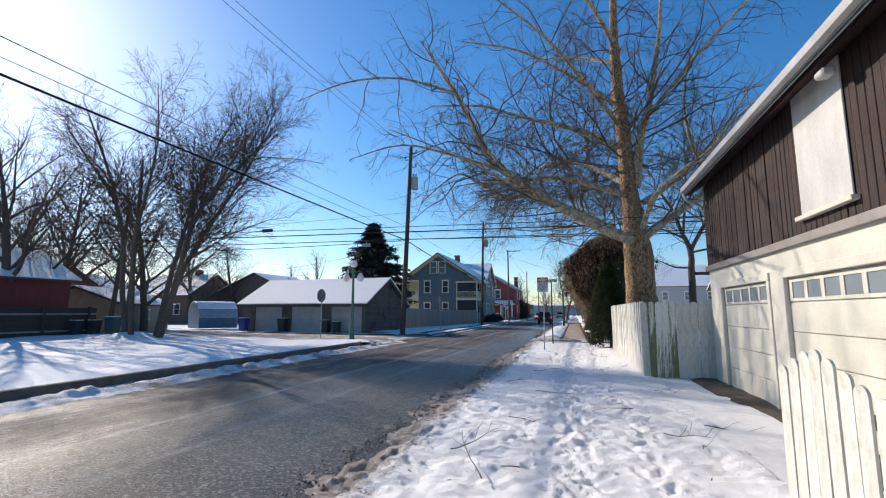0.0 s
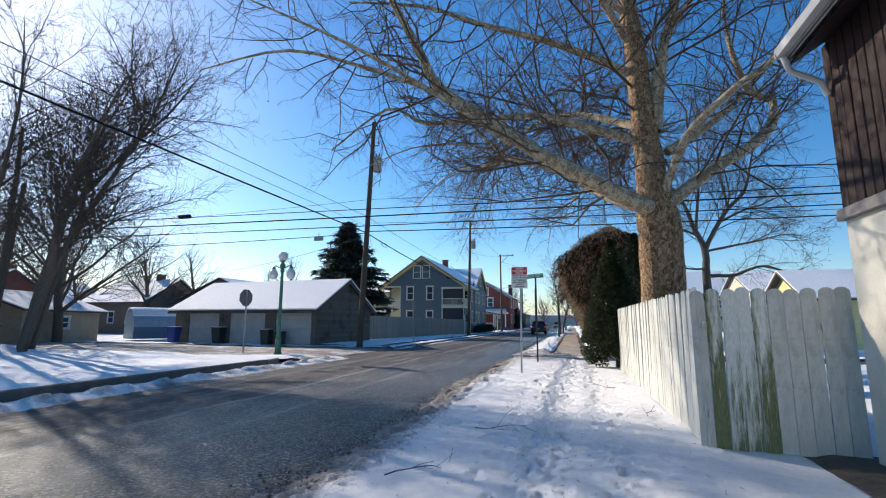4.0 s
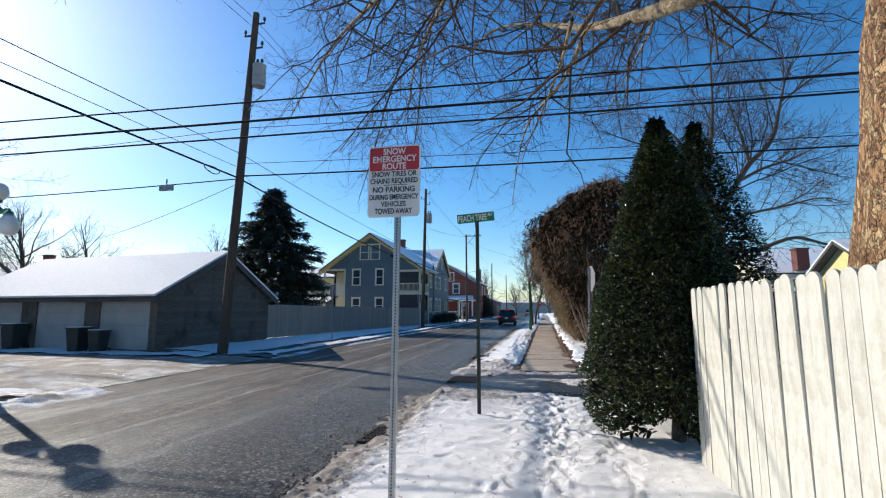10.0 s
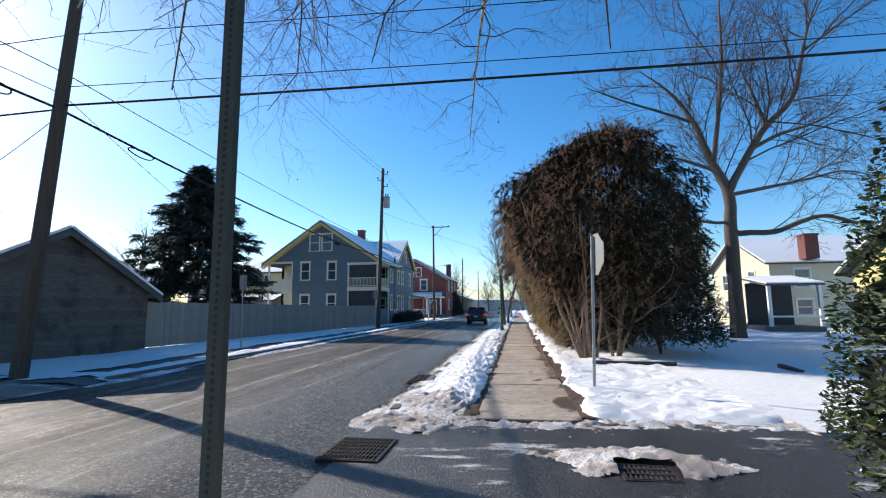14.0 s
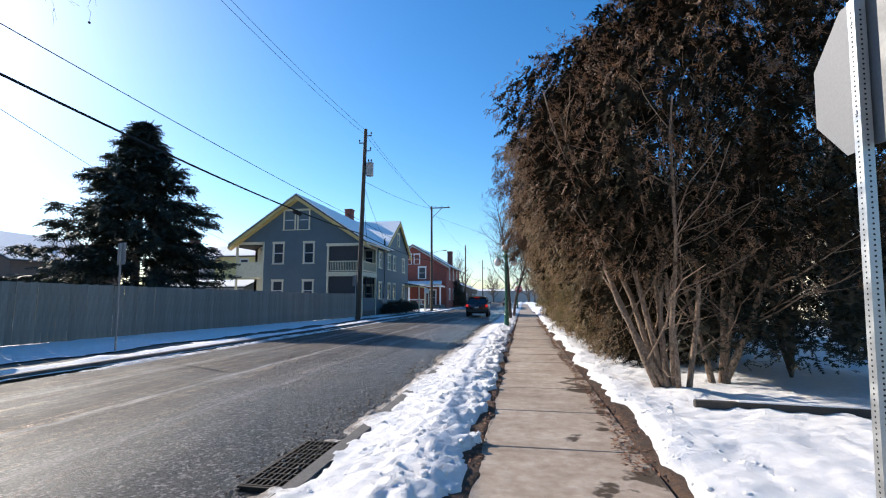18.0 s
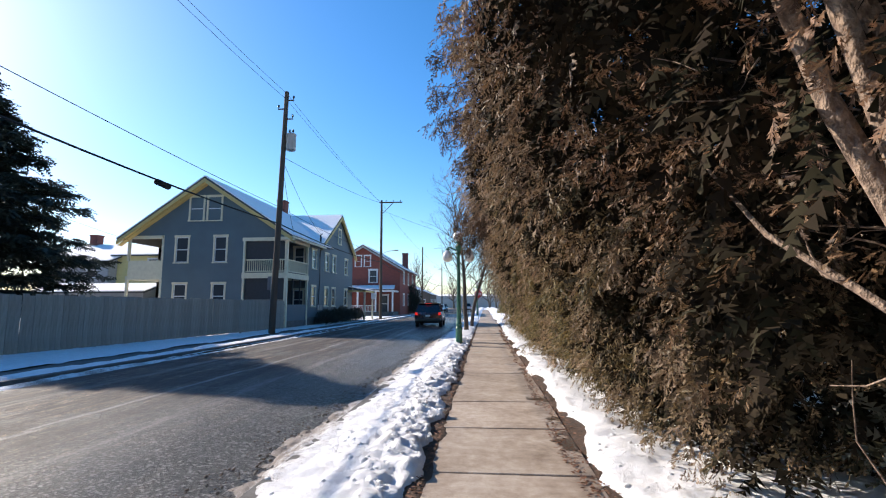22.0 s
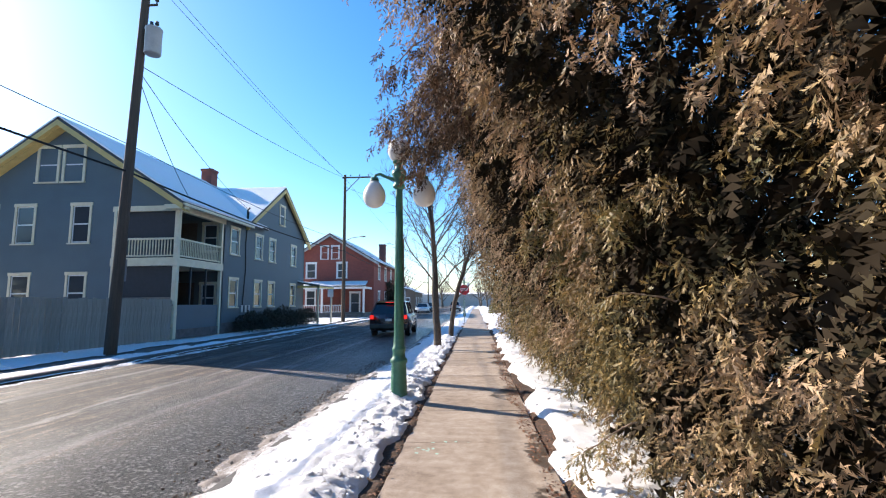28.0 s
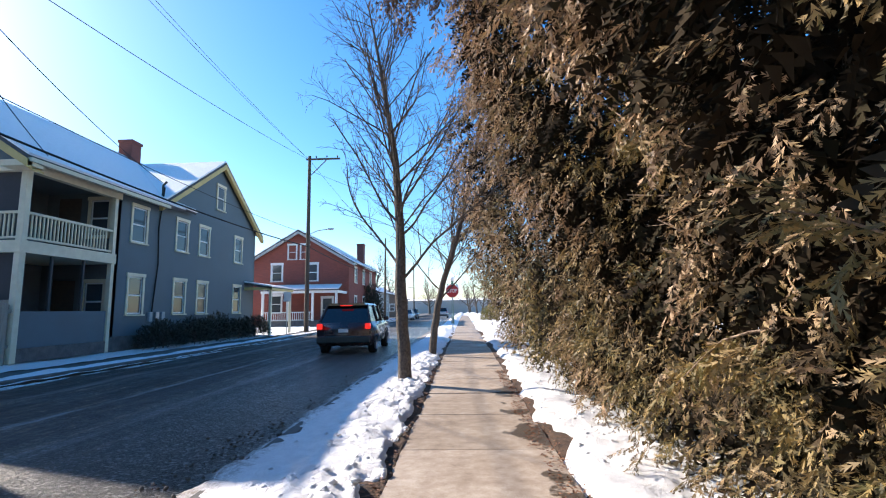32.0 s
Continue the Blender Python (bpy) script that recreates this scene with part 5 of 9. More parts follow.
YARD_LIMBS = [
    ([(0.3, 0, -0.2), (0.3, 0, 2.6), (0.35, 0, 5.4), (0.38, 0, 7.2), (-0.19, 0.3, 8.9), (-0.75, 0.5, 11.0), (-1.84, 0.8, 13.0), (-3.15, 1.1, 14.4)], [0.52, 0.42, 0.38, 0.33, 0.23, 0.17, 0.10, 0.02]),
    ([(-0.1, 0.2, 8.7), (0.07, -0.5, 11.3), (0.18, -1.0, 13.7), (0.2, -1.2, 16.5), (0.46, -1.3, 18.4)], [0.17, 0.14, 0.10, 0.06, 0.02]),
    ([(0.4, 0, 7.1), (1.04, -0.3, 8.5), (2.09, -0.5, 10.2), (3.21, -0.8, 11.4), (3.81, -1.0, 13.7), (4.21, -1.1, 15.2), (5.2, -1.2, 17.6)], [0.27, 0.24, 0.20, 0.16, 0.10, 0.06, 0.02]),
    ([(1.5, -0.4, 9.2), (3.36, 0.7, 10.2), (5.31, 1.4, 10.9), (7.64, 2.0, 12.1)], [0.15, 0.12, 0.08, 0.02]),
    ([(0.45, 0, 5.1), (2.01, -0.5, 5.0), (3.04, -0.8, 5.4), (4.04, -1.0, 5.6), (5.44, -1.3, 5.1), (6.6, -1.5, 5.5)], [0.20, 0.17, 0.14, 0.12, 0.08, 0.02]),
    ([(0.5, 0, 7.0), (3.24, 0.9, 7.6), (5.02, 1.4, 8.0), (6.74, 1.8, 8.4), (8.4, 2.1, 8.1)], [0.14, 0.11, 0.08, 0.05, 0.015]),
    ([(0.32, 0, 5.6), (-1.02, -0.5, 5.6), (-2.04, -0.9, 6.0), (-3.4, -1.2, 6.6)], [0.12, 0.09, 0.06, 0.015]),
    ([(-0.75, 0.5, 11.0), (-2.21, 0.2, 11.5), (-4.4, -0.2, 12.2), (-6.38, -0.5, 13.0)], [0.12, 0.10, 0.06, 0.015]),
    ([(0.0, 0.2, 8.3), (-1.6, 1.2, 9.4), (-3.4, 1.9, 10.1), (-5.2, 2.4, 11.2)], [0.14, 0.10, 0.06, 0.015]),
    ([(2.09, -0.5, 10.2), (2.2, 0.6, 12.4), (2.0, 1.4, 14.8), (2.3, 1.8, 17.2)], [0.13, 0.10, 0.06, 0.015]),
    ([(3.81, -1.0, 13.7), (5.6, -1.4, 14.9), (7.0, -1.6, 15.8)], [0.08, 0.05, 0.015]),
]
bare_tree("yard_tree", (10.9, 46.6, 0), [(p, [0.74 * q for q in r]) for p, r in YARD_LIMBS], YARD_SHAPE, 35, "large bare spreading tree in the snowy yard", (BARK, BARK), TWIG, "bare trees", -9.0, 4.6, 0.0075)
lot_tree, _ = bare_tree("lot_tree", (-33, 30.5, 0), crown_limbs(t_rng, 13.0, 0.32, 0.16, 16, 0.72), TREE_SHAPE, 36, "bare spreading tree behind the back sheds", (BARK, BARK), TWIG, "bare trees", -9.0, 0.0, 0.007)
far_tree, _ = bare_tree("far_tree", (-38, 64, 0), crown_limbs(t_rng, 11.5, 0.3, 0.18, 16, 0.55), FAR_SHAPE, 37, "bare leafless tree far beyond the roofs", (BARK, BARK), TWIG, "distant bare trees", -9.0, 0.0, 0.011)
copy_thing(lot_tree, pose(-44, 22, 0, 0, 0, 110))
copy_thing(lot_tree, pose(-35, 12.5, 0, 0, 0, 200))
copy_thing(lot_tree, pose(-41, 36, 0, 0, 0, 300))
copy_thing(lot_tree, pose(-50, 53, 0, 0, 0, 20))
copy_thing(far_tree, pose(-47, 58, 0, 0, 0, 150))
copy_thing(lot_tree, pose(-47, 29, 0, 0, 0, 250))
copy_thing(lot_tree, pose(-52, 38, 0, 0, 0, 40))
copy_thing(lot_tree, pose(-31, 19.5, 0, 0, 0, 75))
copy_thing(lot_tree, pose(-38, 27, 0, 0, 0, 165))
for k, (x, y, s) in enumerate(((-52, 78, 0), (-66, 70, 50), (-60, 52, 120), (-80, 60, 200), (-24, 120, 30), (-14, 150, 80), (-22, 165, 140), (-9.5, 190, 10), (-15, 130, 260), (8, 170, 300), (14, 120, 15), (26, 95, 210), (9, 140, 70), (-75, 40, 20), (-90, 30, 90), (-70, 8, 140), (-60, -2, 10), (38, 62, 160), (-100, 90, 33), (2.5, 205, 60), (4.5, 188, 130), (3.2, 228, 20), (-10.8, 212, 95), (-11.5, 240, 180), (7, 214, 240))):
    copy_thing(far_tree, pose(x, y, 0, 0, 0, s))


# arborvitae row
def tassel(sides, rng):
    """A hanging fern-like bough tip along +x, about 1 long: small flat sprays set along a drooping stem."""
    v, f = [], []
    for k in range(sides):
        u = (k + 0.4) / sides
        for s in (-1, 1):
            root = np.array([u, 0.02 * s, -0.22 * u * u])
            out = np.array([0.75 + 0.5 * u, s * (1.0 - 0.6 * u), -0.45 * rng.uniform(0.2, 1.3)]) + rng.normal(0, 0.35, 3)
            out = out / np.linalg.norm(out) * (0.16 + 0.75 * u * (1 - u) + 0.06) * rng.uniform(0.5, 1.2) * 0.72
            root = root + rng.normal(0, 0.025, 3)
            across = np.cross(out, np.array([0, 0.3 * rng.normal(), 1.0 + 0.5 * rng.normal()]))
            across = across / np.linalg.norm(across)
            base = len(v)
            n = 3
            for j in range(n + 1):
                v.append(root + out * (j / n) + np.array([0, 0, -0.06 * (j / n) ** 2]))
            for j in range(n):
                w = (0.044 + 0.034 * (1 - abs(2 * (j + 0.5) / n - 0.8))) * rng.uniform(0.7, 1.3)
                for q in (-1, 1):
                    v.append(root + out * min((j + 1.7) / n, 1.2) + across * q * w + np.array([0, 0, -0.02]))
                    f.append((base + j, base + j + 1, len(v) - 1) if q > 0 else (base + j + 1, base + j, len(v) - 1))
    return np.array(v), np.array(f)


TASSELS = [tassel(6, FROND_RNG) for _ in range(6)]
FAR_TASSELS = [tassel(3, FROND_RNG) for _ in range(4)]


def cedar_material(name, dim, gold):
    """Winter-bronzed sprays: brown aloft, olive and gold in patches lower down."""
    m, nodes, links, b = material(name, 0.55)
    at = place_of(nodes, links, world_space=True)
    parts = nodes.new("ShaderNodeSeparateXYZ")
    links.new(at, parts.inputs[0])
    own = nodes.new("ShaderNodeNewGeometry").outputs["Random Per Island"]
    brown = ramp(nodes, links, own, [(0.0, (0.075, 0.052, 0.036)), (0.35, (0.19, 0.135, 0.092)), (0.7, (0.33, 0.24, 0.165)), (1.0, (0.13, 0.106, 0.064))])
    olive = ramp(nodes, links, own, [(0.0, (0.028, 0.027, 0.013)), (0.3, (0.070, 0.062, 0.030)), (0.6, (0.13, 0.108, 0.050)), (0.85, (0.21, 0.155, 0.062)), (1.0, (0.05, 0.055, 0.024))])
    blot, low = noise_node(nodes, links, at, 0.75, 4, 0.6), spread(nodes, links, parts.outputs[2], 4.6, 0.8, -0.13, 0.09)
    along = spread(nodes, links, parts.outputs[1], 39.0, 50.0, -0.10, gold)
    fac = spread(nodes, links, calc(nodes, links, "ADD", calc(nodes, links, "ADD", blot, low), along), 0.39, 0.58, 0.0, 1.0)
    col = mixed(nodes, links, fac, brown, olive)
    # colour falls to 0.58 towards the near end of the row
    near_dim = spread(nodes, links, parts.outputs[1], 39.5, 46.0, 0.58, 1.0)
    col = mixed(nodes, links, 1.0, mixed(nodes, links, near_dim, (0, 0, 0), col), dim, "MULTIPLY")
    links.new(col, b.inputs["Base Color"])
    b.inputs["Specular IOR Level"].default_value = 0.22
    t = nodes.new("ShaderNodeBsdfTranslucent")
    links.new(col, t.inputs["Color"])
    mix = nodes.new("ShaderNodeMixShader")
    mix.inputs[0].default_value = 0.16
    links.new(b.outputs[0], mix.inputs[1])
    links.new(t.outputs[0], mix.inputs[2])
    links.new(mix.outputs[0], nodes["Material Output"].inputs["Surface"])
    return m


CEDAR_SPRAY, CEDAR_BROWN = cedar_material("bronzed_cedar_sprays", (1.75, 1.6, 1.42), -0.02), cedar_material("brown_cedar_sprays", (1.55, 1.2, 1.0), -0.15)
# dimmed copy of the spray colours, painting shade onto the overhanging boughs
CEDAR_DARK = cedar_material("shaded_overhanging_cedar_sprays", (0.7, 0.6, 0.55), -0.1)
# near-black sprays: shade inside the crown is put into their colour
CEDAR_INNER = foliage("shade_dark_inner_cedar_sprays", [(0.018, 0.013, 0.009), (0.045, 0.034, 0.022), (0.028, 0.026, 0.015)], 0.85, 0.0)
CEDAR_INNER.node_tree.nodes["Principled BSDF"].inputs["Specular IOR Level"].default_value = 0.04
CEDAR_GOLD = foliage("golden_cedar_sprays", [(0.24, 0.155, 0.05), (0.34, 0.23, 0.085), (0.19, 0.15, 0.05), (0.15, 0.13, 0.05)], 0.55, 0.2)
HEDGE_Z = [0.0, 0.5, 1.5, 2.5, 3.5, 4.6, 5.8, 6.9, 7.8, 8.5]
HEDGE_SLIM = [2.35, 2.2, 2.0, 1.65, 1.25, 0.95, 0.8, 1.2, 2.2, 3.7]
HEDGE_FULL = [2.35, 2.15, 1.9, 1.42, 0.82, 0.15, -0.4, 0.2, 1.5, 3.6]
HEDGE_C = 3.9
CEDARS = [(37.6, 0.86, 1.35, 0.4), (41.2, 0.97, 0.25, 0.6), (45.2, 0.97, 0.12, 0.6), (49.4, 0.98, 0.08, 0.75), (53.6, 0.95, 0.08, 0.9), (57.8, 0.95, 0.1, 0.3), (62.0, 0.92, 0.1, 0.1), (66.2, 0.95, 0.15, 0.35), (70.4, 0.88, 0.2, 0.3)]


def hedge_radius(z, full):
    return HEDGE_C - np.interp(z, HEDGE_Z, np.array(HEDGE_SLIM) * (1 - full) + np.array(HEDGE_FULL) * full)


def hedge_depth(z, full, index):
    """Half the crown's reach along the row; neighbours grow into one another."""
    r = hedge_radius(z, full)
    return r * 0.92 if index == 0 else np.where(z < 7.0, np.maximum(r * 0.9, 2.35), r * 0.9)


def cedar_lump(y, z, seed):
    return 0.36 * value_noise(y, z, 1.4, seed) + 0.34 * value_noise(y, z * 0.6, 0.5, seed + 1)


def cedar_gap(y, z, seed):
    """Where boughs hang thick (above nought) and where dark gaps open between them."""
    return value_noise(y, z * 0.75, 0.62, seed + 7) + 0.6 * value_noise(y, z * 0.7, 0.27, seed + 8)


def cedar(index, y0, scale, floor, full):
    rng = np.random.default_rng(100 + index)
    near = index <= 5
    t = thing("arborvitae_tree", (HEDGE_C, y0, 0), "tall bronzed arborvitae of the roadside row, winter-browned" if index else "browned arborvitae with bare fanning trunks in the snow", "evergreen tree", "row of arborvitae")
    stems = []
    fan = (-0.52, -0.40, -0.31, -0.24, -0.17, -0.10, -0.04, 0.03, 0.10, -0.10, 0.02, 0.10, 0.20, 0.32)
    for k in range(len(fan) if index == 0 else 6):
        if index == 0:
            foot = np.array([-1.03, -0.84, -0.05] if k < 9 else [-0.12, -0.21, -0.05]) + rng.normal(0, 0.07, 3) * np.array([1, 1, 0]) + np.array([0.25 * fan[k], 0, 0])
            p, r = wander(rng, foot, (fan[k], rng.uniform(-0.22, 0.14), 1), rng.uniform(4.2, 5.4), rng.uniform(0.04, 0.065), 0.012, 9, 0.07, 0.03)
            stems.append((p, r))
            continue
        a = rng.uniform(0, 6.28)
        foot = np.array([-0.2 + 0.4 * rng.normal(), 0.5 * rng.normal(), -0.05])
        lean = rng.uniform(0.15, 0.5)
        p, r = wander(rng, foot, (abs(math.cos(a)) * lean * 0.6, math.sin(a) * lean * 0.6, 1), 5.4 * scale * rng.uniform(0.7, 1.1), rng.uniform(0.03, 0.07), 0.012, 7, 0.10, 0.05)
        stems.append((p, r))
    for p, r in stems:
        part("stem", tube_mesh("stem", [(p, r, 9)]), CEDAR_BARK, t)
    twigs = []
    for p, r in stems:
        branch_out(rng, p, r, 0, twigs, [(2.6, 0.42, 1.0, 0.14, 0.03, 4, 0.08), (2.2, 0.4, 0.7, 0.18, -0.02, 3, 0.2)])
    twigs = [w for w in twigs if (w[0][:, 0] > np.where(w[0][:, 2] < 2.3, 1.95 - HEDGE_C, 0.9 - HEDGE_C)).all()]
    tagged(part("branchwork", tube_mesh("branchwork", twigs, smooth=False), CEDAR_BARK, t, "bare inner twigs"), kind="stuff")

    def shell(n, inset, jitter):
        """Points over the crown's outside, with the way each one faces."""
        z = rng.uniform(0, 1, n * 5) ** 0.9 * 8.5 * scale
        a = rng.uniform(0, 2 * math.pi, n * 5)
        keep = (z > floor + 0.3 * rng.normal(0, 1, n * 5)) & ((np.cos(a) < 0.3) | (rng.uniform(0, 1, n * 5) < (0.55 if inset > 0.3 else 0.12)))
        z, a = z[keep], a[keep]
        r = hedge_radius(z / scale, full) * np.where(np.cos(a) < 0, 1.0, 0.85)
        off = cedar_lump(y0 + 2 * np.sin(a), z, 300 + index) * (1.9 if index == 0 else 1.0) - inset - rng.uniform(0, 1, len(z)) ** 1.6 * jitter
        x, y = np.maximum(r + off, 0.1) * np.cos(a), np.maximum(hedge_depth(z / scale, full, index) + off, 0.1) * np.sin(a)
        lane = 1.78 - 0.75 * np.maximum(z - 2.1, 0) - HEDGE_C + (inset + jitter * 0.6) * rng.uniform(0.2, 1.0, len(z))
        x = np.maximum(x, lane)
        clear = np.ones(len(z), dtype=bool)
        for j, (yo, so, _, fo) in enumerate(CEDARS):
            if j != index:
                clear &= (x / hedge_radius(z / so, fo)) ** 2 + ((y0 + y - yo) / hedge_depth(z / so, fo, j)) ** 2 > 0.36
        ok = np.nonzero(clear & (z > 0.05))[0][:n]
        return np.stack([x[ok], y[ok], z[ok]], -1), np.stack([np.cos(a[ok]), np.sin(a[ok]), 0 * a[ok]], -1)

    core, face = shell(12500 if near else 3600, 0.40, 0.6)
    # more near-black fill behind the low boughs, in place of deep shade
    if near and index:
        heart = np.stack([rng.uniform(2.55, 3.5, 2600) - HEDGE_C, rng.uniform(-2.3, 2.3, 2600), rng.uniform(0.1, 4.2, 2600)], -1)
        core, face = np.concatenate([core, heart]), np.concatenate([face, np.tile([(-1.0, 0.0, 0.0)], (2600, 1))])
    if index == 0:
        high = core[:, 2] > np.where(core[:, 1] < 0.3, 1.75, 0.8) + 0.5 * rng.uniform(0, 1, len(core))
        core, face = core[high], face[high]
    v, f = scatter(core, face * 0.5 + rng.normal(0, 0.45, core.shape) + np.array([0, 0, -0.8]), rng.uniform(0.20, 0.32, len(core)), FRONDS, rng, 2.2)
    tagged(part("inner_foliage", raw_mesh("inner_foliage", v, f), CEDAR_INNER, t, "inner foliage coloured near black for the shade between boughs"), kind="stuff")
    tips, face = shell((1250 if index in (1, 2, 3) else 1000) if near else 700, 0.0, 0.30)
    thick = cedar_gap(y0 + tips[:, 1], tips[:, 2], 300 + index)
    full_here = thick > -0.62
    tips, face, thick = tips[full_here], face[full_here], thick[full_here]
    tips = tips + face * (0.20 * np.maximum(thick, 0))[:, None] * np.where(tips[:, 2:3] < 2.4, 0.3, 1.0)
    if near and index:
        # low boughs that sweep down to the snow
        k = 90
        low = np.stack([rng.uniform(2.12, 2.45, k) - HEDGE_C, rng.uniform(-2.2, 2.2, k), rng.uniform(0.16, 1.3, k)], -1)
        tips, face = np.concatenate([tips, low]), np.concatenate([face, np.tile([(-1.0, 0.0, 0.0)], (k, 1)) + rng.normal(0, 0.2, (k, 3))])
    m = 4 if near else 3
    tuft = np.repeat(np.arange(len(tips)), m)
    droop = rng.uniform(0.2, 1.2, len(tuft)) * (1.0 if index else rng.choice([1.0, -0.7], len(tuft)))
    heads = face[tuft] * rng.uniform(0.35, 1.0, (len(tuft), 1)) + rng.normal(0, 0.42, (len(tuft), 3)) + np.array([0, 0, -1.25]) * droop[:, None]
    spots = tips[tuft] + rng.normal(0, 0.09, (len(tuft), 3)) - face[tuft] * 0.12
    spots[:, 0] = np.where(spots[:, 2] < 2.1, np.maximum(spots[:, 0], 2.02 - HEDGE_C), spots[:, 0])
    spots[:, 2] = np.maximum(spots[:, 2], 0.12)
    size = rng.uniform(0.14, 0.27, len(tuft)) if near else rng.uniform(0.28, 0.5, len(tuft))
    if index == 0:
        high = spots[:, 2] > np.where(spots[:, 1] < 0.1, 1.55, 0.7) + 0.6 * rng.uniform(0, 1, len(spots)) ** 2
        spots, heads, size = spots[high], heads[high], size[high] * 0.8
    v, f = scatter(spots, heads, size, TASSELS if near else FAR_TASSELS, rng, 1.6)
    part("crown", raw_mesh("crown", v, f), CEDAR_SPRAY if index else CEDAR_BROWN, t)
    if near and index:
        # loose boughs that stand out of the mass, with sprays on both sides
        root, face = shell(26, 0.25, 0.2)
        for p, d in zip(root, face):
            if HEDGE_C + p[0] < 1.3 + 0.4 * (p[2] < 2):
                continue
            q, r = wander(rng, p, d * 0.8 + rng.normal(0, 0.3, 3) + np.array([0, 0, 0.15]), rng.uniform(0.4, 0.7), 0.009, 0.003, 5, 0.14, -0.16)
            q[:, 0] = np.maximum(q[:, 0], 1.75 - HEDGE_C)
            u = np.linspace(0.25, 1.0, 13)
            k = np.minimum((u * 5).astype(int), 4)
            at = q[k] + (q[k + 1] - q[k]) * (u * 5 - k)[:, None]
            heads = (q[k + 1] - q[k]) / 0.12 + rng.normal(0, 0.55, (13, 3)) + np.array([0, 0, -0.35])
            bough = part("bough", tube_mesh("bough", [(q, r, 5)]), CEDAR_BARK, t)
            v, f = scatter(at, heads, rng.uniform(0.16, 0.28, 13), TASSELS, rng, 0.8)
            tagged(part("spray", raw_mesh("spray", v, f), CEDAR_GOLD if index > 2 else CEDAR_SPRAY, bough, "golden-tipped spray of scale leaves" if index > 2 else ""), kind="stuff")
    return t


def overhang(tree, y0, starts, seed, leaf=None):
    """Ragged boughs hanging out over the pavement."""
    rng = np.random.default_rng(seed)
    for a, b in starts:
        a, b = np.array(a) - np.array([HEDGE_C, y0, 0]), np.array(b) - np.array([HEDGE_C, y0, 0])
        k = np.linspace(0, 1, 8)[:, None]
        q = a + (b - a) * k + np.array([0, 0, 0.35]) * (k * (1 - k)) * 2 + rng.normal(0, 0.04, (8, 3))
        bough = part("bough", tube_mesh("bough", [(q, np.linspace(0.022, 0.005, 8), 6)]), CEDAR_BARK, tree, "ragged bough hanging over the pavement")
        n = 90
        u = rng.uniform(0.1, 1.0, n) ** 0.8
        i = np.minimum((u * 7).astype(int), 6)
        at = q[i] + (q[i + 1] - q[i]) * (u * 7 - i)[:, None] + rng.normal(0, 0.09, (n, 3)) - np.abs(rng.normal(0, 0.14, (n, 1))) * np.array([0, 0, 1])
        heads = (b - a) * 0.3 + rng.normal(0, 0.45, (n, 3)) + np.array([0, 0, -0.9])
        v, f = scatter(at, heads, rng.uniform(0.18, 0.3, n), TASSELS, rng, 1.2)
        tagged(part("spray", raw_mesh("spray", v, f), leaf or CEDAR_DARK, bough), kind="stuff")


ROW = [cedar(index, *row) for index, row in enumerate(CEDARS)]
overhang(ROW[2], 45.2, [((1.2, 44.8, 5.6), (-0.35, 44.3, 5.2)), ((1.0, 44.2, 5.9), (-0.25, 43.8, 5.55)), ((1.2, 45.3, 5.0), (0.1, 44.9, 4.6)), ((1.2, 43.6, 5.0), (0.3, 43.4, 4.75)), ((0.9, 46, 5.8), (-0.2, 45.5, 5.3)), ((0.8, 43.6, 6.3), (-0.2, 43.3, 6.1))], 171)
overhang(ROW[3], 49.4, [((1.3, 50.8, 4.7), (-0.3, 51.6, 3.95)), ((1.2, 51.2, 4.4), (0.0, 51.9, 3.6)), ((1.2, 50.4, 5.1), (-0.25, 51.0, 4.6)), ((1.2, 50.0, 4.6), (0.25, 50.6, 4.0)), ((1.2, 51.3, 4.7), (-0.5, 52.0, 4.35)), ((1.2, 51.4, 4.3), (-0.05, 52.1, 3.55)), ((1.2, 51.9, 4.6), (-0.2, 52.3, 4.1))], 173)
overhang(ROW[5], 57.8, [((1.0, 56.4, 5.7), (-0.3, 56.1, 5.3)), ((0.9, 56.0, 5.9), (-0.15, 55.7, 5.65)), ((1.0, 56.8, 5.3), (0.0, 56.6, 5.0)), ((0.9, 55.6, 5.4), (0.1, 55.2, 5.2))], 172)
overhang(ROW[4], 53.6, [((2.75, 52.0, 3.0), (1.95, 51.4, 2.45)), ((2.8, 51.9, 2.7), (2.05, 51.3, 2.15)), ((2.7, 52.2, 3.4), (1.85, 51.6, 2.9)), ((2.85, 51.9, 2.4), (2.2, 51.4, 1.8)), ((2.8, 52.2, 3.1), (2.15, 51.7, 2.6))], 174, CEDAR_GOLD)


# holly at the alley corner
# leaf colour taken almost to black, painting the shade within the holly
HOLLY_INNER = foliage("shade_dark_inner_holly", [(0.006, 0.009, 0.004), (0.012, 0.018, 0.007)], 0.8, 0.0)


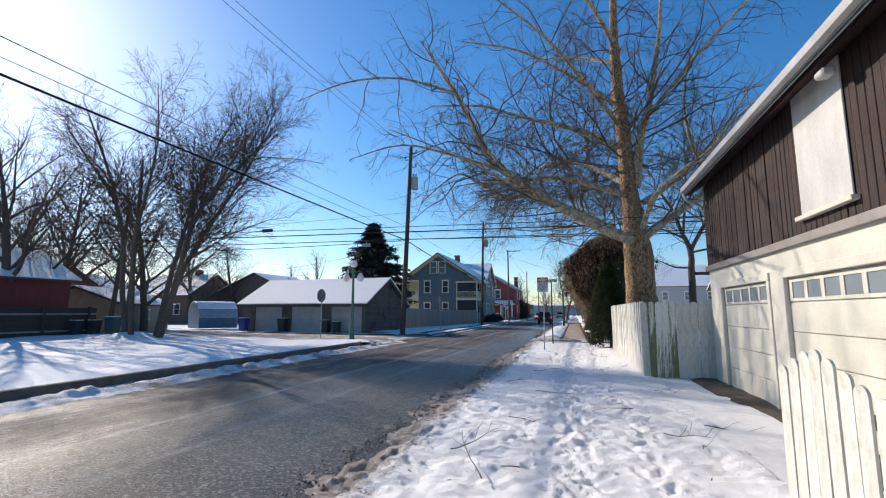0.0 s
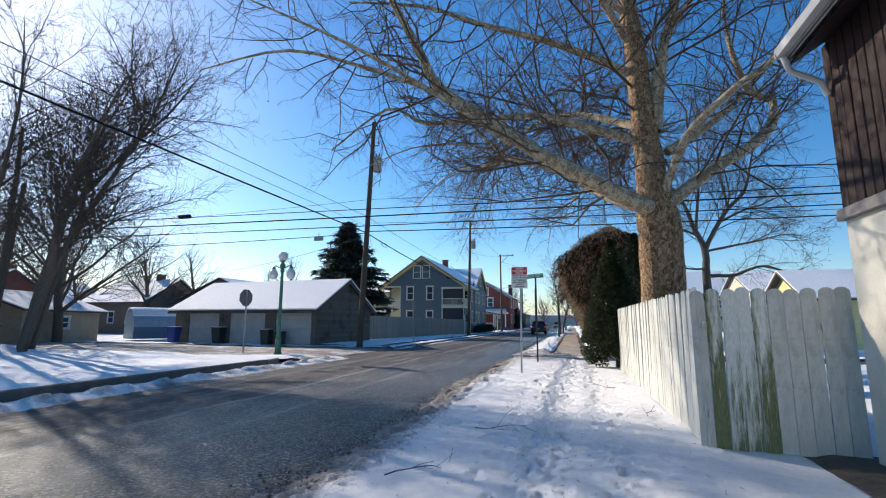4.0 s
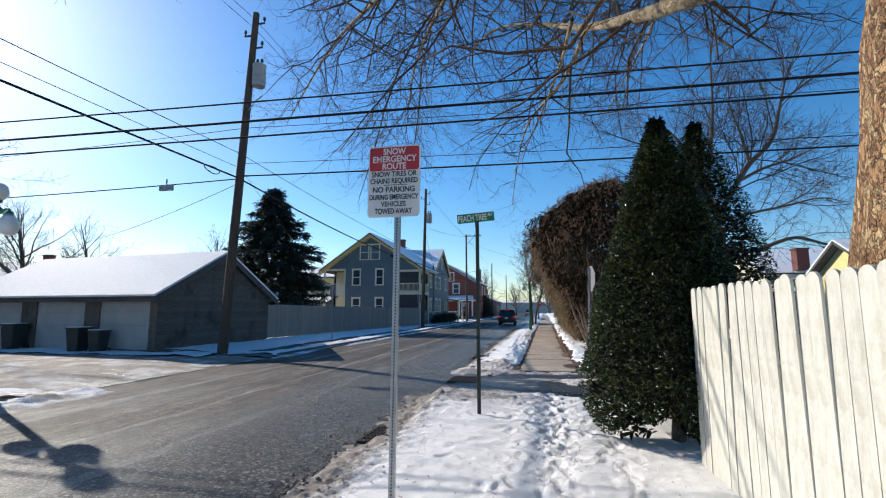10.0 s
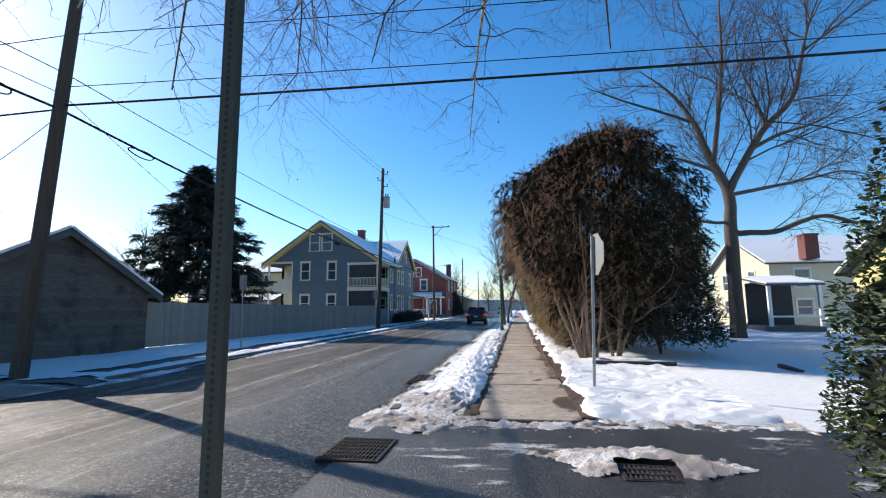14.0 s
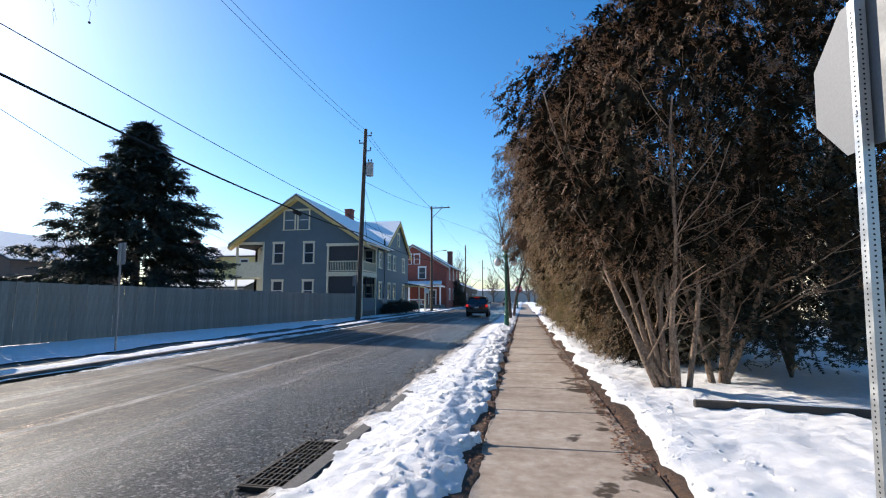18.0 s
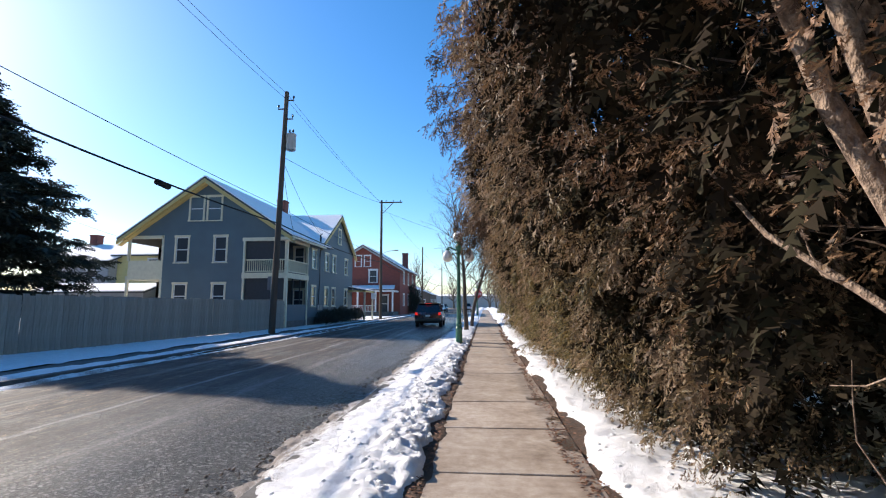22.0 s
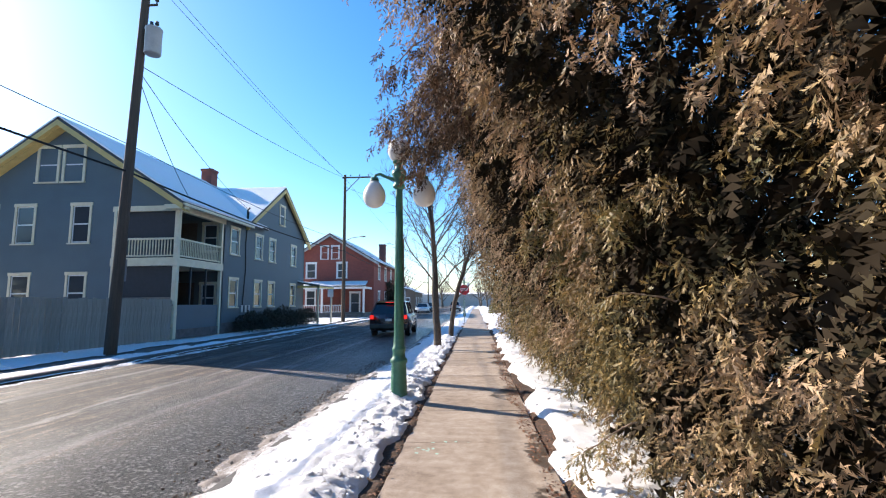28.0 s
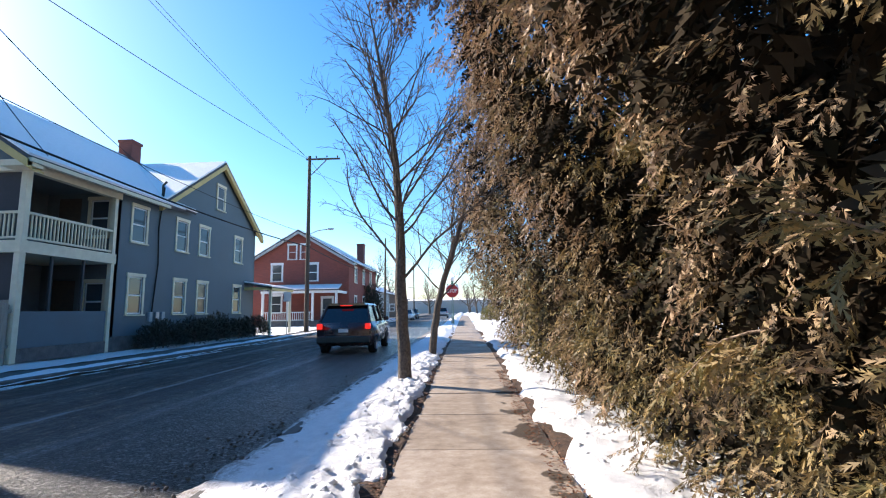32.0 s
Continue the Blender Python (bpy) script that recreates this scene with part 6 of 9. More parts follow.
def holly():
    rng = np.random.default_rng(51)
    t = thing("holly_tree", (2.75, 23.2, 0), "dark glossy cone-shaped holly beside the white fence", "evergreen shrub")
    for foot, tip, r in (((-0.3, -0.5, -0.05), (-0.34, -0.4, 3.6), 0.09), ((0.15, -0.2, -0.05), (0.5, 0.9, 3.8), 0.085), ((-0.2, -0.2, -0.05), (-0.7, -0.1, 2.2), 0.05), ((0.1, -0.6, -0.05), (0.4, -0.6, 1.9), 0.05), ((0.4, 0.1, -0.05), (0.9, 0.7, 2.2), 0.05)):
        p = np.linspace(foot, tip, 7) + rng.normal(0, 0.03, (7, 3)) * np.array([1, 1, 0])
        part("stem", tube_mesh("stem", [(p, np.linspace(r, r * 0.3, 7), 10)]), BARK, t)
    pts, heads, inner, inner_heads = [], [], [], []
    for cx, cy, top, rad, low, n, bow in ((-0.34, -0.44, 4.13, 1.24, 0.3, 64000, 0.757), (0.57, 0.99, 4.59, 1.40, 0.45, 30000, 0.729)):
        for shell_n, inset, out, out_heads in ((n, 0.16, pts, heads), (n // 4, 0.5, inner, inner_heads)):
            z = low + (top - low) * rng.uniform(0, 1, shell_n) ** 1.2
            h = (z - low) / (top - low)
            a = rng.uniform(0, 2 * math.pi, shell_n)
            r = rad * np.clip(1.0 - h, 0.0, 1) ** bow * np.clip(0.66 + 2.6 * h, 0, 1) * 1.03
            r = r * (1 + 0.08 * value_noise(a * 1.2, z, 0.55, 52)) + 0.05 * value_noise(a * 3, z, 0.22, 53)
            r = np.maximum(r - (0.16 if out is inner else 0.0) - inset * rng.uniform(0, 1, shell_n) ** 1.6, 0.02)
            hang = np.where(h < 0.12, 0.25 * value_noise(a * 2, 0 * a, 0.6, 54), 0)
            out.append(np.stack([cx + r * np.cos(a), cy + r * np.sin(a), z + hang], -1))
            out_heads.append(np.stack([np.cos(a) + rng.normal(0, 0.7, shell_n), np.sin(a) + rng.normal(0, 0.7, shell_n), rng.normal(0.1, 0.6, shell_n)], -1))
    pts, heads, inner, inner_heads = np.concatenate(pts), np.concatenate(heads), np.concatenate(inner), np.concatenate(inner_heads)
    v, f = scatter(pts, heads, rng.uniform(0.028, 0.047, len(pts)), HOLLY_LEAVES, rng, 2.0)
    part("crown", raw_mesh("crown", v, f), HOLLY_LEAF, t)
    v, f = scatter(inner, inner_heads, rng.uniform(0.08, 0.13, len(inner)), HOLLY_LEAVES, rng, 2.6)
    part("inner_leaves", raw_mesh("inner_leaves", v, f), HOLLY_INNER, t, "inner leaves coloured near black for the shade in the crown")
    twigs = []
    for k in range(60):
        a, z = rng.uniform(0, 6.28), rng.uniform(0.5, 3.2)
        twigs.append(wander(rng, (0, 0.1, z * 0.8), (math.cos(a), math.sin(a), 0.5), rng.uniform(0.5, 1.1), 0.014, 0.004, 4, 0.12, 0.02) + (4,))
    part("branchwork", tube_mesh("branchwork", twigs), BARK, t)
    patches = [p for p in pts[rng.choice(len(pts), 26, replace=False)] if p[2] > 1.2]
    bm = bmesh.new()
    for p in patches:
        made = bmesh.ops.create_icosphere(bm, subdivisions=1, radius=rng.uniform(0.02, 0.045))["verts"]
        bmesh.ops.transform(bm, matrix=Matrix.Translation(p) @ Matrix.Diagonal((1.4, 1.1, 0.45, 1)), verts=made)
    tagged(part("snow_patches", bm, SNOW_ROOF, t, "small lumps of snow caught in the leaves"), kind="stuff")


holly()


def spruce(at, height, radius, seed):
    rng = np.random.default_rng(seed)
    t = thing("spruce_tree", at, "tall dark spruce behind the grey board fence", "evergreen tree")
    part("trunk", tube_mesh("trunk", [(np.array([(0, 0, -0.1), (0.05, 0, height * 0.5), (0, 0.05, height)]), np.array([0.3, 0.18, 0.03]), 10)]), BARK, t)
    lines, pts, heads, sizes = [], [], [], []
    for k in range(230):
        h = (k / 230) ** 0.9
        z = 0.9 + h * (height - 1.1)
        a = k * 2.399 + rng.uniform(-0.3, 0.3)
        ln = radius * (1 - h) ** 0.85 * rng.uniform(0.5, 1.2) + 0.2
        p, r = wander(rng, (0, 0, z), (math.cos(a), math.sin(a), 0.12), ln, 0.035, 0.008, 6, 0.06, -0.035)
        lines.append((p, r, 4))
        m = int(16 + 26 * ln)
        at_l = rng.uniform(0.15, 1.0, m) ** 0.7 * 6
        i = np.minimum(at_l.astype(int), 5)
        q = p[i] + (p[i + 1] - p[i]) * (at_l - i)[:, None] + rng.normal(0, 0.10, (m, 3))
        pts.append(q)
        heads.append(np.stack([math.cos(a) + rng.normal(0, 0.75, m), math.sin(a) + rng.normal(0, 0.75, m), rng.normal(-0.35, 0.35, m)], -1))
        sizes.append(rng.uniform(0.35, 0.75, m))
    tagged(part("branchwork", tube_mesh("branchwork", lines), BARK, t), kind="stuff")
    v, f = scatter(np.concatenate(pts), np.concatenate(heads), np.concatenate(sizes), FRONDS, rng, 1.5)
    part("crown", raw_mesh("crown", v, f), SPRUCE_LEAF, t)


spruce((-23.7, 54.5, 0.0), 13.1, 6.5, 61)


def shrub(at, size, leaf, seed, label, count, leaf_size=0.09, group="", low=0.0):
    rng = np.random.default_rng(seed)
    t = thing("shrub", at, label, "shrub", group)
    d = rng.normal(0, 1, (count, 3))
    d /= np.linalg.norm(d, axis=1)[:, None]
    d[:, 2] = np.abs(d[:, 2])
    r = 1 - 0.5 * rng.uniform(0, 1, count) ** 2 + 0.16 * value_noise(d[:, 0] * 2 + d[:, 2], d[:, 1] * 2, 0.5, seed)
    p = d * r[:, None] * np.array(size) * np.array([1, 1, 1.0]) + np.array([0, 0, 0.03])
    kept = p[:, 2] > low + 0.3 * rng.uniform(0, 1, count)
    p, d, count = p[kept], d[kept], int(kept.sum())
    v, f = scatter(p, d + rng.normal(0, 0.6, (count, 3)), rng.uniform(0.7, 1.4, count) * leaf_size, FRONDS, rng, 2.5)
    part("crown", raw_mesh("crown", v, f), leaf, t)
    lines = [wander(rng, (0, 0, -0.02), (rng.normal(0, 0.3) * size[0], rng.normal(0, 0.3) * size[1], size[2]), size[2] * 0.75, 0.025, 0.006, 4, 0.1, 0) + (4,) for _ in range(9)]
    tagged(part("branchwork", tube_mesh("branchwork", lines), BARK, t), kind="stuff")
    return t


for k in range(5):
    shrub((-11.45 + 0.1 * (k % 2), 70.3 + 2.05 * k, 0.02), (0.8, 1.25, 0.95 + 0.12 * (k % 3)), BUSH_LEAF, 70 + k, "dark clipped shrub against the blue house wall", 2600, 0.13, "foundation shrubs")
shrub((-10.8, 107, 0), (1.8, 2.4, 4.4), BUSH_LEAF, 76, "tall dark evergreen shrub beside the brick house", 4200, 0.3)
shrub((-11.6, 111.5, 0), (1.8, 2.2, 3.6), BUSH_LEAF, 78, "tall dark evergreen shrub beside the brick house", 3600, 0.3)
shrub((3.2, 96, 0), (0.9, 0.9, 1.5), GOLD_LEAF, 77, "golden-yellow conical shrub near the corner", 2200, 0.16)
shrub((5.3, 38.3, 0), (1.9, 2.0, 4.4), BUSH_LEAF, 80, "dark broad-leaved evergreen behind the first arborvitae", 12000, 0.18, low=0.3)
shrub((5.2, 41.6, 0), (1.6, 2.2, 4.0), BUSH_LEAF, 81, "dark broad-leaved evergreen behind the arborvitae row", 7000, 0.2, low=0.3)
shrub((4.15, 4.45, 0), (0.55, 0.6, 1.75), HOLLY_LEAF, 79, "dark-leaved evergreen bush behind the low picket fence", 5200, 0.075)

# ---- right side: garage, fences ----
def picket_mesh(w, h, t, lean=0.0):
    """A board with a rounded top, standing on z = 0, its face across local x."""
    n = 7
    outline = [(-w / 2, 0), (w / 2, 0)] + [(w / 2 * math.cos(math.pi * k / n), h - w * 0.42 + w * 0.42 * math.sin(math.pi * k / n)) for k in range(n + 1)]
    return as_mesh("picket", prism(outline, "y", -t / 2, t / 2))


def fence_run(name, start, end, pitch, width, height, mat, label, tops=None, seed=1, green=(), rails=(0.35, 1.35), post_gap=2.4, base=0.02):
    rng = np.random.default_rng(seed)
    a, b = Vector(start), Vector(end)
    along, length = (b - a).normalized(), (b - a).length
    turn = math.degrees(math.atan2(along.y, along.x))
    t = thing(name, pose(a.x, a.y, 0, 0, 0, turn), label, "fence")
    shared = [picket_mesh(width * s, height * h, 0.019) for s, h in ((1.0, 1.0), (0.97, 1.006), (1.0, 0.993), (0.95, 1.0))]
    count = int(length / pitch)
    for k in range(count + 1):
        me = shared[int(rng.integers(0, 4))] if not tops else picket_mesh(width, tops[k % len(tops)], 0.019)
        ob = part("picket", me.copy() if k in green else me, ALGAE_WOOD if k in green else mat, t, at=pose(k * pitch, rng.normal(0, 0.004), base - rng.uniform(0, 0.012), rng.normal(0, 0.4), rng.normal(0, 0.2), rng.normal(0, 0.7)))
    if count > 30:
        ob = t.children[int(count * 0.40)]
        ob.matrix_basis = pose(int(count * 0.40) * pitch + 0.005, 0.01, base - 0.02, -1.0, -1.6, 9)
    for z in rails:
        part("rail", boxes((-0.05, length + 0.05, 0.016, 0.055, z, z + 0.085), bevel=0.004), mat, t)
    for k in range(int(length / post_gap) + 1):
        part("post", boxes((k * post_gap, k * post_gap + 0.09, 0.056, 0.145, -0.1, (max(tops) if tops else height) - 0.12), bevel=0.006), mat, t)
    return t


fence_run("picket_fence", (2.43, 21.66, 0), (2.52, 12.62, 0), 0.15, 0.1465, 1.82, WHITE_WOOD, "tall white wooden fence of round-topped boards in snow", seed=3)
fence_run("picket_fence", (2.52, 12.62, 0), (3.93, 12.52, 0), 0.157, 0.152, 1.8, WHITE_WOOD, "white board fence return stained with green algae", seed=4, post_gap=1.3, green=(1, 2, 3, 4))
fence_run("picket_fence", (2.57, 4.9, 0), (2.57, 0.2, 0), 0.19, 0.165, 1.1, WHITE_WOOD, "low white picket fence with scalloped round tops", tops=[1.10, 1.17, 1.24, 1.27, 1.22, 1.15, 1.09, 1.05, 1.05, 1.06, 1.08, 1.12, 1.18, 1.25, 1.27, 1.2], seed=5, rails=(0.25, 0.85))

GW = 3.95
garage = thing("garage", (GW, 12.3, 0), "two-door garage, cream below and dark brown boards above", "garage")


def gpart(name, rows, mat, label="", bevel=0.006, parent=garage):
    """Boxes given by depth from the wall face (inward +), y in the world, and z."""
    return part(name, boxes(*[(x0, x1, y0 - 12.3, y1 - 12.3, z0, z1) for x0, x1, y0, y1, z0, z1 in rows], bevel=bevel), mat, parent, label)


for row in ((0, 0.25, 11.45, 12.3, -0.1, 2.5), (0, 0.25, 8.35, 9.0, -0.1, 2.5), (0, 0.25, -4, 5.9, -0.1, 2.5), (0, 0.25, 9.0, 11.45, 2.08, 2.5), (0, 0.25, 5.9, 8.35, 2.08, 2.5)):
    gpart("wall", [row], GARAGE_WHITE, bevel=0)
gpart("end_wall", [(0.25, 6.5, 12.08, 12.3, -0.1, 4.5)], BROWN_BOARD, bevel=0)
gpart("back_wall", [(6.5, 6.75, -4, 12.3, -0.1, 4.5)], BROWN_BOARD, bevel=0)
gpart("upper_wall", [(0.02, 0.22, -4, 12.29, 2.62, 4.62)], BROWN_BOARD, bevel=0)
gpart("ledge", [(-0.07, 0.2, -4, 12.34, 2.5, 2.62)], surface("grey_brown_ledge_paint", (0.20, 0.17, 0.15), (0.32, 0.28, 0.25), 4, 0.7), "faded grey-brown ledge")
plank_shared = [as_mesh("plank", boxes((-0.022, 0.018, -w / 2, w / 2, 0, 1.88), bevel=0.006)) for w in (0.128, 0.122, 0.132)]
pr = np.random.default_rng(8)
for k in range(113):
    y = 12.22 - k * 0.142
    if y < -3.8:
        break
    part("plank", plank_shared[int(pr.integers(0, 3))], BROWN_BOARD, garage, at=(pr.normal(0, 0.004), y - 12.3, 2.625))
for k, (y0, y1) in enumerate(((9.0, 11.45), (5.9, 8.35))):
    door = gpart("door", [(0.07, 0.12, y0 - 0.02, y1 + 0.02, 0.0, 2.09)], GARAGE_WHITE, "cream sectional garage door with a row of small panes", 0)
    for j in range(4):
        gpart("panel", [(0.045, 0.072, y0 + 0.003, y1 - 0.003, 0.02 + j * 0.42, 0.43 + j * 0.42)], GARAGE_WHITE, parent=garage)
    gpart("top_panel", [(0.04, 0.072, y0 + 0.03, y1 - 0.03, 1.72, 1.765), (0.04, 0.072, y0 + 0.03, y1 - 0.03, 2.0, 2.05)] + [(0.04, 0.072, y0 + 0.03 + j * (y1 - y0 - 0.15) / 5, y0 + 0.12 + j * (y1 - y0 - 0.15) / 5, 1.765, 2.0) for j in range(6)], GARAGE_WHITE, bevel=0.003)
    for j in range(5):
        w = (y1 - y0 - 0.15) / 5
        gpart("pane", [(0.055, 0.068, y0 + 0.12 + j * w, y0 + 0.03 + (j + 1) * w, 1.765, 2.0)], PANE_GREY, bevel=0)
    gpart("door_trim", [(-0.025, 0.043, y0 - 0.10, y0 + 0.005, -0.02, 2.075), (-0.025, 0.043, y1 - 0.005, y1 + 0.10, -0.02, 2.075), (-0.03, 0.043, y0 - 0.10, y1 + 0.10, 2.075, 2.2)], GARAGE_WHITE)
gpart("hatch", [(-0.045, -0.024, 6.28, 7.5, 2.86, 4.6)], PALE_PLY, "pale weathered plywood hatch", 0.004)
gpart("hatch_sill", [(-0.11, -0.02, 6.2, 7.56, 2.79, 2.85)], GARAGE_WHITE)
part("roof", prism([(-0.42, 4.44), (3.3, 7.3), (7.1, 4.44), (7.1, 4.34), (3.3, 7.16), (-0.42, 4.33)], "y", -16.5, -0.05), SLATE_ROOF, garage, "dark shingled roof")
part("soffit", prism([(-0.36, 4.36), (0.05, 4.62), (0.05, 4.58), (-0.36, 4.32)], "y", -16.4, -0.06), BROWN_BOARD, garage)
part("gutter", prism([(-0.53, 4.49), (-0.515, 4.40), (-0.44, 4.39), (-0.425, 4.49), (-0.44, 4.49), (-0.452, 4.41), (-0.505, 4.42), (-0.518, 4.49)], "y", -16.5, -0.12), WHITE_METAL, garage, "white metal gutter", smooth=False)
part("fascia", prism([(-0.425, 4.50), (-0.40, 4.50), (-0.40, 4.38), (-0.425, 4.38)], "y", -16.5, -0.05), WHITE_METAL, garage)
part("gutter_end", boxes((-0.525, -0.43, -0.13, -0.10, 4.385, 4.49)), WHITE_METAL, garage)
part("downspout", tube_mesh("downspout", [(np.array([(-0.48, -0.2, 4.36), (-0.42, -0.16, 4.2), (-0.12, -0.12, 4.05), (-0.06, -0.1, 3.9)]), np.full(4, 0.035), 8)]), WHITE_METAL, garage)
part("floodlight", boxes((-0.34, -0.2, -6.3, -6.12, 4.18, 4.27), bevel=0.02), WHITE_METAL, garage, "small white floodlight under the eave")
setting("ground_garage_apron", height_sheet("apron", 3.42, 4.3, 5.0, 12.7, 0.12, 0.2, lambda x, y: 0.045 + 0.015 * value_noise(x, y, 0.4, 71) - 0.05 * step(3.62, 3.45, x + 0.1 * value_noise(x, y, 0.6, 72))), surface("wet_earth_and_leaves", (0.035, 0.026, 0.018), (0.13, 0.10, 0.07), 8, 0.9, 0, 0.6, 30), "strip of wet earth along the garage wall", "ground", True)

# ---- houses ----
def wall_rows(u0, u1, z0, z1, openings):
    """Splits a wall into the solid pieces round its openings."""
    us = sorted({u0, u1, *[o[0] for o in openings], *[o[1] for o in openings]})
    rows = []
    for a, b in zip(us, us[1:]):
        cut = sorted((o[2], o[3]) for o in openings if o[0] <= a + 1e-6 and o[1] >= b - 1e-6)
        z = z0
        for c0, c1 in cut:
            if c0 > z:
                rows.append((a, b, z, c0))
            z = c1
        if z1 > z:
            rows.append((a, b, z, z1))
    return rows


def wall(parent, face, c, thick, u0, u1, z0, z1, openings, mat, name="wall"):
    """A wall whose outer face lies at c; face: '-y', '+y', '-x' or '+x'. Places are in the parent's frame."""
    rows = []
    for a, b, p, q in wall_rows(u0, u1, z0, z1, openings):
        if face[1] == "y":
            rows.append((a, b, c, c + thick, p, q) if face[0] == "-" else (a, b, c - thick, c, p, q))
        else:
            rows.append((c, c + thick, a, b, p, q) if face[0] == "-" else (c - thick, c, a, b, p, q))
    return part(name, boxes(*rows), mat, parent)


FACE_TURN = {"-y": 0, "+y": 180, "+x": 90, "-x": -90}


def window(parent, face, c, u0, u1, z0, z1, trim, label="", panes=2, border=0.11, glass=None):
    """A sash window set in a wall: casing, sill, rails and panes."""
    w, h = u1 - u0, z1 - z0
    mid = (u0 + u1) / 2
    at = (mid, c) if face[1] == "y" else (c, mid)
    m = pose(at[0], at[1], z0, 0, 0, FACE_TURN[face])
    b = border
    casing = part("window", boxes((-w / 2 - b, -w / 2, -0.035, 0.05, -0.02, h), (w / 2, w / 2 + b, -0.035, 0.05, -0.02, h), (-w / 2 - b - 0.03, w / 2 + b + 0.03, -0.05, 0.05, h, h + b * 1.25)), trim, parent, label, m)
    part("sill", boxes((-w / 2 - b - 0.03, w / 2 + b + 0.03, -0.09, 0.06, -0.08, -0.02)), trim, casing)
    part("sash", boxes((-w / 2, -w / 2 + 0.045, 0.02, 0.07, 0, h), (w / 2 - 0.045, w / 2, 0.02, 0.07, 0, h), (-w / 2 + 0.045, w / 2 - 0.045, 0.02, 0.07, 0, 0.05), (-w / 2 + 0.045, w / 2 - 0.045, 0.02, 0.07, h - 0.05, h), (-w / 2 + 0.045, w / 2 - 0.045, 0.01, 0.07, h / 2 - 0.03, h / 2 + 0.03)), SIGN_WHITE, casing)
    for k in range(panes):
        part("pane", boxes((-w / 2 + 0.045, w / 2 - 0.045, 0.04, 0.052, 0.05 + k * h / 2, h / 2 - 0.03 + k * (h / 2 - 0.02))), glass or PANE, casing)
    return casing


def slab(outline_top, thick):
    """A roof slab from four corners of its upper face."""
    bm = bmesh.new()
    top = [bm.verts.new(p) for p in outline_top]
    n = (Vector(outline_top[1]) - Vector(outline_top[0])).cross(Vector(outline_top[2]) - Vector(outline_top[0])).normalized()
    if n.z < 0:
        n = -n
    low = [bm.verts.new(Vector(p) - n * thick) for p in outline_top]
    bm.faces.new(top), bm.faces.new(low[::-1])
    for i in range(len(top)):
        j = (i + 1) % len(top)
        bm.faces.new((top[i], low[i], low[j], top[j]))
    bmesh.ops.recalc_face_normals(bm, faces=bm.faces[:])
    return bm


def snowy_slab(parent, corners, thick=0.12, snow=0.07, roof=None, inset=0.0):
    part("roof", slab(corners, thick), roof or SLATE_ROOF, parent, "dark shingles under the snow")
    n = (Vector(corners[1]) - Vector(corners[0])).cross(Vector(corners[2]) - Vector(corners[0])).normalized()
    n = -n if n.z < 0 else n
    part("roof_snow", slab([Vector(p) + n * (snow + 0.004) for p in corners], snow), SNOW_ROOF, parent, "thin layer of snow")


def post(parent, x, y, z0, z1, mat, w=0.16, name="post"):
    return part(name, boxes((x - w / 2, x + w / 2, y - w / 2, y + w / 2, z0, z1), bevel=0.008), mat, parent)


def railing(parent, p0, p1, z0, z1, mat, pitch=0.14):
    """A porch rail with its own balusters between two points."""
    a, b = Vector((*p0, 0)), Vector((*p1, 0))
    ln, turn = (b - a).length, math.degrees(math.atan2(b.y - a.y, b.x - a.x))
    m = pose(a.x, a.y, z0, 0, 0, turn)
    h = z1 - z0
    rail = part("railing", boxes((0, ln, -0.045, 0.045, h - 0.08, h), (0, ln, -0.03, 0.03, 0.06, 0.13), bevel=0.006), mat, parent, at=m)
    me = as_mesh("baluster", boxes((-0.02, 0.02, -0.02, 0.02, 0.13, h - 0.08)))
    for k in range(1, int(ln / pitch)):
        part("baluster", me, mat, rail, at=(k * pitch, 0, 0))


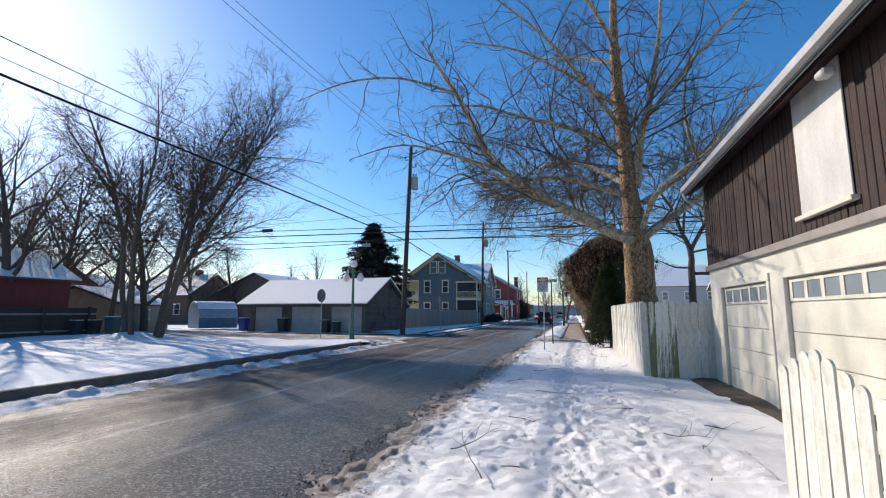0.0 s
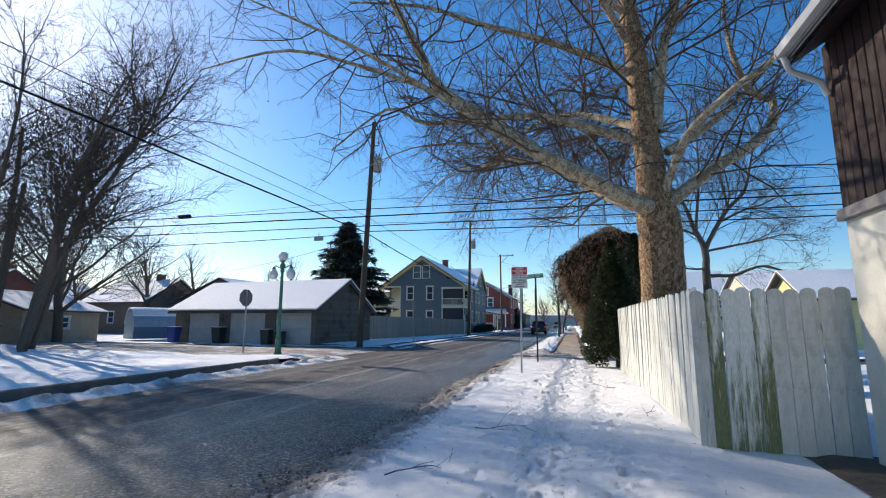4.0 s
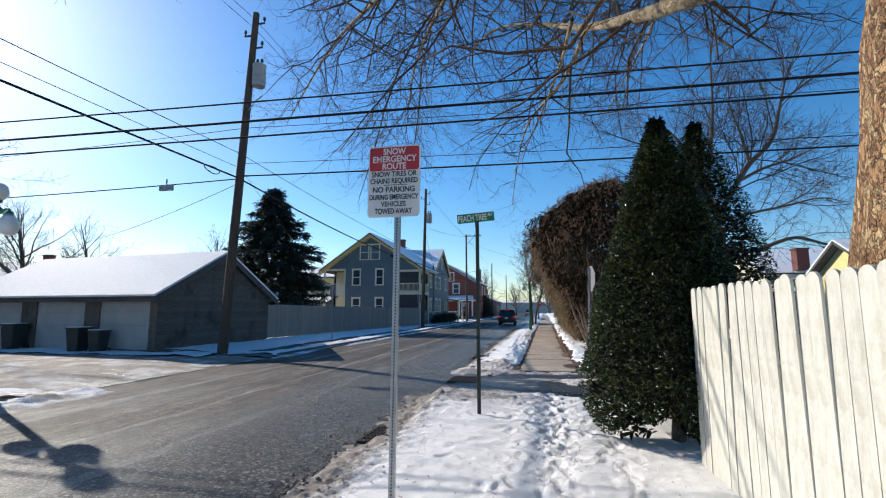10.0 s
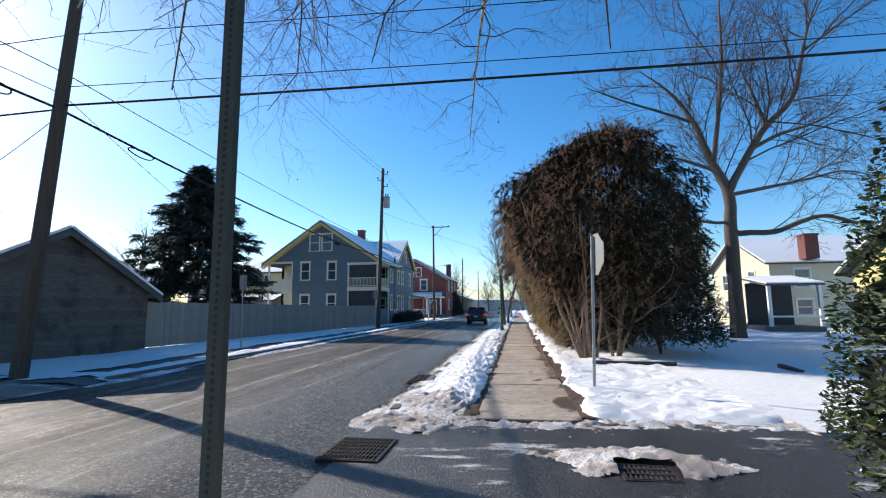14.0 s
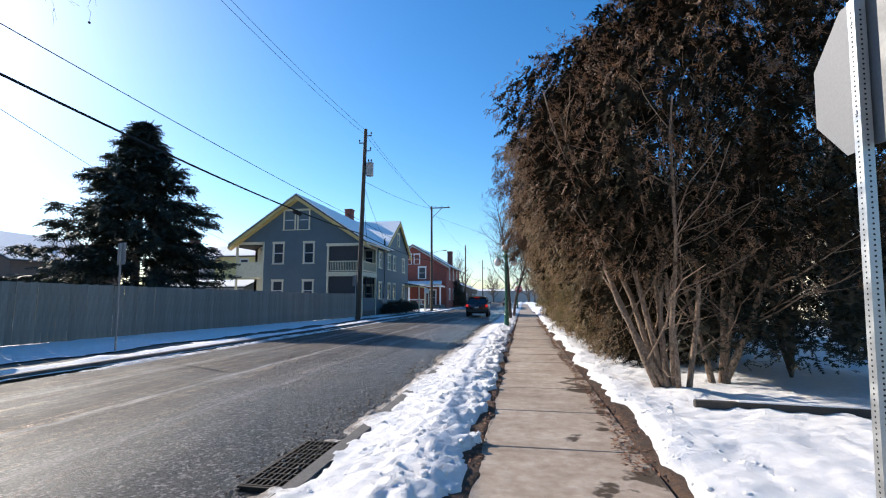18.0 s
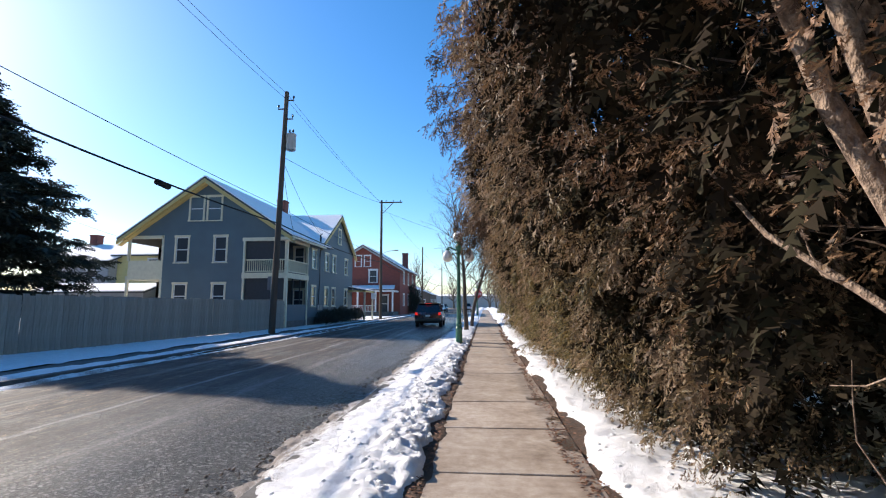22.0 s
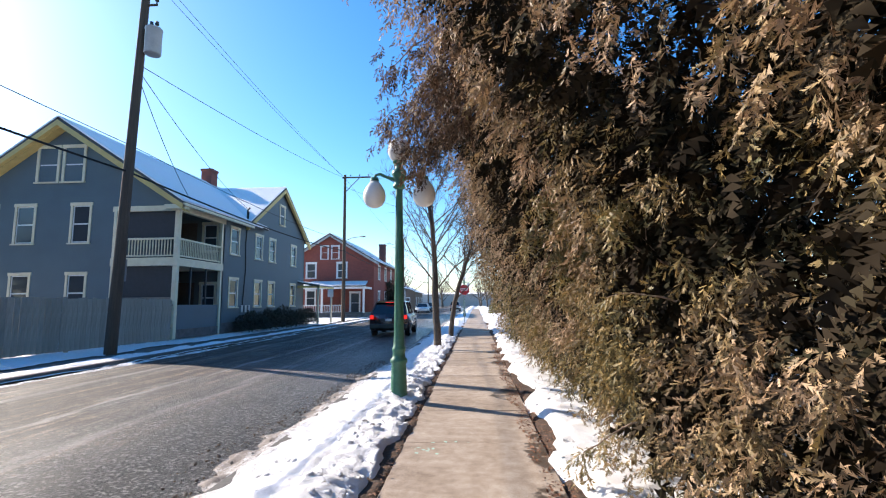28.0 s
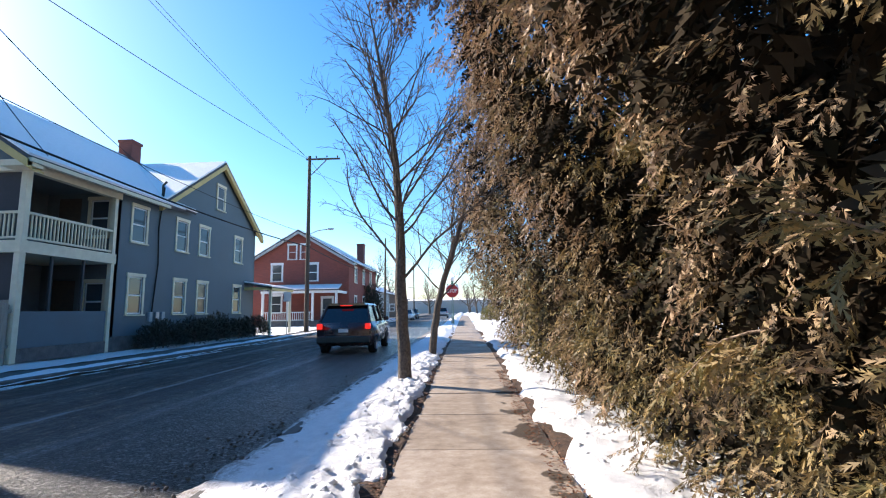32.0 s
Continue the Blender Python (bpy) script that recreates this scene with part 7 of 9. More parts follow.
def blue_house():
    X0, Y0 = -12.3, 64.7
    t = thing("house", Matrix.Translation((0, 3.056, 0)) @ Matrix.Diagonal((1, 0.952, 1, 1)), "large grey-blue gabled house with cream trim and corner porches", "house")
    trim, side = CREAM_TRIM, BLUE_SIDING
    south = [(-20.04, -19.2, 4.35, 6.05), (-17.3, -16.5, 4.35, 6.05), (-20.04, -19.2, 1.25, 2.88), (-17.3, -16.5, 1.25, 2.88)]
    wall(t, "-y", Y0, 0.25, -20.95, -15.3, 0, 6.45, south, side)
    for u0, u1, z0, z1 in south:
        window(t, "-y", Y0, u0, u1, z0, z1, trim)
    gable = prism([(-23.4, 6.2), (-23.4, 6.3), (-17.95, 9.92), (-12.2, 6.2), (-12.2, 5.95), (-15.3, 5.95), (-15.3, 6.45), (-20.95, 6.45), (-20.95, 6.2)], "y", Y0, Y0 + 0.25)
    part("gable", gable, side, t)
    for u0, u1 in ((-19.15, -18.25), (-17.88, -16.98)):
        window(t, "-y", Y0 - 0.02, u0, u1, 7.2, 8.78, trim, border=0.12)
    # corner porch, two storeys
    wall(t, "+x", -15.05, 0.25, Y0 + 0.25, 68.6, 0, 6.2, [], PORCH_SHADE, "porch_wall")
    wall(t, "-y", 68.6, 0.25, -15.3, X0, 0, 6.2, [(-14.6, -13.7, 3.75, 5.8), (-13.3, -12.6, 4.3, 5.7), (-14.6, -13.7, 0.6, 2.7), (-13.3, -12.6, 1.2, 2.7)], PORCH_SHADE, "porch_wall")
    for z0 in (3.75, 0.6):
        part("door", boxes((-14.6, -13.7, 68.63, 68.68, z0, z0 + 2.05)), surface("brown_porch_door", (0.06, 0.04, 0.03), (0.12, 0.085, 0.06)) if z0 > 3 else bpy.data.materials["brown_porch_door"], t, "dark brown panelled porch door")
        window(t, "-y", 68.6, -13.3, -12.6, z0 + 0.55, z0 + 1.95, trim)
    part("porch_floor", boxes((-15.3, X0 + 0.12, Y0 - 0.08, 68.6, 3.24, 3.6)), trim, t, "cream-edged upper porch floor")
    part("porch_floor", boxes((-15.3, X0, Y0, 68.6, 0.3, 0.48)), PORCH_SHADE, t)
    part("porch_beam", boxes((-15.35, X0 + 0.1, Y0 - 0.05, Y0 + 0.16, 5.72, 5.95), (X0 - 0.12, X0 + 0.1, Y0 + 0.16, 68.75, 5.72, 6.05)), trim, t)
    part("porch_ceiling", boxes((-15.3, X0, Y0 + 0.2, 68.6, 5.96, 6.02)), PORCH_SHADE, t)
    for z0, z1 in ((3.6, 5.72), (0.0, 3.24)):
        post(t, X0 + 0.0, Y0 + 0.06, z0, z1, trim, 0.2)
        post(t, X0 + 0.0, 68.5, z0, z1, trim, 0.16)
        post(t, -15.2, Y0 + 0.0, z0, z1, trim, 0.14)
    railing(t, (-15.1, Y0 + 0.04), (X0 - 0.1, Y0 + 0.04), 3.6, 4.5, trim)
    railing(t, (X0 + 0.02, Y0 + 0.2), (X0 + 0.02, 68.4), 3.6, 4.5, trim)
    part("screen", boxes((-15.1, X0 - 0.12, Y0 + 0.12, Y0 + 0.135, 4.5, 5.72), (-15.1, X0 - 0.12, Y0 + 0.12, Y0 + 0.135, 1.85, 3.24)), PORCH_SCREEN, t, "dark porch insect screen")
    part("porch_skirt", boxes((-15.1, X0 - 0.1, Y0 - 0.02, Y0 + 0.06, 0.0, 1.84)), GREY_FENCE, t, "pale grey boarded lower porch wall")
    part("porch_skirt", boxes((X0 - 0.06, X0 + 0.02, Y0 + 0.17, 68.4, 0.42, 1.5)), side, t)
    part("porch_step_wall", boxes((X0 - 0.05, X0 + 0.06, Y0 + 0.1, 68.5, 0.0, 0.42)), KERB, t)
    for y in (65.9, 67.2):
        post(t, X0, y, 1.5, 3.24, PORCH_SCREEN, 0.08, "screen_post")
    # street side
    east = [(u, u + 0.84, z0, z1) for u in (69.52, 72.53, 74.48, 78.2) for z0, z1 in ((4.25, 5.65), (1.38, 2.85))]
    wall(t, "+x", X0, 0.25, 68.6, 80.9, 0, 6.2, east, side)
    for u0, u1, z0, z1 in east:
        window(t, "+x", X0, u0, u1, z0, z1, trim)
    part("gable", prism([(71.3, 6.2), (76.2, 9.3), (80.9, 6.2)], "x", X0 - 0.25, X0), side, t)
    window(t, "+x", X0 + 0.02, 76.0, 76.73, 6.9, 8.15, trim)
    wall(t, "+y", 80.9, 0.25, -24, X0, 0, 6.3, [], side)
    wall(t, "-x", -24.0, 0.25, 68.5, 80.9, 0, 6.3, [], side)
    part("gable", prism([(-23.4, 6.2), (-17.95, 9.92), (-12.3, 6.2)], "y", 80.65, 80.9), side, t)
    # left porch
    wall(t, "-x", -20.95, 0.25, Y0 + 0.25, 68.5, 0, 6.2, [], trim, "porch_wall")
    wall(t, "-y", 68.5, 0.25, -24, -20.95, 0, 6.2, [], trim, "porch_wall")
    part("porch_floor", boxes((-23.6, -20.95, Y0, 68.5, 3.2, 3.45)), trim, t)
    part("porch_panel", boxes((-23.45, -20.95, Y0 + 0.02, Y0 + 0.1, 3.45, 4.5), (-23.5, -23.42, Y0 + 0.1, 68.5, 3.45, 4.5)), trim, t, "cream boarded porch balustrade")
    for x in (-23.45, -21.0):
        post(t, x, Y0 + 0.05, 0, 3.2, trim), post(t, x, Y0 + 0.05, 4.5, 6.2, trim)
    part("porch_beam", boxes((-23.6, -20.95, Y0 - 0.03, Y0 + 0.17, 6.0, 6.2)), trim, t)
    # roofs
    snowy_slab(t, [(-17.95, 64.15, 10.1), (-11.75, 64.15, 6.02), (-11.75, 72.2, 6.02), (-17.95, 81.2, 10.1)])
    snowy_slab(t, [(-17.95, 72.0, 10.099), (-12.0, 72.0, 6.19), (-11.9, 73.4, 6.12), (-17.95, 81.2, 10.099)], 0.1, 0.05)
    snowy_slab(t, [(-17.95, 64.15, 10.1), (-17.95, 81.2, 10.1), (-24.0, 81.2, 5.95), (-24.0, 64.15, 5.95)])
    snowy_slab(t, [(-12.0, 76.2, 9.5), (-17.1, 76.2, 9.5), (-12.1, 70.9, 6.1), (-12.0, 70.9, 6.1)])
    snowy_slab(t, [(-12.0, 76.2, 9.5), (-17.1, 76.2, 9.5), (-12.1, 81.4, 6.1), (-12.0, 81.4, 6.1)])
    for pts in (((-17.95, 9.96), (-11.75, 5.9), (-11.75, 5.66), (-17.95, 9.7)), ((-17.95, 9.96), (-24.0, 5.82), (-24.0, 5.58), (-17.95, 9.7))):
        part("fascia", prism(pts, "y", 64.12, 64.3), YELLOW_TRIM, t)
        part("soffit", prism([(pts[0][0], pts[0][1] - 0.26), (pts[1][0], pts[1][1] - 0.26), (pts[1][0], pts[1][1] - 0.31), (pts[0][0], pts[0][1] - 0.31)], "y", 64.3, Y0 + 0.02), YELLOW_TRIM, t)
    for pts in (((76.2, 9.38), (70.9, 5.98), (70.9, 5.75), (76.2, 9.12)), ((76.2, 9.38), (81.4, 5.98), (81.4, 5.75), (76.2, 9.12))):
        part("fascia", prism(pts, "x", -12.15, -11.97), YELLOW_TRIM, t)
    part("gutter", boxes((-11.82, -11.68, 64.2, 71.0, 5.84, 5.96)), trim, t)
    part("eave_return", boxes((-12.6, -11.75, 64.15, 64.7, 5.72, 5.9)), trim, t)
    part("chimney", boxes((-18.3, -17.55, 76.4, 77.2, 9.0, 10.92), (-18.35, -17.5, 76.35, 77.25, 10.92, 11.08)), CHIMNEY_BRICK, t, "weathered red-brown brick chimney")
    part("vent_pipe", tube_mesh("vent_pipe", [(np.array([(-12.35, 71.4, 6.0), (-12.35, 71.4, 7.0), (-12.2, 71.4, 7.15)]), np.full(3, 0.05), 8)]), DARK_GALV, t)
    part("service_cable", tube_mesh("service_cable", [(np.array([(-12.27, 71.4, 6.9), (-12.24, 71.1, 5.0), (-12.24, 71.2, 3.5), (-12.24, 70.95, 1.3)]), np.full(4, 0.03), 6)]), WIRE_BLACK, t)
    for y in (70.75, 71.2, 71.6):
        part("meter", boxes((X0, X0 + 0.12, y, y + 0.22, 1.05, 1.45), bevel=0.02), TRANSFORMER, t)
    part("foundation", boxes((-24.05, X0 + 0.03, 68.6, 80.95, -0.1, 0.55)), KERB, t)
    # small entry porch at the far corner
    snowy_slab(t, [(-12.3, 79.6, 3.15), (-10.6, 79.6, 2.85), (-10.6, 83.2, 2.85), (-12.3, 83.2, 3.15)])
    part("porch_fascia", boxes((-12.3, -10.6, 79.6, 79.66, 2.68, 2.85), (-10.66, -10.6, 79.66, 83.2, 2.66, 2.8)), YELLOW_TRIM, t)
    for y in (79.75, 83.05):
        post(t, -10.75, y, 0, 2.75, trim, 0.14)


blue_house()


def brick_house():
    t = thing("house", (0, 0, 0), "red brick gabled house with a snowy front porch", "house")
    Y0, X1 = 98.5, -10.9
    wins = [(-18.9, -17.9, 4.5, 6.2), (-15.2, -14.2, 4.5, 6.2), (-18.9, -17.9, 1.3, 3.0), (-13.6, -12.6, 0.4, 2.7)]
    wall(t, "-y", Y0, 0.3, -21.3, X1, 0, 6.4, wins, RED_BRICK)
    for w in wins:
        window(t, "-y", Y0, *w, SIGN_WHITE, border=0.16)
    part("gable", prism([(-21.3, 6.4), (-16.1, 9.45), (X1, 6.4)], "y", Y0, Y0 + 0.3), RED_BRICK, t)
    for u in (-17.2, -15.9):
        window(t, "-y", Y0 - 0.02, u, u + 0.75, 6.75, 8.2, SIGN_WHITE, border=0.14)
    side = [(u, u + 0.95, z, z + 1.6) for u in (101, 105, 109) for z in (1.3, 4.4)]
    wall(t, "+x", X1, 0.3, Y0 + 0.3, 113, 0, 6.4, side, RED_BRICK)
    for w in side:
        window(t, "+x", X1, *w, SIGN_WHITE, border=0.12)
    wall(t, "+y", 113, 0.3, -21.3, X1, 0, 6.4, [], RED_BRICK)
    wall(t, "-x", -21.3, 0.3, Y0 + 0.3, 112.7, 0, 6.4, [], RED_BRICK)
    snowy_slab(t, [(-16.1, 98.0, 9.75), (-10.2, 98.0, 6.25), (-10.2, 113.4, 6.25), (-16.1, 113.4, 9.75)])
    snowy_slab(t, [(-16.1, 98.0, 9.75), (-22.0, 98.0, 6.25), (-22.0, 113.4, 6.25), (-16.1, 113.4, 9.75)])
    for pts in (((-16.1, 9.6), (-10.2, 6.1), (-10.2, 5.86), (-16.1, 9.36)), ((-16.1, 9.6), (-22.0, 6.1), (-22.0, 5.86), (-16.1, 9.36))):
        part("fascia", prism(pts, "y", 97.95, 98.15), GREY_WALL, t)
    part("chimney", boxes((-12.3, -11.5, 108, 108.9, 6.5, 9.4), (-12.35, -11.45, 107.95, 108.95, 9.4, 9.6)), CHIMNEY_BRICK, t, "slim brick chimney")
    snowy_slab(t, [(-18.2, Y0, 4.05), (-11.6, Y0, 4.05), (-11.0, 94.9, 3.45), (-18.6, 94.9, 3.45)])
    part("porch_beam", boxes((-18.5, -11.1, 95.0, 95.18, 3.1, 3.34), (-11.3, -11.1, 95.18, Y0, 3.1, 3.34)), SIGN_WHITE, t)
    part("porch_floor", boxes((-18.5, -11.1, 95.0, Y0, -0.05, 0.5)), KERB, t)
    for x in (-18.3, -15.9, -13.5, -11.25):
        post(t, x, 95.1, 0.5, 3.1, SIGN_WHITE, 0.2)
    railing(t, (-18.2, 95.1), (-13.5, 95.1), 0.5, 1.35, SIGN_WHITE, 0.2)
    part("step", boxes((-13.3, -11.5, 94.2, 95.0, -0.05, 0.32)), KERB, t), part("step", boxes((-13.3, -11.5, 93.8, 94.2, -0.05, 0.16)), KERB, t)


brick_house()


def plain_house(x0, x1, y0, y1, eave, ridge, mat, label, ridge_along="x", faces=("-y", "+x"), rows=((1.0, 2.4),), gap=3.2, chimney=None, trim=None, turn=0):
    """A gabled house with snow on its roof and rows of windows."""
    cx, cy = (x0 + x1) / 2, (y0 + y1) / 2
    t = thing("house", pose(cx, cy, 0, 0, 0, turn), label, "house", "houses of the neighbourhood")
    a, b = (x1 - x0) / 2, (y1 - y0) / 2
    trim = trim or SIGN_WHITE
    for face, c, u in (("-y", -b, a), ("+y", b, a), ("-x", -a, b - 0.25), ("+x", a, b - 0.25)):
        holes = []
        if face in faces:
            n = max(1, int(2 * u / gap))
            for z0, z1 in rows:
                for k in range(n):
                    m = -u + (k + 0.5) * 2 * u / n
                    holes.append((m - 0.45, m + 0.45, z0, z1))
        wall(t, face, c, 0.25, -u, u, -0.2, eave, holes, mat)
        for h in holes:
            window(t, face, c, *h, trim, border=0.09)
    o = 0.4
    if ridge_along == "x":
        for y, s in ((-b, 1), (b, -1)):
            part("gable", prism([(-b, eave), (0, ridge - 0.15), (b, eave)], "x", -a if s > 0 else a - 0.25, -a + 0.25 if s > 0 else a), mat, t)
        drop = (ridge - eave) / b * o
        snowy_slab(t, [(-a - o, 0, ridge), (a + o, 0, ridge), (a + o, -b - o, eave - drop), (-a - o, -b - o, eave - drop)])
        snowy_slab(t, [(-a - o, 0, ridge), (a + o, 0, ridge), (a + o, b + o, eave - drop), (-a - o, b + o, eave - drop)])
    else:
        for s in (0, 1):
            part("gable", prism([(-a, eave), (0, ridge - 0.15), (a, eave)], "y", -b if s == 0 else b - 0.25, -b + 0.25 if s == 0 else b), mat, t)
        drop = (ridge - eave) / a * o
        snowy_slab(t, [(0, -b - o, ridge), (0, b + o, ridge), (a + o, b + o, eave - drop), (a + o, -b - o, eave - drop)])
        snowy_slab(t, [(0, -b - o, ridge), (0, b + o, ridge), (-a - o, b + o, eave - drop), (-a - o, -b - o, eave - drop)])
    if chimney:
        px, py, pz = chimney
        part("chimney", boxes((px - 0.4, px + 0.4, py - 0.4, py + 0.4, eave, pz), (px - 0.45, px + 0.45, py - 0.45, py + 0.45, pz, pz + 0.12)), CHIMNEY_BRICK, t, "brick chimney")
    return t


plain_house(-39.5, -33.0, 74, 84, 5.6, 7.6, GREY_WALL, "pale grey house with snowy roof behind the fence", "x", rows=((1.2, 2.7), (4.0, 5.3)), chimney=(-2.6, 0, 8.5))
plain_house(-33.0, -26.0, 75, 85, 6.2, 8.0, YELLOW_WALL, "pale yellow house wing with snowy roof", "x", rows=((1.2, 2.7), (4.2, 5.7)), gap=3.6)
plain_house(-34.0, -25.2, 68.5, 72.0, 2.65, 3.2, GREY_WALL, "low porch wing with a snow-covered roof", "x", rows=((1.0, 2.0),))
plain_house(-37.5, -30.5, 16.0, 22.6, 3.75, 5.6, BARN_RED, "dark red barn at the edge of the lot", "y", faces=(), rows=())
plain_house(-40.5, -34.0, 26.5, 34.5, 2.3, 3.5, BEIGE_WALL, "low tan outbuilding with a snowy roof", "y", faces=("+x",), rows=((0.9, 1.7),), gap=5, turn=22)
plain_house(-92, -78, 58, 70, 5.0, 8.2, SIGN_WHITE, "distant white house across the lots", "y", rows=((1.2, 2.6), (3.4, 4.6)))
plain_house(-60, -50, 52, 62, 4.0, 7.0, BROWN_WALL, "distant brown house with snowy roof", "x", rows=((1.2, 2.6),), chimney=(2, 0, 7.6))
plain_house(-50, -38, 58, 68, 4.6, 7.2, BROWN_WALL, "brown house with snowy roof behind the sheds", "y", rows=((1.2, 2.6),))
plain_house(-72, -62, 40, 50, 4.2, 7.4, RED_BRICK, "distant brick house with snowy roof", "x", rows=((1.2, 2.6),), chimney=(3, 1, 8.0))
plain_house(17.4, 29, 56, 65, 4.5, 6.6, CREAM_WALL, "cream-sided two-storey house beyond the snowy yard", "x", faces=("-y", "-x"), rows=((0.9, 1.9), (2.7, 3.9)), gap=3.2, chimney=(-3.6, -5.0, 6.0))
plain_house(13.84, 20.5, 37.0, 42.7, 3.0, 4.62, YELLOW_WALL, "pale yellow gabled outbuilding behind the white fence", "x", faces=(), rows=())
side_porch = thing("porch", (16.2, 52.6, 0), "small white porch with a snowy roof beside the cream house", "porch", "")
snowy_slab(side_porch, [(-1.5, -1.6, 2.75), (1.5, -1.6, 2.75), (1.5, 1.6, 3.3), (-1.5, 1.6, 3.3)])
for px, py in ((-1.3, -1.4), (1.3, -1.4)):
    post(side_porch, px, py, 0.0, 2.7, SIGN_WHITE, 0.18)
part("rail", boxes((-1.3, 1.3, -1.44, -1.36, 0.85, 0.95)), SIGN_WHITE, side_porch)
part("porch_floor", boxes((-1.4, 1.4, -1.5, 3.4, 0.0, 0.35)), KERB, side_porch)
part("screen", boxes((-1.3, 1.3, 1.3, 1.36, 0.3, 2.9)), PORCH_SCREEN, side_porch, "dark porch screen")
plain_house(15, 26, 92, 104, 6.5, 10.5, GREY_WALL, "grey house with snowy roof behind the hedge", "x", faces=("-y",), rows=((1.2, 2.6), (3.8, 5.2)))
plain_house(-24, -12.5, 122, 134, 4.4, 7.4, GREY_WALL, "pale house with snowy roof down the street", "y", rows=((1.2, 2.6), (3.2, 4.2)))
plain_house(-26, -12.5, 148, 162, 4.0, 7.0, BROWN_WALL, "dark house down the street", "y", rows=((1.2, 2.6),))
plain_house(-30, 14, 232, 246, 4.8, 5.6, GREY_WALL, "long low grey building closing the far end of the street", "x", faces=(), rows=())

# row of garages by the alley
shed = thing("garage_row", pose(-13.75, 31.45, 0, 0, 0, -4.5), "long weathered grey garage with three doors and snowy roof", "garage")
SL, SD = 11.3, 6.6
doors = [(-10.05, -7.45), (-6.55, -3.75), (-2.95, -0.32)]
wall(shed, "-y", 0, 0.18, -SL, 0, -0.05, 2.25, [(a, b, 0, 2.0) for a, b in doors], GREY_BOARD)
wall(shed, "+x", 0, 0.18, 0.18, SD, -0.05, 2.25, [], GREY_BOARD)
wall(shed, "-x", -SL, 0.18, 0.18, SD, -0.05, 2.25, [], GREY_BOARD)
wall(shed, "+y", SD, 0.18, -SL, 0, -0.05, 2.25, [], GREY_BOARD)
for x in (-SL, -0.18):
    part("gable", prism([(0.0, 2.25), (SD / 2, 4.1), (SD, 2.25)], "x", x, x + 0.18), GREY_BOARD, shed)
for a, b in doors:
    d = part("door", boxes((a, b, 0.05, 0.09, 0.0, 2.0)), GREY_DOOR, shed, "faded grey overhead garage door")
    for k in range(4):
        part("panel", boxes((a + 0.02, b - 0.02, 0.03, 0.05, 0.015 + k * 0.5, 0.485 + k * 0.5), bevel=0.006), GREY_DOOR, d)
    part("door_trim", boxes((a - 0.1, a, -0.02, 0.05, 0, 2.0), (b, b + 0.1, -0.02, 0.05, 0, 2.0), (a - 0.1, b + 0.1, -0.02, 0.05, 2.0, 2.1)), GREY_BOARD, shed)
for k in range(27):
    z = 0.05 + k * 0.15
    half = SD / 2 if z < 2.2 else max((4.05 - z) / 1.85 * SD / 2, 0.15)
    part("clapboard", prism([(0.0, z), (0.024, z), (0.006, z + 0.165), (0.0, z + 0.165)], "y", SD / 2 - half, SD / 2 + half), GREY_BOARD, shed)
snowy_slab(shed, [(-SL - 0.3, SD / 2, 4.22), (0.3, SD / 2, 4.22), (0.3, -0.4, 2.13), (-SL - 0.3, -0.4, 2.13)], 0.1, 0.08)
snowy_slab(shed, [(-SL - 0.3, SD / 2, 4.22), (0.3, SD / 2, 4.22), (0.3, SD + 0.4, 2.13), (-SL - 0.3, SD + 0.4, 2.13)], 0.1, 0.08)
for y0, y1, z0, z1 in ((-0.42, SD / 2, 2.02, 4.12), (SD + 0.42, SD / 2, 2.02, 4.12)):
    part("rake_board", prism([(y0, z0), (y1, z1), (y1, z1 - 0.16), (y0, z0 - 0.16)], "x", 0.27, 0.31), GREY_BOARD, shed)
part("fascia", boxes((-SL - 0.3, 0.3, -0.42, -0.38, 1.93, 2.05)), GREY_BOARD, shed)

# board fence from the garages to the blue house
fence_a, fence_b = Vector((-13.45, 38.1, 0)), Vector((-12.25, 64.6, 0))
bf = thing("board_fence", pose(fence_a.x, fence_a.y, 0, 0, 0, math.degrees(math.atan2(fence_b.y - fence_a.y, fence_b.x - fence_a.x))), "weathered grey upright board fence along the far walk", "fence")
bl = (fence_b - fence_a).length
fb = np.random.default_rng(14)
board_shared = [as_mesh("board", boxes((-0.092, 0.092, -0.012, 0.012, 0, h), bevel=0.004)) for h in (1.74, 1.76, 1.72, 1.75)]
for k in range(int(bl / 0.19)):
    s = k * 0.19 / bl
    part("board", board_shared[int(fb.integers(0, 4))], GREY_FENCE, bf, at=pose(0.1 + k * 0.19, fb.normal(0, 0.004), 0.14 * (1 - s) + fb.normal(0, 0.008), 0, fb.normal(0, 0.35), 0))
for z in (0.45, 1.45):
    part("rail", boxes((0, bl, 0.013, 0.05, z, z + 0.09)), GREY_FENCE, bf)
for k in range(12):
    part("post", boxes((k * 2.4, k * 2.4 + 0.09, 0.051, 0.14, -0.05, 1.7)), GREY_FENCE, bf)

# dark fence by the barn
df = thing("board_fence", (-28.6, 12.0, 0), "dark brown board fence with pale rails by the barn", "fence")
dark_board = as_mesh("board", boxes((-0.012, 0.012, -0.092, 0.092, 0, 1.72)))
for k in range(58):
    part("board", dark_board, DARK_FENCE, df, at=(0, 0.1 + k * 0.19, 0.05))
for z in (0.35, 1.35):
    part("rail", boxes((0.08, 0.12, 0, 11, z, z + 0.1)), GREY_FENCE, df)
for k in range(5):
    part("post", boxes((0.08, 0.2, k * 2.6, k * 2.6 + 0.12, 0, 1.85)), DARK_FENCE, df)

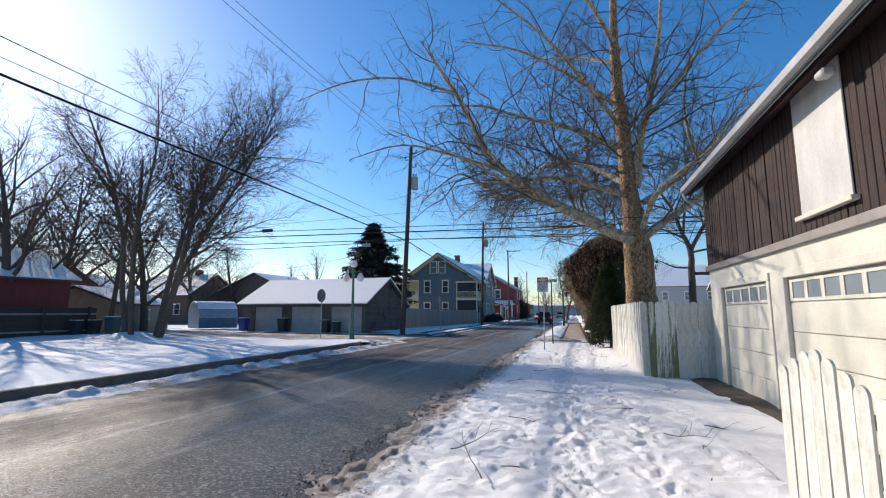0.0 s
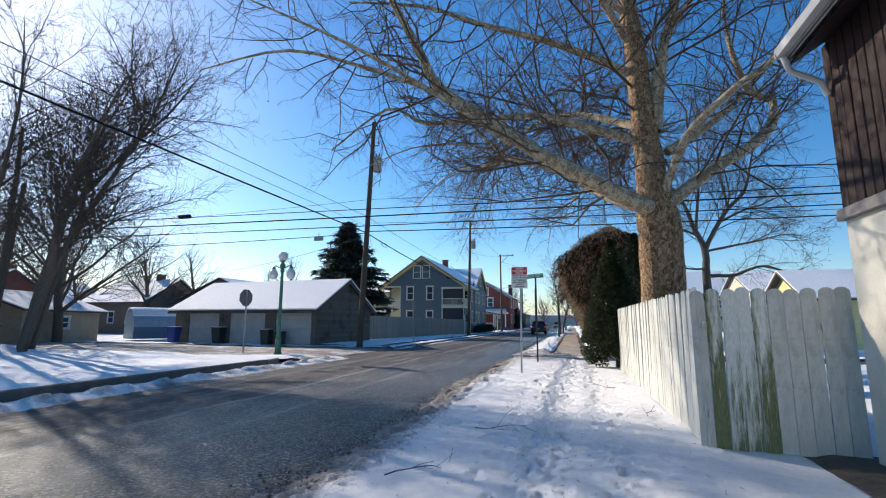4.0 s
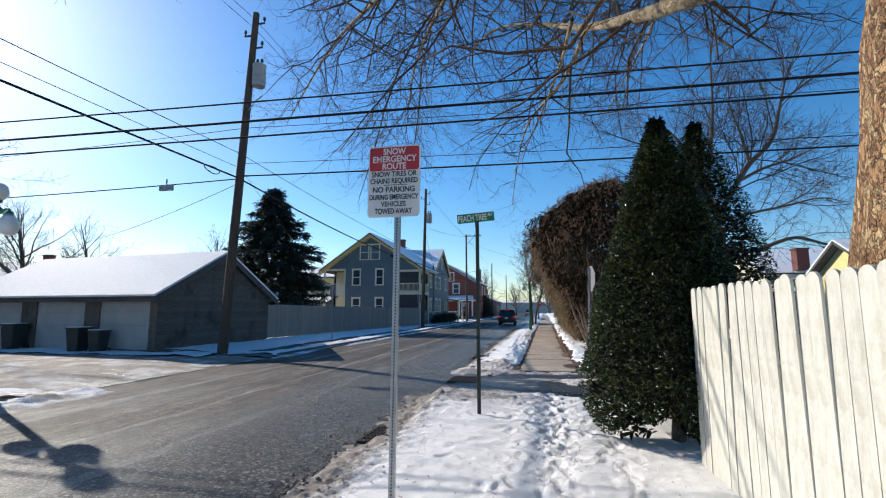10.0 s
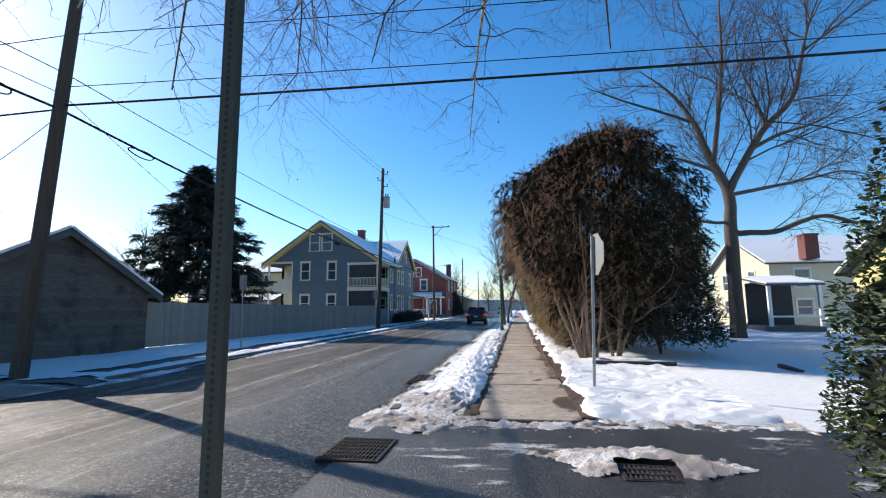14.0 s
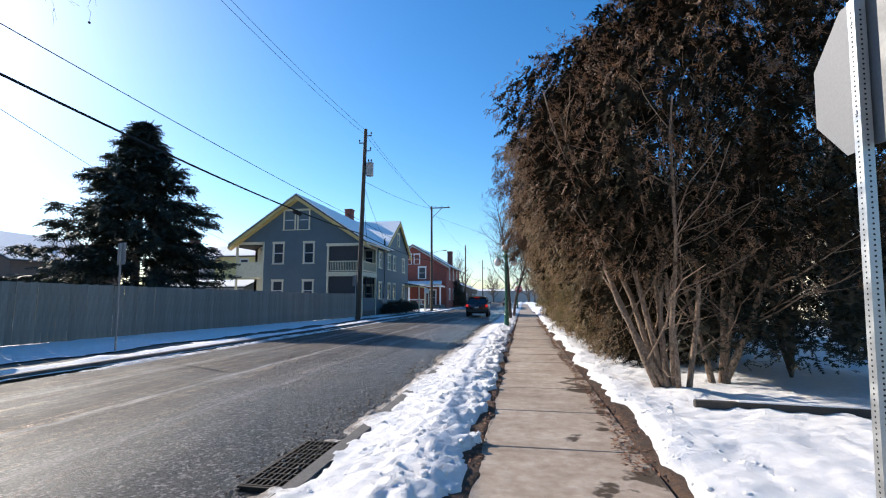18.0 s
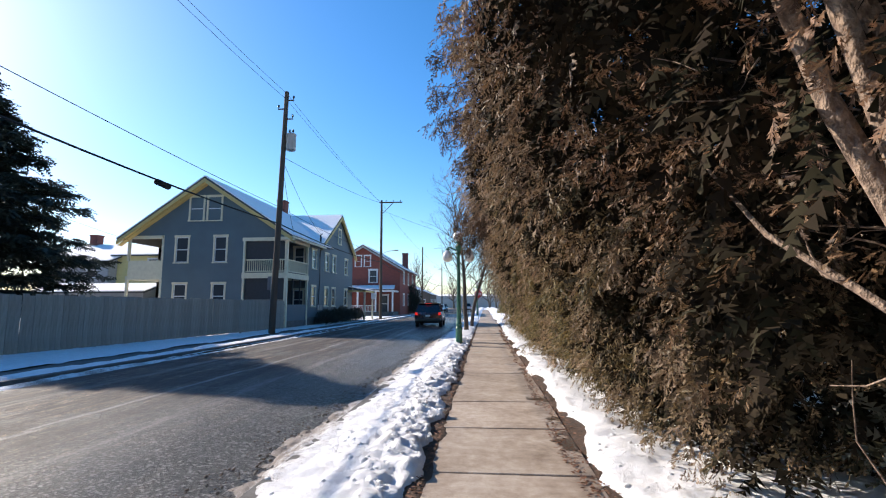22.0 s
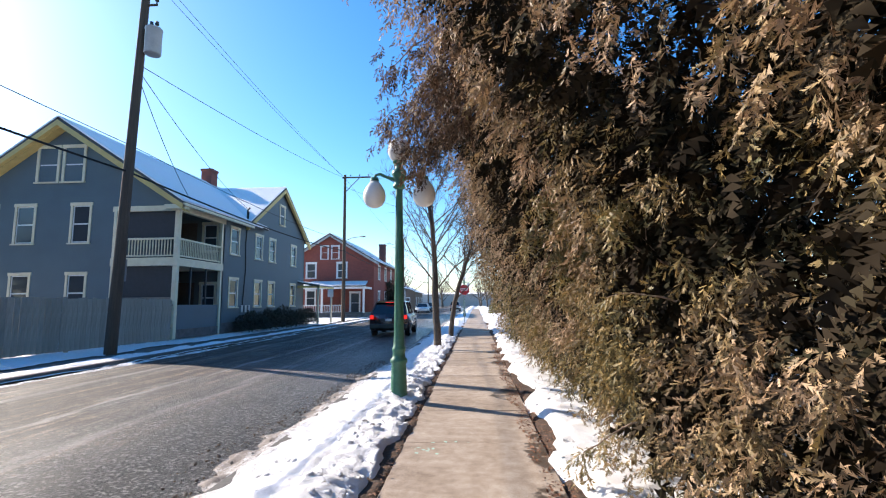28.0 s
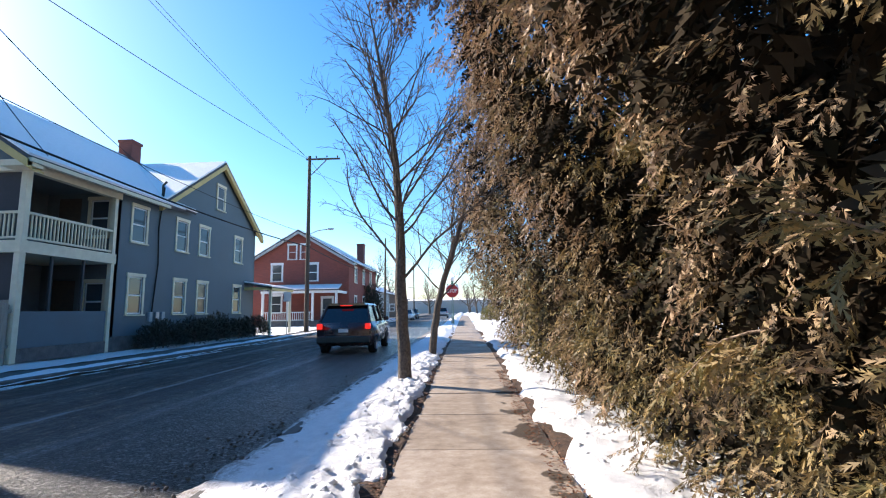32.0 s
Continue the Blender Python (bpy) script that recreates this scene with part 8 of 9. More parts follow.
# arched metal shed
arch = thing("metal_shed", pose(-34.0, 36.6, 0, 0, 0, -28), "small arched shed of pale blue metal with snow on top", "shed")
n_arch = 14
outline = [(-1.35, 0), (1.35, 0)] + [(1.35 * math.cos(math.pi * k / n_arch), 1.15 + 1.3 * math.sin(math.pi * k / n_arch)) for k in range(n_arch + 1)]
part("body", prism(outline, "y", 0, 3.6), BLUE_METAL, arch)
part("front_trim", tube_mesh("front_trim", [(np.array([(1.36 * math.cos(math.pi * k / n_arch), -0.01, 1.15 + 1.32 * math.sin(math.pi * k / n_arch)) for k in range(n_arch + 1)]), np.full(n_arch + 1, 0.05), 6)]), WHITE_METAL, arch)
part("corner_trim", boxes((1.31, 1.40, -0.04, 0.05, 0, 1.2)), WHITE_METAL, arch)
part("side_band", boxes((1.352, 1.375, 0.05, 3.55, 0.05, 0.95)), surface("dark_blue_panel", (0.06, 0.12, 0.19), (0.10, 0.18, 0.26)), arch)
snow_arc = [(1.32 * math.cos(radians(a)), 1.17 + 1.30 * math.sin(radians(a))) for a in range(30, 151, 10)]
part("roof_snow", prism(snow_arc + [(x * 1.06, z + 0.09) for x, z in snow_arc[::-1]], "y", -0.03, 3.6), SNOW_ROOF, arch)

# ---- poles and wires ----
def utility_pole(base, top, r0, r1, label):
    t = thing("utility_pole", base, label, "utility pole", "utility poles")
    d = Vector(top) - Vector(base)
    pts = np.array([(0, 0, -0.2), tuple(d * 0.33), tuple(d * 0.66), tuple(d)])
    part("pole", tube_mesh("pole", [(pts, np.linspace(r0, r1, 4), 14)]), POLE_WOOD, t)
    return t, d


def along(d, z):
    return d * (z / d.z)


def insulator(parent, at, size=1.0):
    v, f = lathe([(0.0, 0.0), (0.02, 0.0), (0.02, 0.08), (0.055, 0.09), (0.06, 0.13), (0.03, 0.15), (0.05, 0.17), (0.05, 0.2), (0.0, 0.22)], 8)
    part("insulator", raw_mesh("insulator", v * size, f, True), DARK_BIN, parent, at=at)


def transformer(parent, at):
    v, f = lathe([(0.0, -0.45), (0.24, -0.45), (0.26, -0.42), (0.26, 0.42), (0.28, 0.44), (0.27, 0.48), (0.12, 0.55), (0.0, 0.56)], 18)
    can = part("transformer", raw_mesh("transformer", v, f, True), TRANSFORMER, parent, "grey pole-mounted transformer can", at)
    for x in (-0.1, 0.1):
        insulator(can, (x, 0, 0.52), 1.1)
    part("bracket", boxes((-0.5, -0.24, -0.03, 0.03, 0.15, 0.25), (-0.5, -0.24, -0.03, 0.03, -0.25, -0.15)), GALVANISED, can)


P1, P2, P3 = Vector((-11.0, 31.75, 0)), Vector((-10.5, 59.1, 0.02)), Vector((-10.4, 84.4, 0))
T1, T2, T3 = Vector((-10.66, 32.2, 14.0)), Vector((-10.25, 59.3, 13.4)), Vector((-10.5, 84.7, 12.9))
p1, d1 = utility_pole(P1, T1, 0.19, 0.13, "dark wooden utility pole beside the alley, leaning slightly")
p2, d2 = utility_pole(P2, T2, 0.18, 0.12, "dark wooden utility pole in front of the board fence")
p3, d3 = utility_pole(P3, T3, 0.17, 0.11, "wooden utility pole with a side arm down the street")
p4, d4 = utility_pole((-10.2, 116, 0), (-10.1, 116, 11.5), 0.16, 0.1, "wooden utility pole far down the street")
p5, d5 = utility_pole((-9.8, 150, 0), (-9.8, 150, 11.5), 0.16, 0.1, "wooden utility pole far down the street")
p0, d0 = utility_pole((-11.4, -16, 0), (-11.3, -16, 13.5), 0.19, 0.13, "wooden utility pole behind the lot")
utility_pole((-28.8, 24.1, 0), (-28.2, 24.3, 9.0), 0.16, 0.11, "short wooden pole beside the lot fence")
for t, d, z in ((p1, d1, 11.1), (p2, d2, 10.4)):
    transformer(t, along(d, z) + Vector((0.42, 0, 0)))
for t, d in ((p1, d1), (p2, d2)):
    for z, s in ((d.z - 0.5, 1), (d.z - 1.0, -1), (d.z - 1.6, 1)):
        part("crossarm", boxes((-0.45 if s < 0 else -0.1, 0.1 if s < 0 else 0.45, -0.03, 0.03, -0.03, 0.03), bevel=0.005), POLE_WOOD, t, at=along(d, z))
        insulator(t, along(d, z) + Vector((0.42 * s, 0, 0.03)), 1.1)
part("streetlight_arm", tube_mesh("streetlight_arm", [(np.array([(0, 0, 0), (0.5, -0.2, 0.35), (0.95, -0.4, 0.45)]), np.full(3, 0.025), 6)]), GALVANISED, p1, at=along(d1, 9.55))
part("crossarm", boxes((-0.25, 2.3, -0.06, 0.06, -0.06, 0.06), bevel=0.01), POLE_WOOD, p3, at=along(d3, 12.65))
part("brace", tube_mesh("brace", [(np.array([(0.05, 0, -1.3), (1.3, 0, -0.05)]), np.full(2, 0.035), 6)]), POLE_WOOD, p3, at=along(d3, 12.65))
for x in (0.5, 1.3, 2.1):
    insulator(p3, along(d3, 12.7) + Vector((x, 0, 0)))
part("lamp_arm", tube_mesh("lamp_arm", [(np.array([(0, 0, -0.3), (0.7, 0, 0.0), (1.5, 0, 0.1)]), np.full(3, 0.03), 6)]), GALVANISED, p3, at=along(d3, 7.2))
part("lamp_head", boxes((1.45, 1.9, -0.1, 0.1, 0.04, 0.16), bevel=0.03), GALVANISED, p3, at=along(d3, 7.2))


def wire(a, b, sag, r, label, group, n=14):
    a, b = Vector(a), Vector(b)
    pts = np.array([tuple(a.lerp(b, k / n) - Vector((0, 0, sag * 4 * (k / n) * (1 - k / n)))) for k in range(n + 1)])
    ob = part("overhead_wire", tube_mesh("overhead_wire", [(pts, np.full(n + 1, r), 5)]), WIRE_BLACK)
    tagged(ob, label, "wire", group)


def hook(p, d, z):
    return p + along(d, z)


ACROSS, LENGTHWISE, SERVICE = "cables along the alley", "lines along the street", "service wires"
# three cables on the near side of the alley mouth
for ya, za, yb, zb, r in ((25.27, 6.62, 26.07, 6.45, 0.020), (25.91, 6.42, 26.61, 6.32, 0.032), (25.75, 5.93, 26.3, 5.82, 0.023)):
    at_x = lambda x: (x, ya + (yb - ya) * (x + 11) / 26, za + (zb - za) * (x + 11) / 26)
    wire(at_x(-28.4), at_x(46), 0.12, r, "black overhead cable strung across the street over the alley mouth", ACROSS, 24)
    wire(at_x(-28.4), at_x(-75), 0.2, r, "black overhead cable running on behind the lot", ACROSS, 12)
utility_pole((46, 27.2, 0), (46, 27.2, 8.6), 0.16, 0.11, "wooden utility pole up the alley")
# lines that leave the leaning pole
for z, end, r in ((8.9, (46, 34.2, 9.1), 0.012), (7.4, (46, 32.0, 6.7), 0.011), (6.88, (46, 32.0, 6.7), 0.030)):
    wire(hook(P1, d1, z), end, 0.35, r, "black overhead cable from the leaning pole across the street", ACROSS, 22)
for z, end, r in ((8.9, (-62, 31.0, 8.8), 0.012), (6.78, (-62, 31.0, 7.4), 0.024)):
    wire(hook(P1, d1, z), end, 0.5, r, "black overhead cable running over the garage roofs", ACROSS, 22)
for z0, z1, z2, r, s0, s1 in ((6.95, 6.78, 5.85, 0.034, 0.15, 0.42), (7.75, 7.78, 6.75, 0.013, 0.2, 0.2), (13.6, 13.7, 13.3, 0.010, 0.6, 0.5), (13.2, 13.3, 12.95, 0.010, 0.6, 0.5)):
    z3 = min(z2 + 0.2, 12.6)
    wire((-11.35, -16, z0), hook(P1, d1, z1), s0, r, "black overhead line along the street", LENGTHWISE)
    wire(hook(P1, d1, z1), hook(P2, d2, z2), s1, r, "black overhead line along the street", LENGTHWISE, 18)
    wire(hook(P2, d2, z2), hook(P3, d3, z3), 0.3, r, "black overhead line along the street", LENGTHWISE)
    wire(hook(P3, d3, z3), (-10.15, 116, min(z3, 10.6)), 0.4, r, "black overhead line along the street", LENGTHWISE)
    wire((-10.15, 116, min(z3, 10.6)), (-9.8, 150, min(z3, 10.6)), 0.4, r, "black overhead line along the street", LENGTHWISE)
wire((-11.35, -16, 7.3), hook(P1, d1, 7.2), 0.15, 0.010, "thin overhead line along the street", LENGTHWISE)
wire(hook(P1, d1, 7.2), (-23.3, 64.4, 5.9), 0.5, 0.009, "thin service wire from pole to house eave", SERVICE, 18)
wire(hook(P2, d2, 9.6), hook(P3, d3, 12.6), 0.25, 0.013, "overhead line rising to the next pole", LENGTHWISE)
for z, end in ((9.4, (-12.35, 71.0, 7.1)), (9.2, (-12.3, 66, 6.0))):
    wire(hook(P2, d2, z), end, 0.35, 0.013, "service wire from pole to house", SERVICE)
wire(hook(P3, d3, 11.8), (6, 92, 7.5), 0.5, 0.012, "service wire across the street", SERVICE)
wire(hook(P1, d1, 6.6), (-30, 40, 5.5), 0.3, 0.012, "thin service wire over the garage roof", SERVICE)
for at, reach in (((-10.64, 50.4, 5.76), (0.0, 0.39, -0.02)), ((-17.7, 25.06, 6.66), (0.39, 0.012, 0.0))):
    a, u = np.array(at), np.array(reach)
    tagged(part("cable_splice", tube_mesh("cable_splice", [(np.array([a - u, a - 0.8 * u, a + 0.8 * u, a + u]), np.array([0.03, 0.11, 0.11, 0.03]), 10)]), WIRE_BLACK), "black capsule-shaped splice hanging on the cable", "cable splice", "cable splices")
# slack loops of spare cable beside the leaning pole
for x0, y0, z0, wide in ((-10.79, 34.6, 6.45, 0.5), (-10.84, 30.4, 6.68, 0.4)):
    turn = np.linspace(0, 2 * math.pi, 18)
    loop = np.stack([x0 + 0.03 * np.sin(2 * turn), y0 + wide * np.cos(turn), z0 + 0.12 * np.sin(turn)], -1)
    tagged(part("cable_loop", tube_mesh("cable_loop", [(loop, np.full(18, 0.018), 6)]), WIRE_BLACK), "slack loop of spare black cable lashed to the line", "cable loop", "cable loops")
part("cable_terminal", boxes((-3.22, -2.62, -0.2, -0.05, 6.38, 6.62), bevel=0.02), TRANSFORMER, p1, "small grey terminal box hung on the alley cable")
part("terminal_hanger", boxes((-2.94, -2.9, -0.14, -0.11, 6.6, 6.86)), GALVANISED, p1)
coil = np.array([(-10.75 + 0.25 * math.cos(a), 32.1, 10.2 + 0.3 * math.sin(a) - 0.05 * a) for a in np.linspace(0, 12, 40)])
part("drop_wires", tube_mesh("drop_wires", [(coil - np.array(P1), np.full(40, 0.008), 4)]), WIRE_BLACK, p1, "loops of drop wire under the transformer")


# ---- street lamps ----
def street_lamp(at, label, scale=1.0):
    t = thing("street_lamp", at, label, "street lamp", "green street lamps")
    n = 24
    prof = [(0.16, -0.03), (0.16, 0.04), (0.138, 0.06), (0.128, 0.12), (0.118, 0.44), (0.112, 0.52), (0.132, 0.55), (0.132, 0.59), (0.102, 0.62), (0.096, 0.70), (0.108, 0.73), (0.108, 0.76), (0.088, 0.79), (0.08, 0.95)]
    v, f = lathe(prof, n)
    part("base", raw_mesh("base", v * scale, f, True), LAMP_GREEN, t, "cast green base with rings")
    zs = np.linspace(0.95, 3.32, 8)
    ang = np.arange(48) * 2 * np.pi / 48
    flute = 1 - 0.07 * (np.arange(48) % 3 == 0)
    rings = np.stack([np.stack([(0.078 - 0.022 * (z - 0.95) / 2.37) * flute * np.cos(ang), (0.078 - 0.022 * (z - 0.95) / 2.37) * flute * np.sin(ang), np.full(48, z)], -1) for z in zs]).reshape(-1, 3)
    k = np.arange(7)[:, None] * 48
    i, j = np.arange(48)[None], (np.arange(48)[None] + 1) % 48
    part("shaft", raw_mesh("shaft", rings * scale, np.stack([k + i, k + j, k + 48 + j, k + 48 + i], -1).reshape(-1, 4)), LAMP_GREEN, t, "fluted green shaft")
    v, f = lathe([(0.06, 3.300), (0.10, 3.330), (0.10, 3.370), (0.075, 3.400), (0.085, 3.480), (0.12, 3.540), (0.12, 3.600), (0.075, 3.640), (0.06, 3.700), (0.11, 3.740), (0.11, 3.770)], n)
    part("capital", raw_mesh("capital", v * scale, f, True), LAMP_GREEN, t)
    v, f = lathe([(0.0, 3.760), (0.09, 3.770), (0.15, 3.820), (0.19, 3.910), (0.195, 3.970), (0.17, 4.070), (0.11, 4.130), (0.0, 4.01)], n)
    part("globe", raw_mesh("globe", v * scale, f, True), GLOBE, t, "milky white top globe")
    for s in (-1, 1):
        pts = np.array([(0.07 * s, 0, 3.470), (0.2 * s, 0, 3.510), (0.32 * s, 0, 3.570), (0.39 * s, 0, 3.550), (0.41 * s, 0, 3.470)])
        arm = part("arm", tube_mesh("arm", [(pts * scale, np.array([0.035, 0.026, 0.024, 0.024, 0.03]) * scale, 8)]), LAMP_GREEN, t, "curved green bracket")
        v, f = lathe([(0.0, 3.500), (0.05, 3.355), (0.065, 3.450), (0.11, 3.390), (0.165, 3.300), (0.185, 3.210), (0.175, 3.130), (0.13, 3.050), (0.06, 3.010), (0.0, 3.000)], n)
        part("globe", raw_mesh("globe", (v + np.array([0.41 * s, 0, 0])) * scale, f, True), GLOBE, t, "milky white hanging globe")
        v, f = lathe([(0.0, 3.375), (0.06, 3.510), (0.075, 3.460), (0.07, 3.450)], 14)
        part("cap", raw_mesh("cap", (v + np.array([0.41 * s, 0, 0])) * scale, f, True), LAMP_GREEN, t)
    return t


street_lamp((-0.26, 52.42, 0.04), "green cast-iron street lamp with three white globes in snow")
street_lamp((-11.08, 24.0, 0.06), "green cast-iron street lamp with three globes at the lot corner", 1.06)
street_lamp((-0.2, 92.0, 0.0), "distant green street lamp with white globes")


# ---- signs ----
def lettering(parent, text, size, at, mat, width=None, name="lettering"):
    cu = bpy.data.curves.new("lettering", "FONT")
    cu.body, cu.size, cu.align_x, cu.align_y, cu.extrude = text, size, "CENTER", "CENTER", 0.0008
    cu.offset = size * 0.022
    tmp = bpy.data.objects.new("tmp", cu)
    scene.collection.objects.link(tmp)
    bpy.context.view_layer.update()
    me = bpy.data.meshes.new_from_object(tmp.evaluated_get(bpy.context.evaluated_depsgraph_get()))
    bpy.data.objects.remove(tmp)
    bpy.data.curves.remove(cu)
    if width:
        xs = np.array([v.co.x for v in me.vertices])
        s = width / (xs.max() - xs.min())
        me.transform(Matrix.Diagonal((s, 1, 1, 1)))
    me.materials.clear()
    me.materials.append(mat)
    return part(name, me, mat, parent, at=at)


def channel_post(parent, height, mat, holes=True, w=0.05):
    part("post", prism([(-w / 2, -0.004), (w / 2, -0.004), (w / 2, 0.028), (w / 2 - 0.005, 0.028), (w / 2 - 0.005, 0.0), (-w / 2 + 0.005, 0.0), (-w / 2 + 0.005, 0.028), (-w / 2, 0.028)], "z", -0.3, height), mat, parent, "perforated steel post")
    if holes:
        v = np.array([(-0.005, 0, -0.007), (0.005, 0, -0.007), (0.007, 0, 0), (0.005, 0, 0.007), (-0.005, 0, 0.007), (-0.007, 0, 0)])
        c = int(height / 0.0254)
        pts = np.concatenate([v + np.array([0, -0.0055, 0.05 + k * 0.0254]) for k in range(c)])
        tagged(part("post_perforation", raw_mesh("post_perforation", pts, np.arange(c * 6).reshape(c, 6)), DARK_HOLE, parent, "row of punched holes"), kind="stuff")


def round_plate(w, h, r, t=0.003):
    n = 5
    out = []
    for cx, cz, a0 in ((w / 2 - r, h / 2 - r, 0), (-w / 2 + r, h / 2 - r, 90), (-w / 2 + r, -h / 2 + r, 180), (w / 2 - r, -h / 2 + r, 270)):
        out += [(cx + r * math.cos(radians(a0 + 90 * k / n)), cz + r * math.sin(radians(a0 + 90 * k / n))) for k in range(n + 1)]
    return prism(out, "y", -t, 0)


def octagon(d, t=0.003, y=0.0):
    r = d / 2 / math.cos(math.pi / 8)
    return prism([(r * math.cos(math.pi / 8 + k * math.pi / 4), r * math.sin(math.pi / 8 + k * math.pi / 4)) for k in range(8)], "y", y - t, y)


FACE = lambda x, z: pose(x, -0.0095, z, 90, 0, 0)
snow_sign = thing("road_sign", pose(-0.35, 19.88, 0, 0, 0.6, 0), "red and white snow emergency route sign on a perforated post", "road sign")
channel_post(snow_sign, 2.95, GALVANISED)
plate = part("plate", round_plate(0.46, 0.62, 0.03), SIGN_WHITE, snow_sign, "white sign face with a red top panel", pose(-0.035, -0.005, 2.69, 0, 0, 0))
part("red_panel", round_plate(0.44, 0.205, 0.02, 0.0015), SIGN_RED, plate, at=(0, -0.0032, 0.196))
for text, size, z, mat, w in (("SNOW", 0.075, 0.258, SIGN_WHITE, 0.20), ("EMERGENCY", 0.075, 0.192, SIGN_WHITE, 0.39), ("ROUTE", 0.075, 0.128, SIGN_WHITE, 0.21), ("SNOW TIRES OR", 0.062, 0.060, INK, 0.40), ("CHAINS REQUIRED", 0.062, 0.0, INK, 0.42), ("NO PARKING", 0.066, -0.075, INK, 0.37), ("DURING EMERGENCY", 0.062, -0.140, INK, 0.43), ("VEHICLES", 0.060, -0.200, INK, 0.22), ("TOWED AWAY", 0.064, -0.262, INK, 0.33)):
    lettering(plate, text, size, pose(0, -0.0055, z, 90, 0, 0), mat, w)
part("rule", boxes((-0.09, 0.12, -0.0045, -0.0034, -0.036, -0.031)), INK, plate)
for z in (0.23, -0.25):
    part("bolt", tube_mesh("bolt", [(np.array([(0.03, -0.003, z), (0.03, -0.011, z)]), np.array([0.011, 0.010]), 8)]), GALVANISED, plate)

alley_sign = thing("street_sign", pose(-0.17, 23.56, 0, 0, 0, 0), "green street name blade on a dark perforated post", "street sign")
channel_post(alley_sign, 3.0, DARK_GALV, w=0.055)
blade = part("blade", boxes((-0.30, 0.30, -0.002, 0.002, -0.075, 0.075), bevel=0.001), SIGN_GREEN, alley_sign, "green blade with white capitals", pose(-0.02, -0.012, 3.085, 0, -5.5, 10))
for side in (1, -1):
    turn = pose(0, -0.0035 * side, 0, 90, 0, 0) if side > 0 else pose(0, 0.0035, 0, 90, 0, 180)
    lettering(blade, "PEACH TREE", 0.14, turn @ pose(-0.055, -0.005, 0), SIGN_WHITE, 0.465)
    lettering(blade, "ALY", 0.062, turn @ pose(0.235, 0.03, 0), SIGN_WHITE, 0.085)
part("bracket", boxes((-0.03, 0.03, -0.02, 0.02, -0.07, 0.03), bevel=0.004), DARK_GALV, alley_sign, at=(0, -0.01, 3.0))


def square_post(parent, height, w, mat):
    """Square steel tube with a row of punched holes down every side."""
    h = w / 2
    part("post", prism([(-h, -h), (h, -h), (h, h), (-h, h)], "z", -0.3, height), mat, parent, "square perforated steel post")
    ring = [(0.0055 * math.cos(k * math.pi / 4), 0.0055 * math.sin(k * math.pi / 4)) for k in range(8)]
    c = int((height - 0.05) / 0.0254)
    for turn in range(4):
        rot = Matrix.Rotation(turn * math.pi / 2, 3, "Z")
        side = np.array([rot @ Vector((a, -h - 0.0008, b)) for a, b in ring])
        pts = np.concatenate([side + np.array([0, 0, 0.03 + k * 0.0254]) for k in range(c)])
        tagged(part("post_perforation", raw_mesh("post_perforation", pts, np.arange(c * 8).reshape(c, 8)), DARK_HOLE, parent, "row of punched holes"), kind="stuff")


def folded(bm, angle):
    """Bend a plate about the upright line through its middle."""
    if angle:
        bmesh.ops.bisect_plane(bm, geom=bm.verts[:] + bm.edges[:] + bm.faces[:], plane_co=(0, 0, 0), plane_no=(1, 0, 0))
        bmesh.ops.rotate(bm, cent=(0, 0, 0), matrix=Matrix.Rotation(radians(angle), 3, "Z"), verts=[v for v in bm.verts if v.co.x < -0.0005])
    return bm


def stop_sign(at, height, label, size=0.76, bend=0.0):
    t = thing("stop_sign", at, label, "stop sign", "stop signs")
    square_post(t, height, 0.05, GALVANISED)
    mid = height - size * 0.45
    p = part("plate", folded(octagon(size), bend), SIGN_BACK, t, "octagonal plate with bare metal back", pose(0, -0.030, mid))
    part("border", folded(octagon(size * 0.996, 0.0012, -0.0034), bend), SIGN_WHITE, p)
    part("face", folded(octagon(size * 0.94, 0.0012, -0.0050), bend), SIGN_RED, p, "red octagonal face")
    for text, x, turn in ((("ST", -0.19, bend), ("OP", 0.19, 0.0)) if bend else (("STOP", 0.0, 0.0),)):
        lettering(p, text, size * 0.40, pose(0, 0, 0, 0, 0, turn) @ pose(x * size, -0.0072, 0, 90, 0, 0), SIGN_WHITE, size * 0.74 * len(text) / 4)
    for dz in (-0.23, 0.23):
        part("bolt", boxes((-0.009, 0.009, -0.034, 0.030, mid + dz - 0.009, mid + dz + 0.009), bevel=0.003), GALVANISED, t)
    return t


stop_sign(pose(2.15, 31.35, -0.06, 0, 0, 91) @ pose(0, 0, 0, 1.8, 0, 0), 2.97, "bent stop sign on a perforated steel post in the snow", 0.79, 16.0)
stop_sign(pose(-13.6, 25.0, 0, 0, 0.5, -98), 2.86, "stop sign seen from its bare metal back at the alley mouth")
stop_sign(pose(0.12, 79.0, 0, 0, 0, 0), 2.75, "red stop sign facing the walk down the street")


def back_plate(name, at, w, h, top, label):
    t = thing(name, at, label, "road sign")
    channel_post(t, top, GALVANISED, holes=False, w=0.05)
    p = part("plate", round_plate(w, h, 0.03), SIGN_BACK, t, "bare metal back", pose(0, -0.006, top - h / 2, 0, 0, 0))
    part("face", round_plate(w - 0.01, h - 0.01, 0.03, 0.001), SIGN_WHITE, p, at=(0, -0.0034, 0))


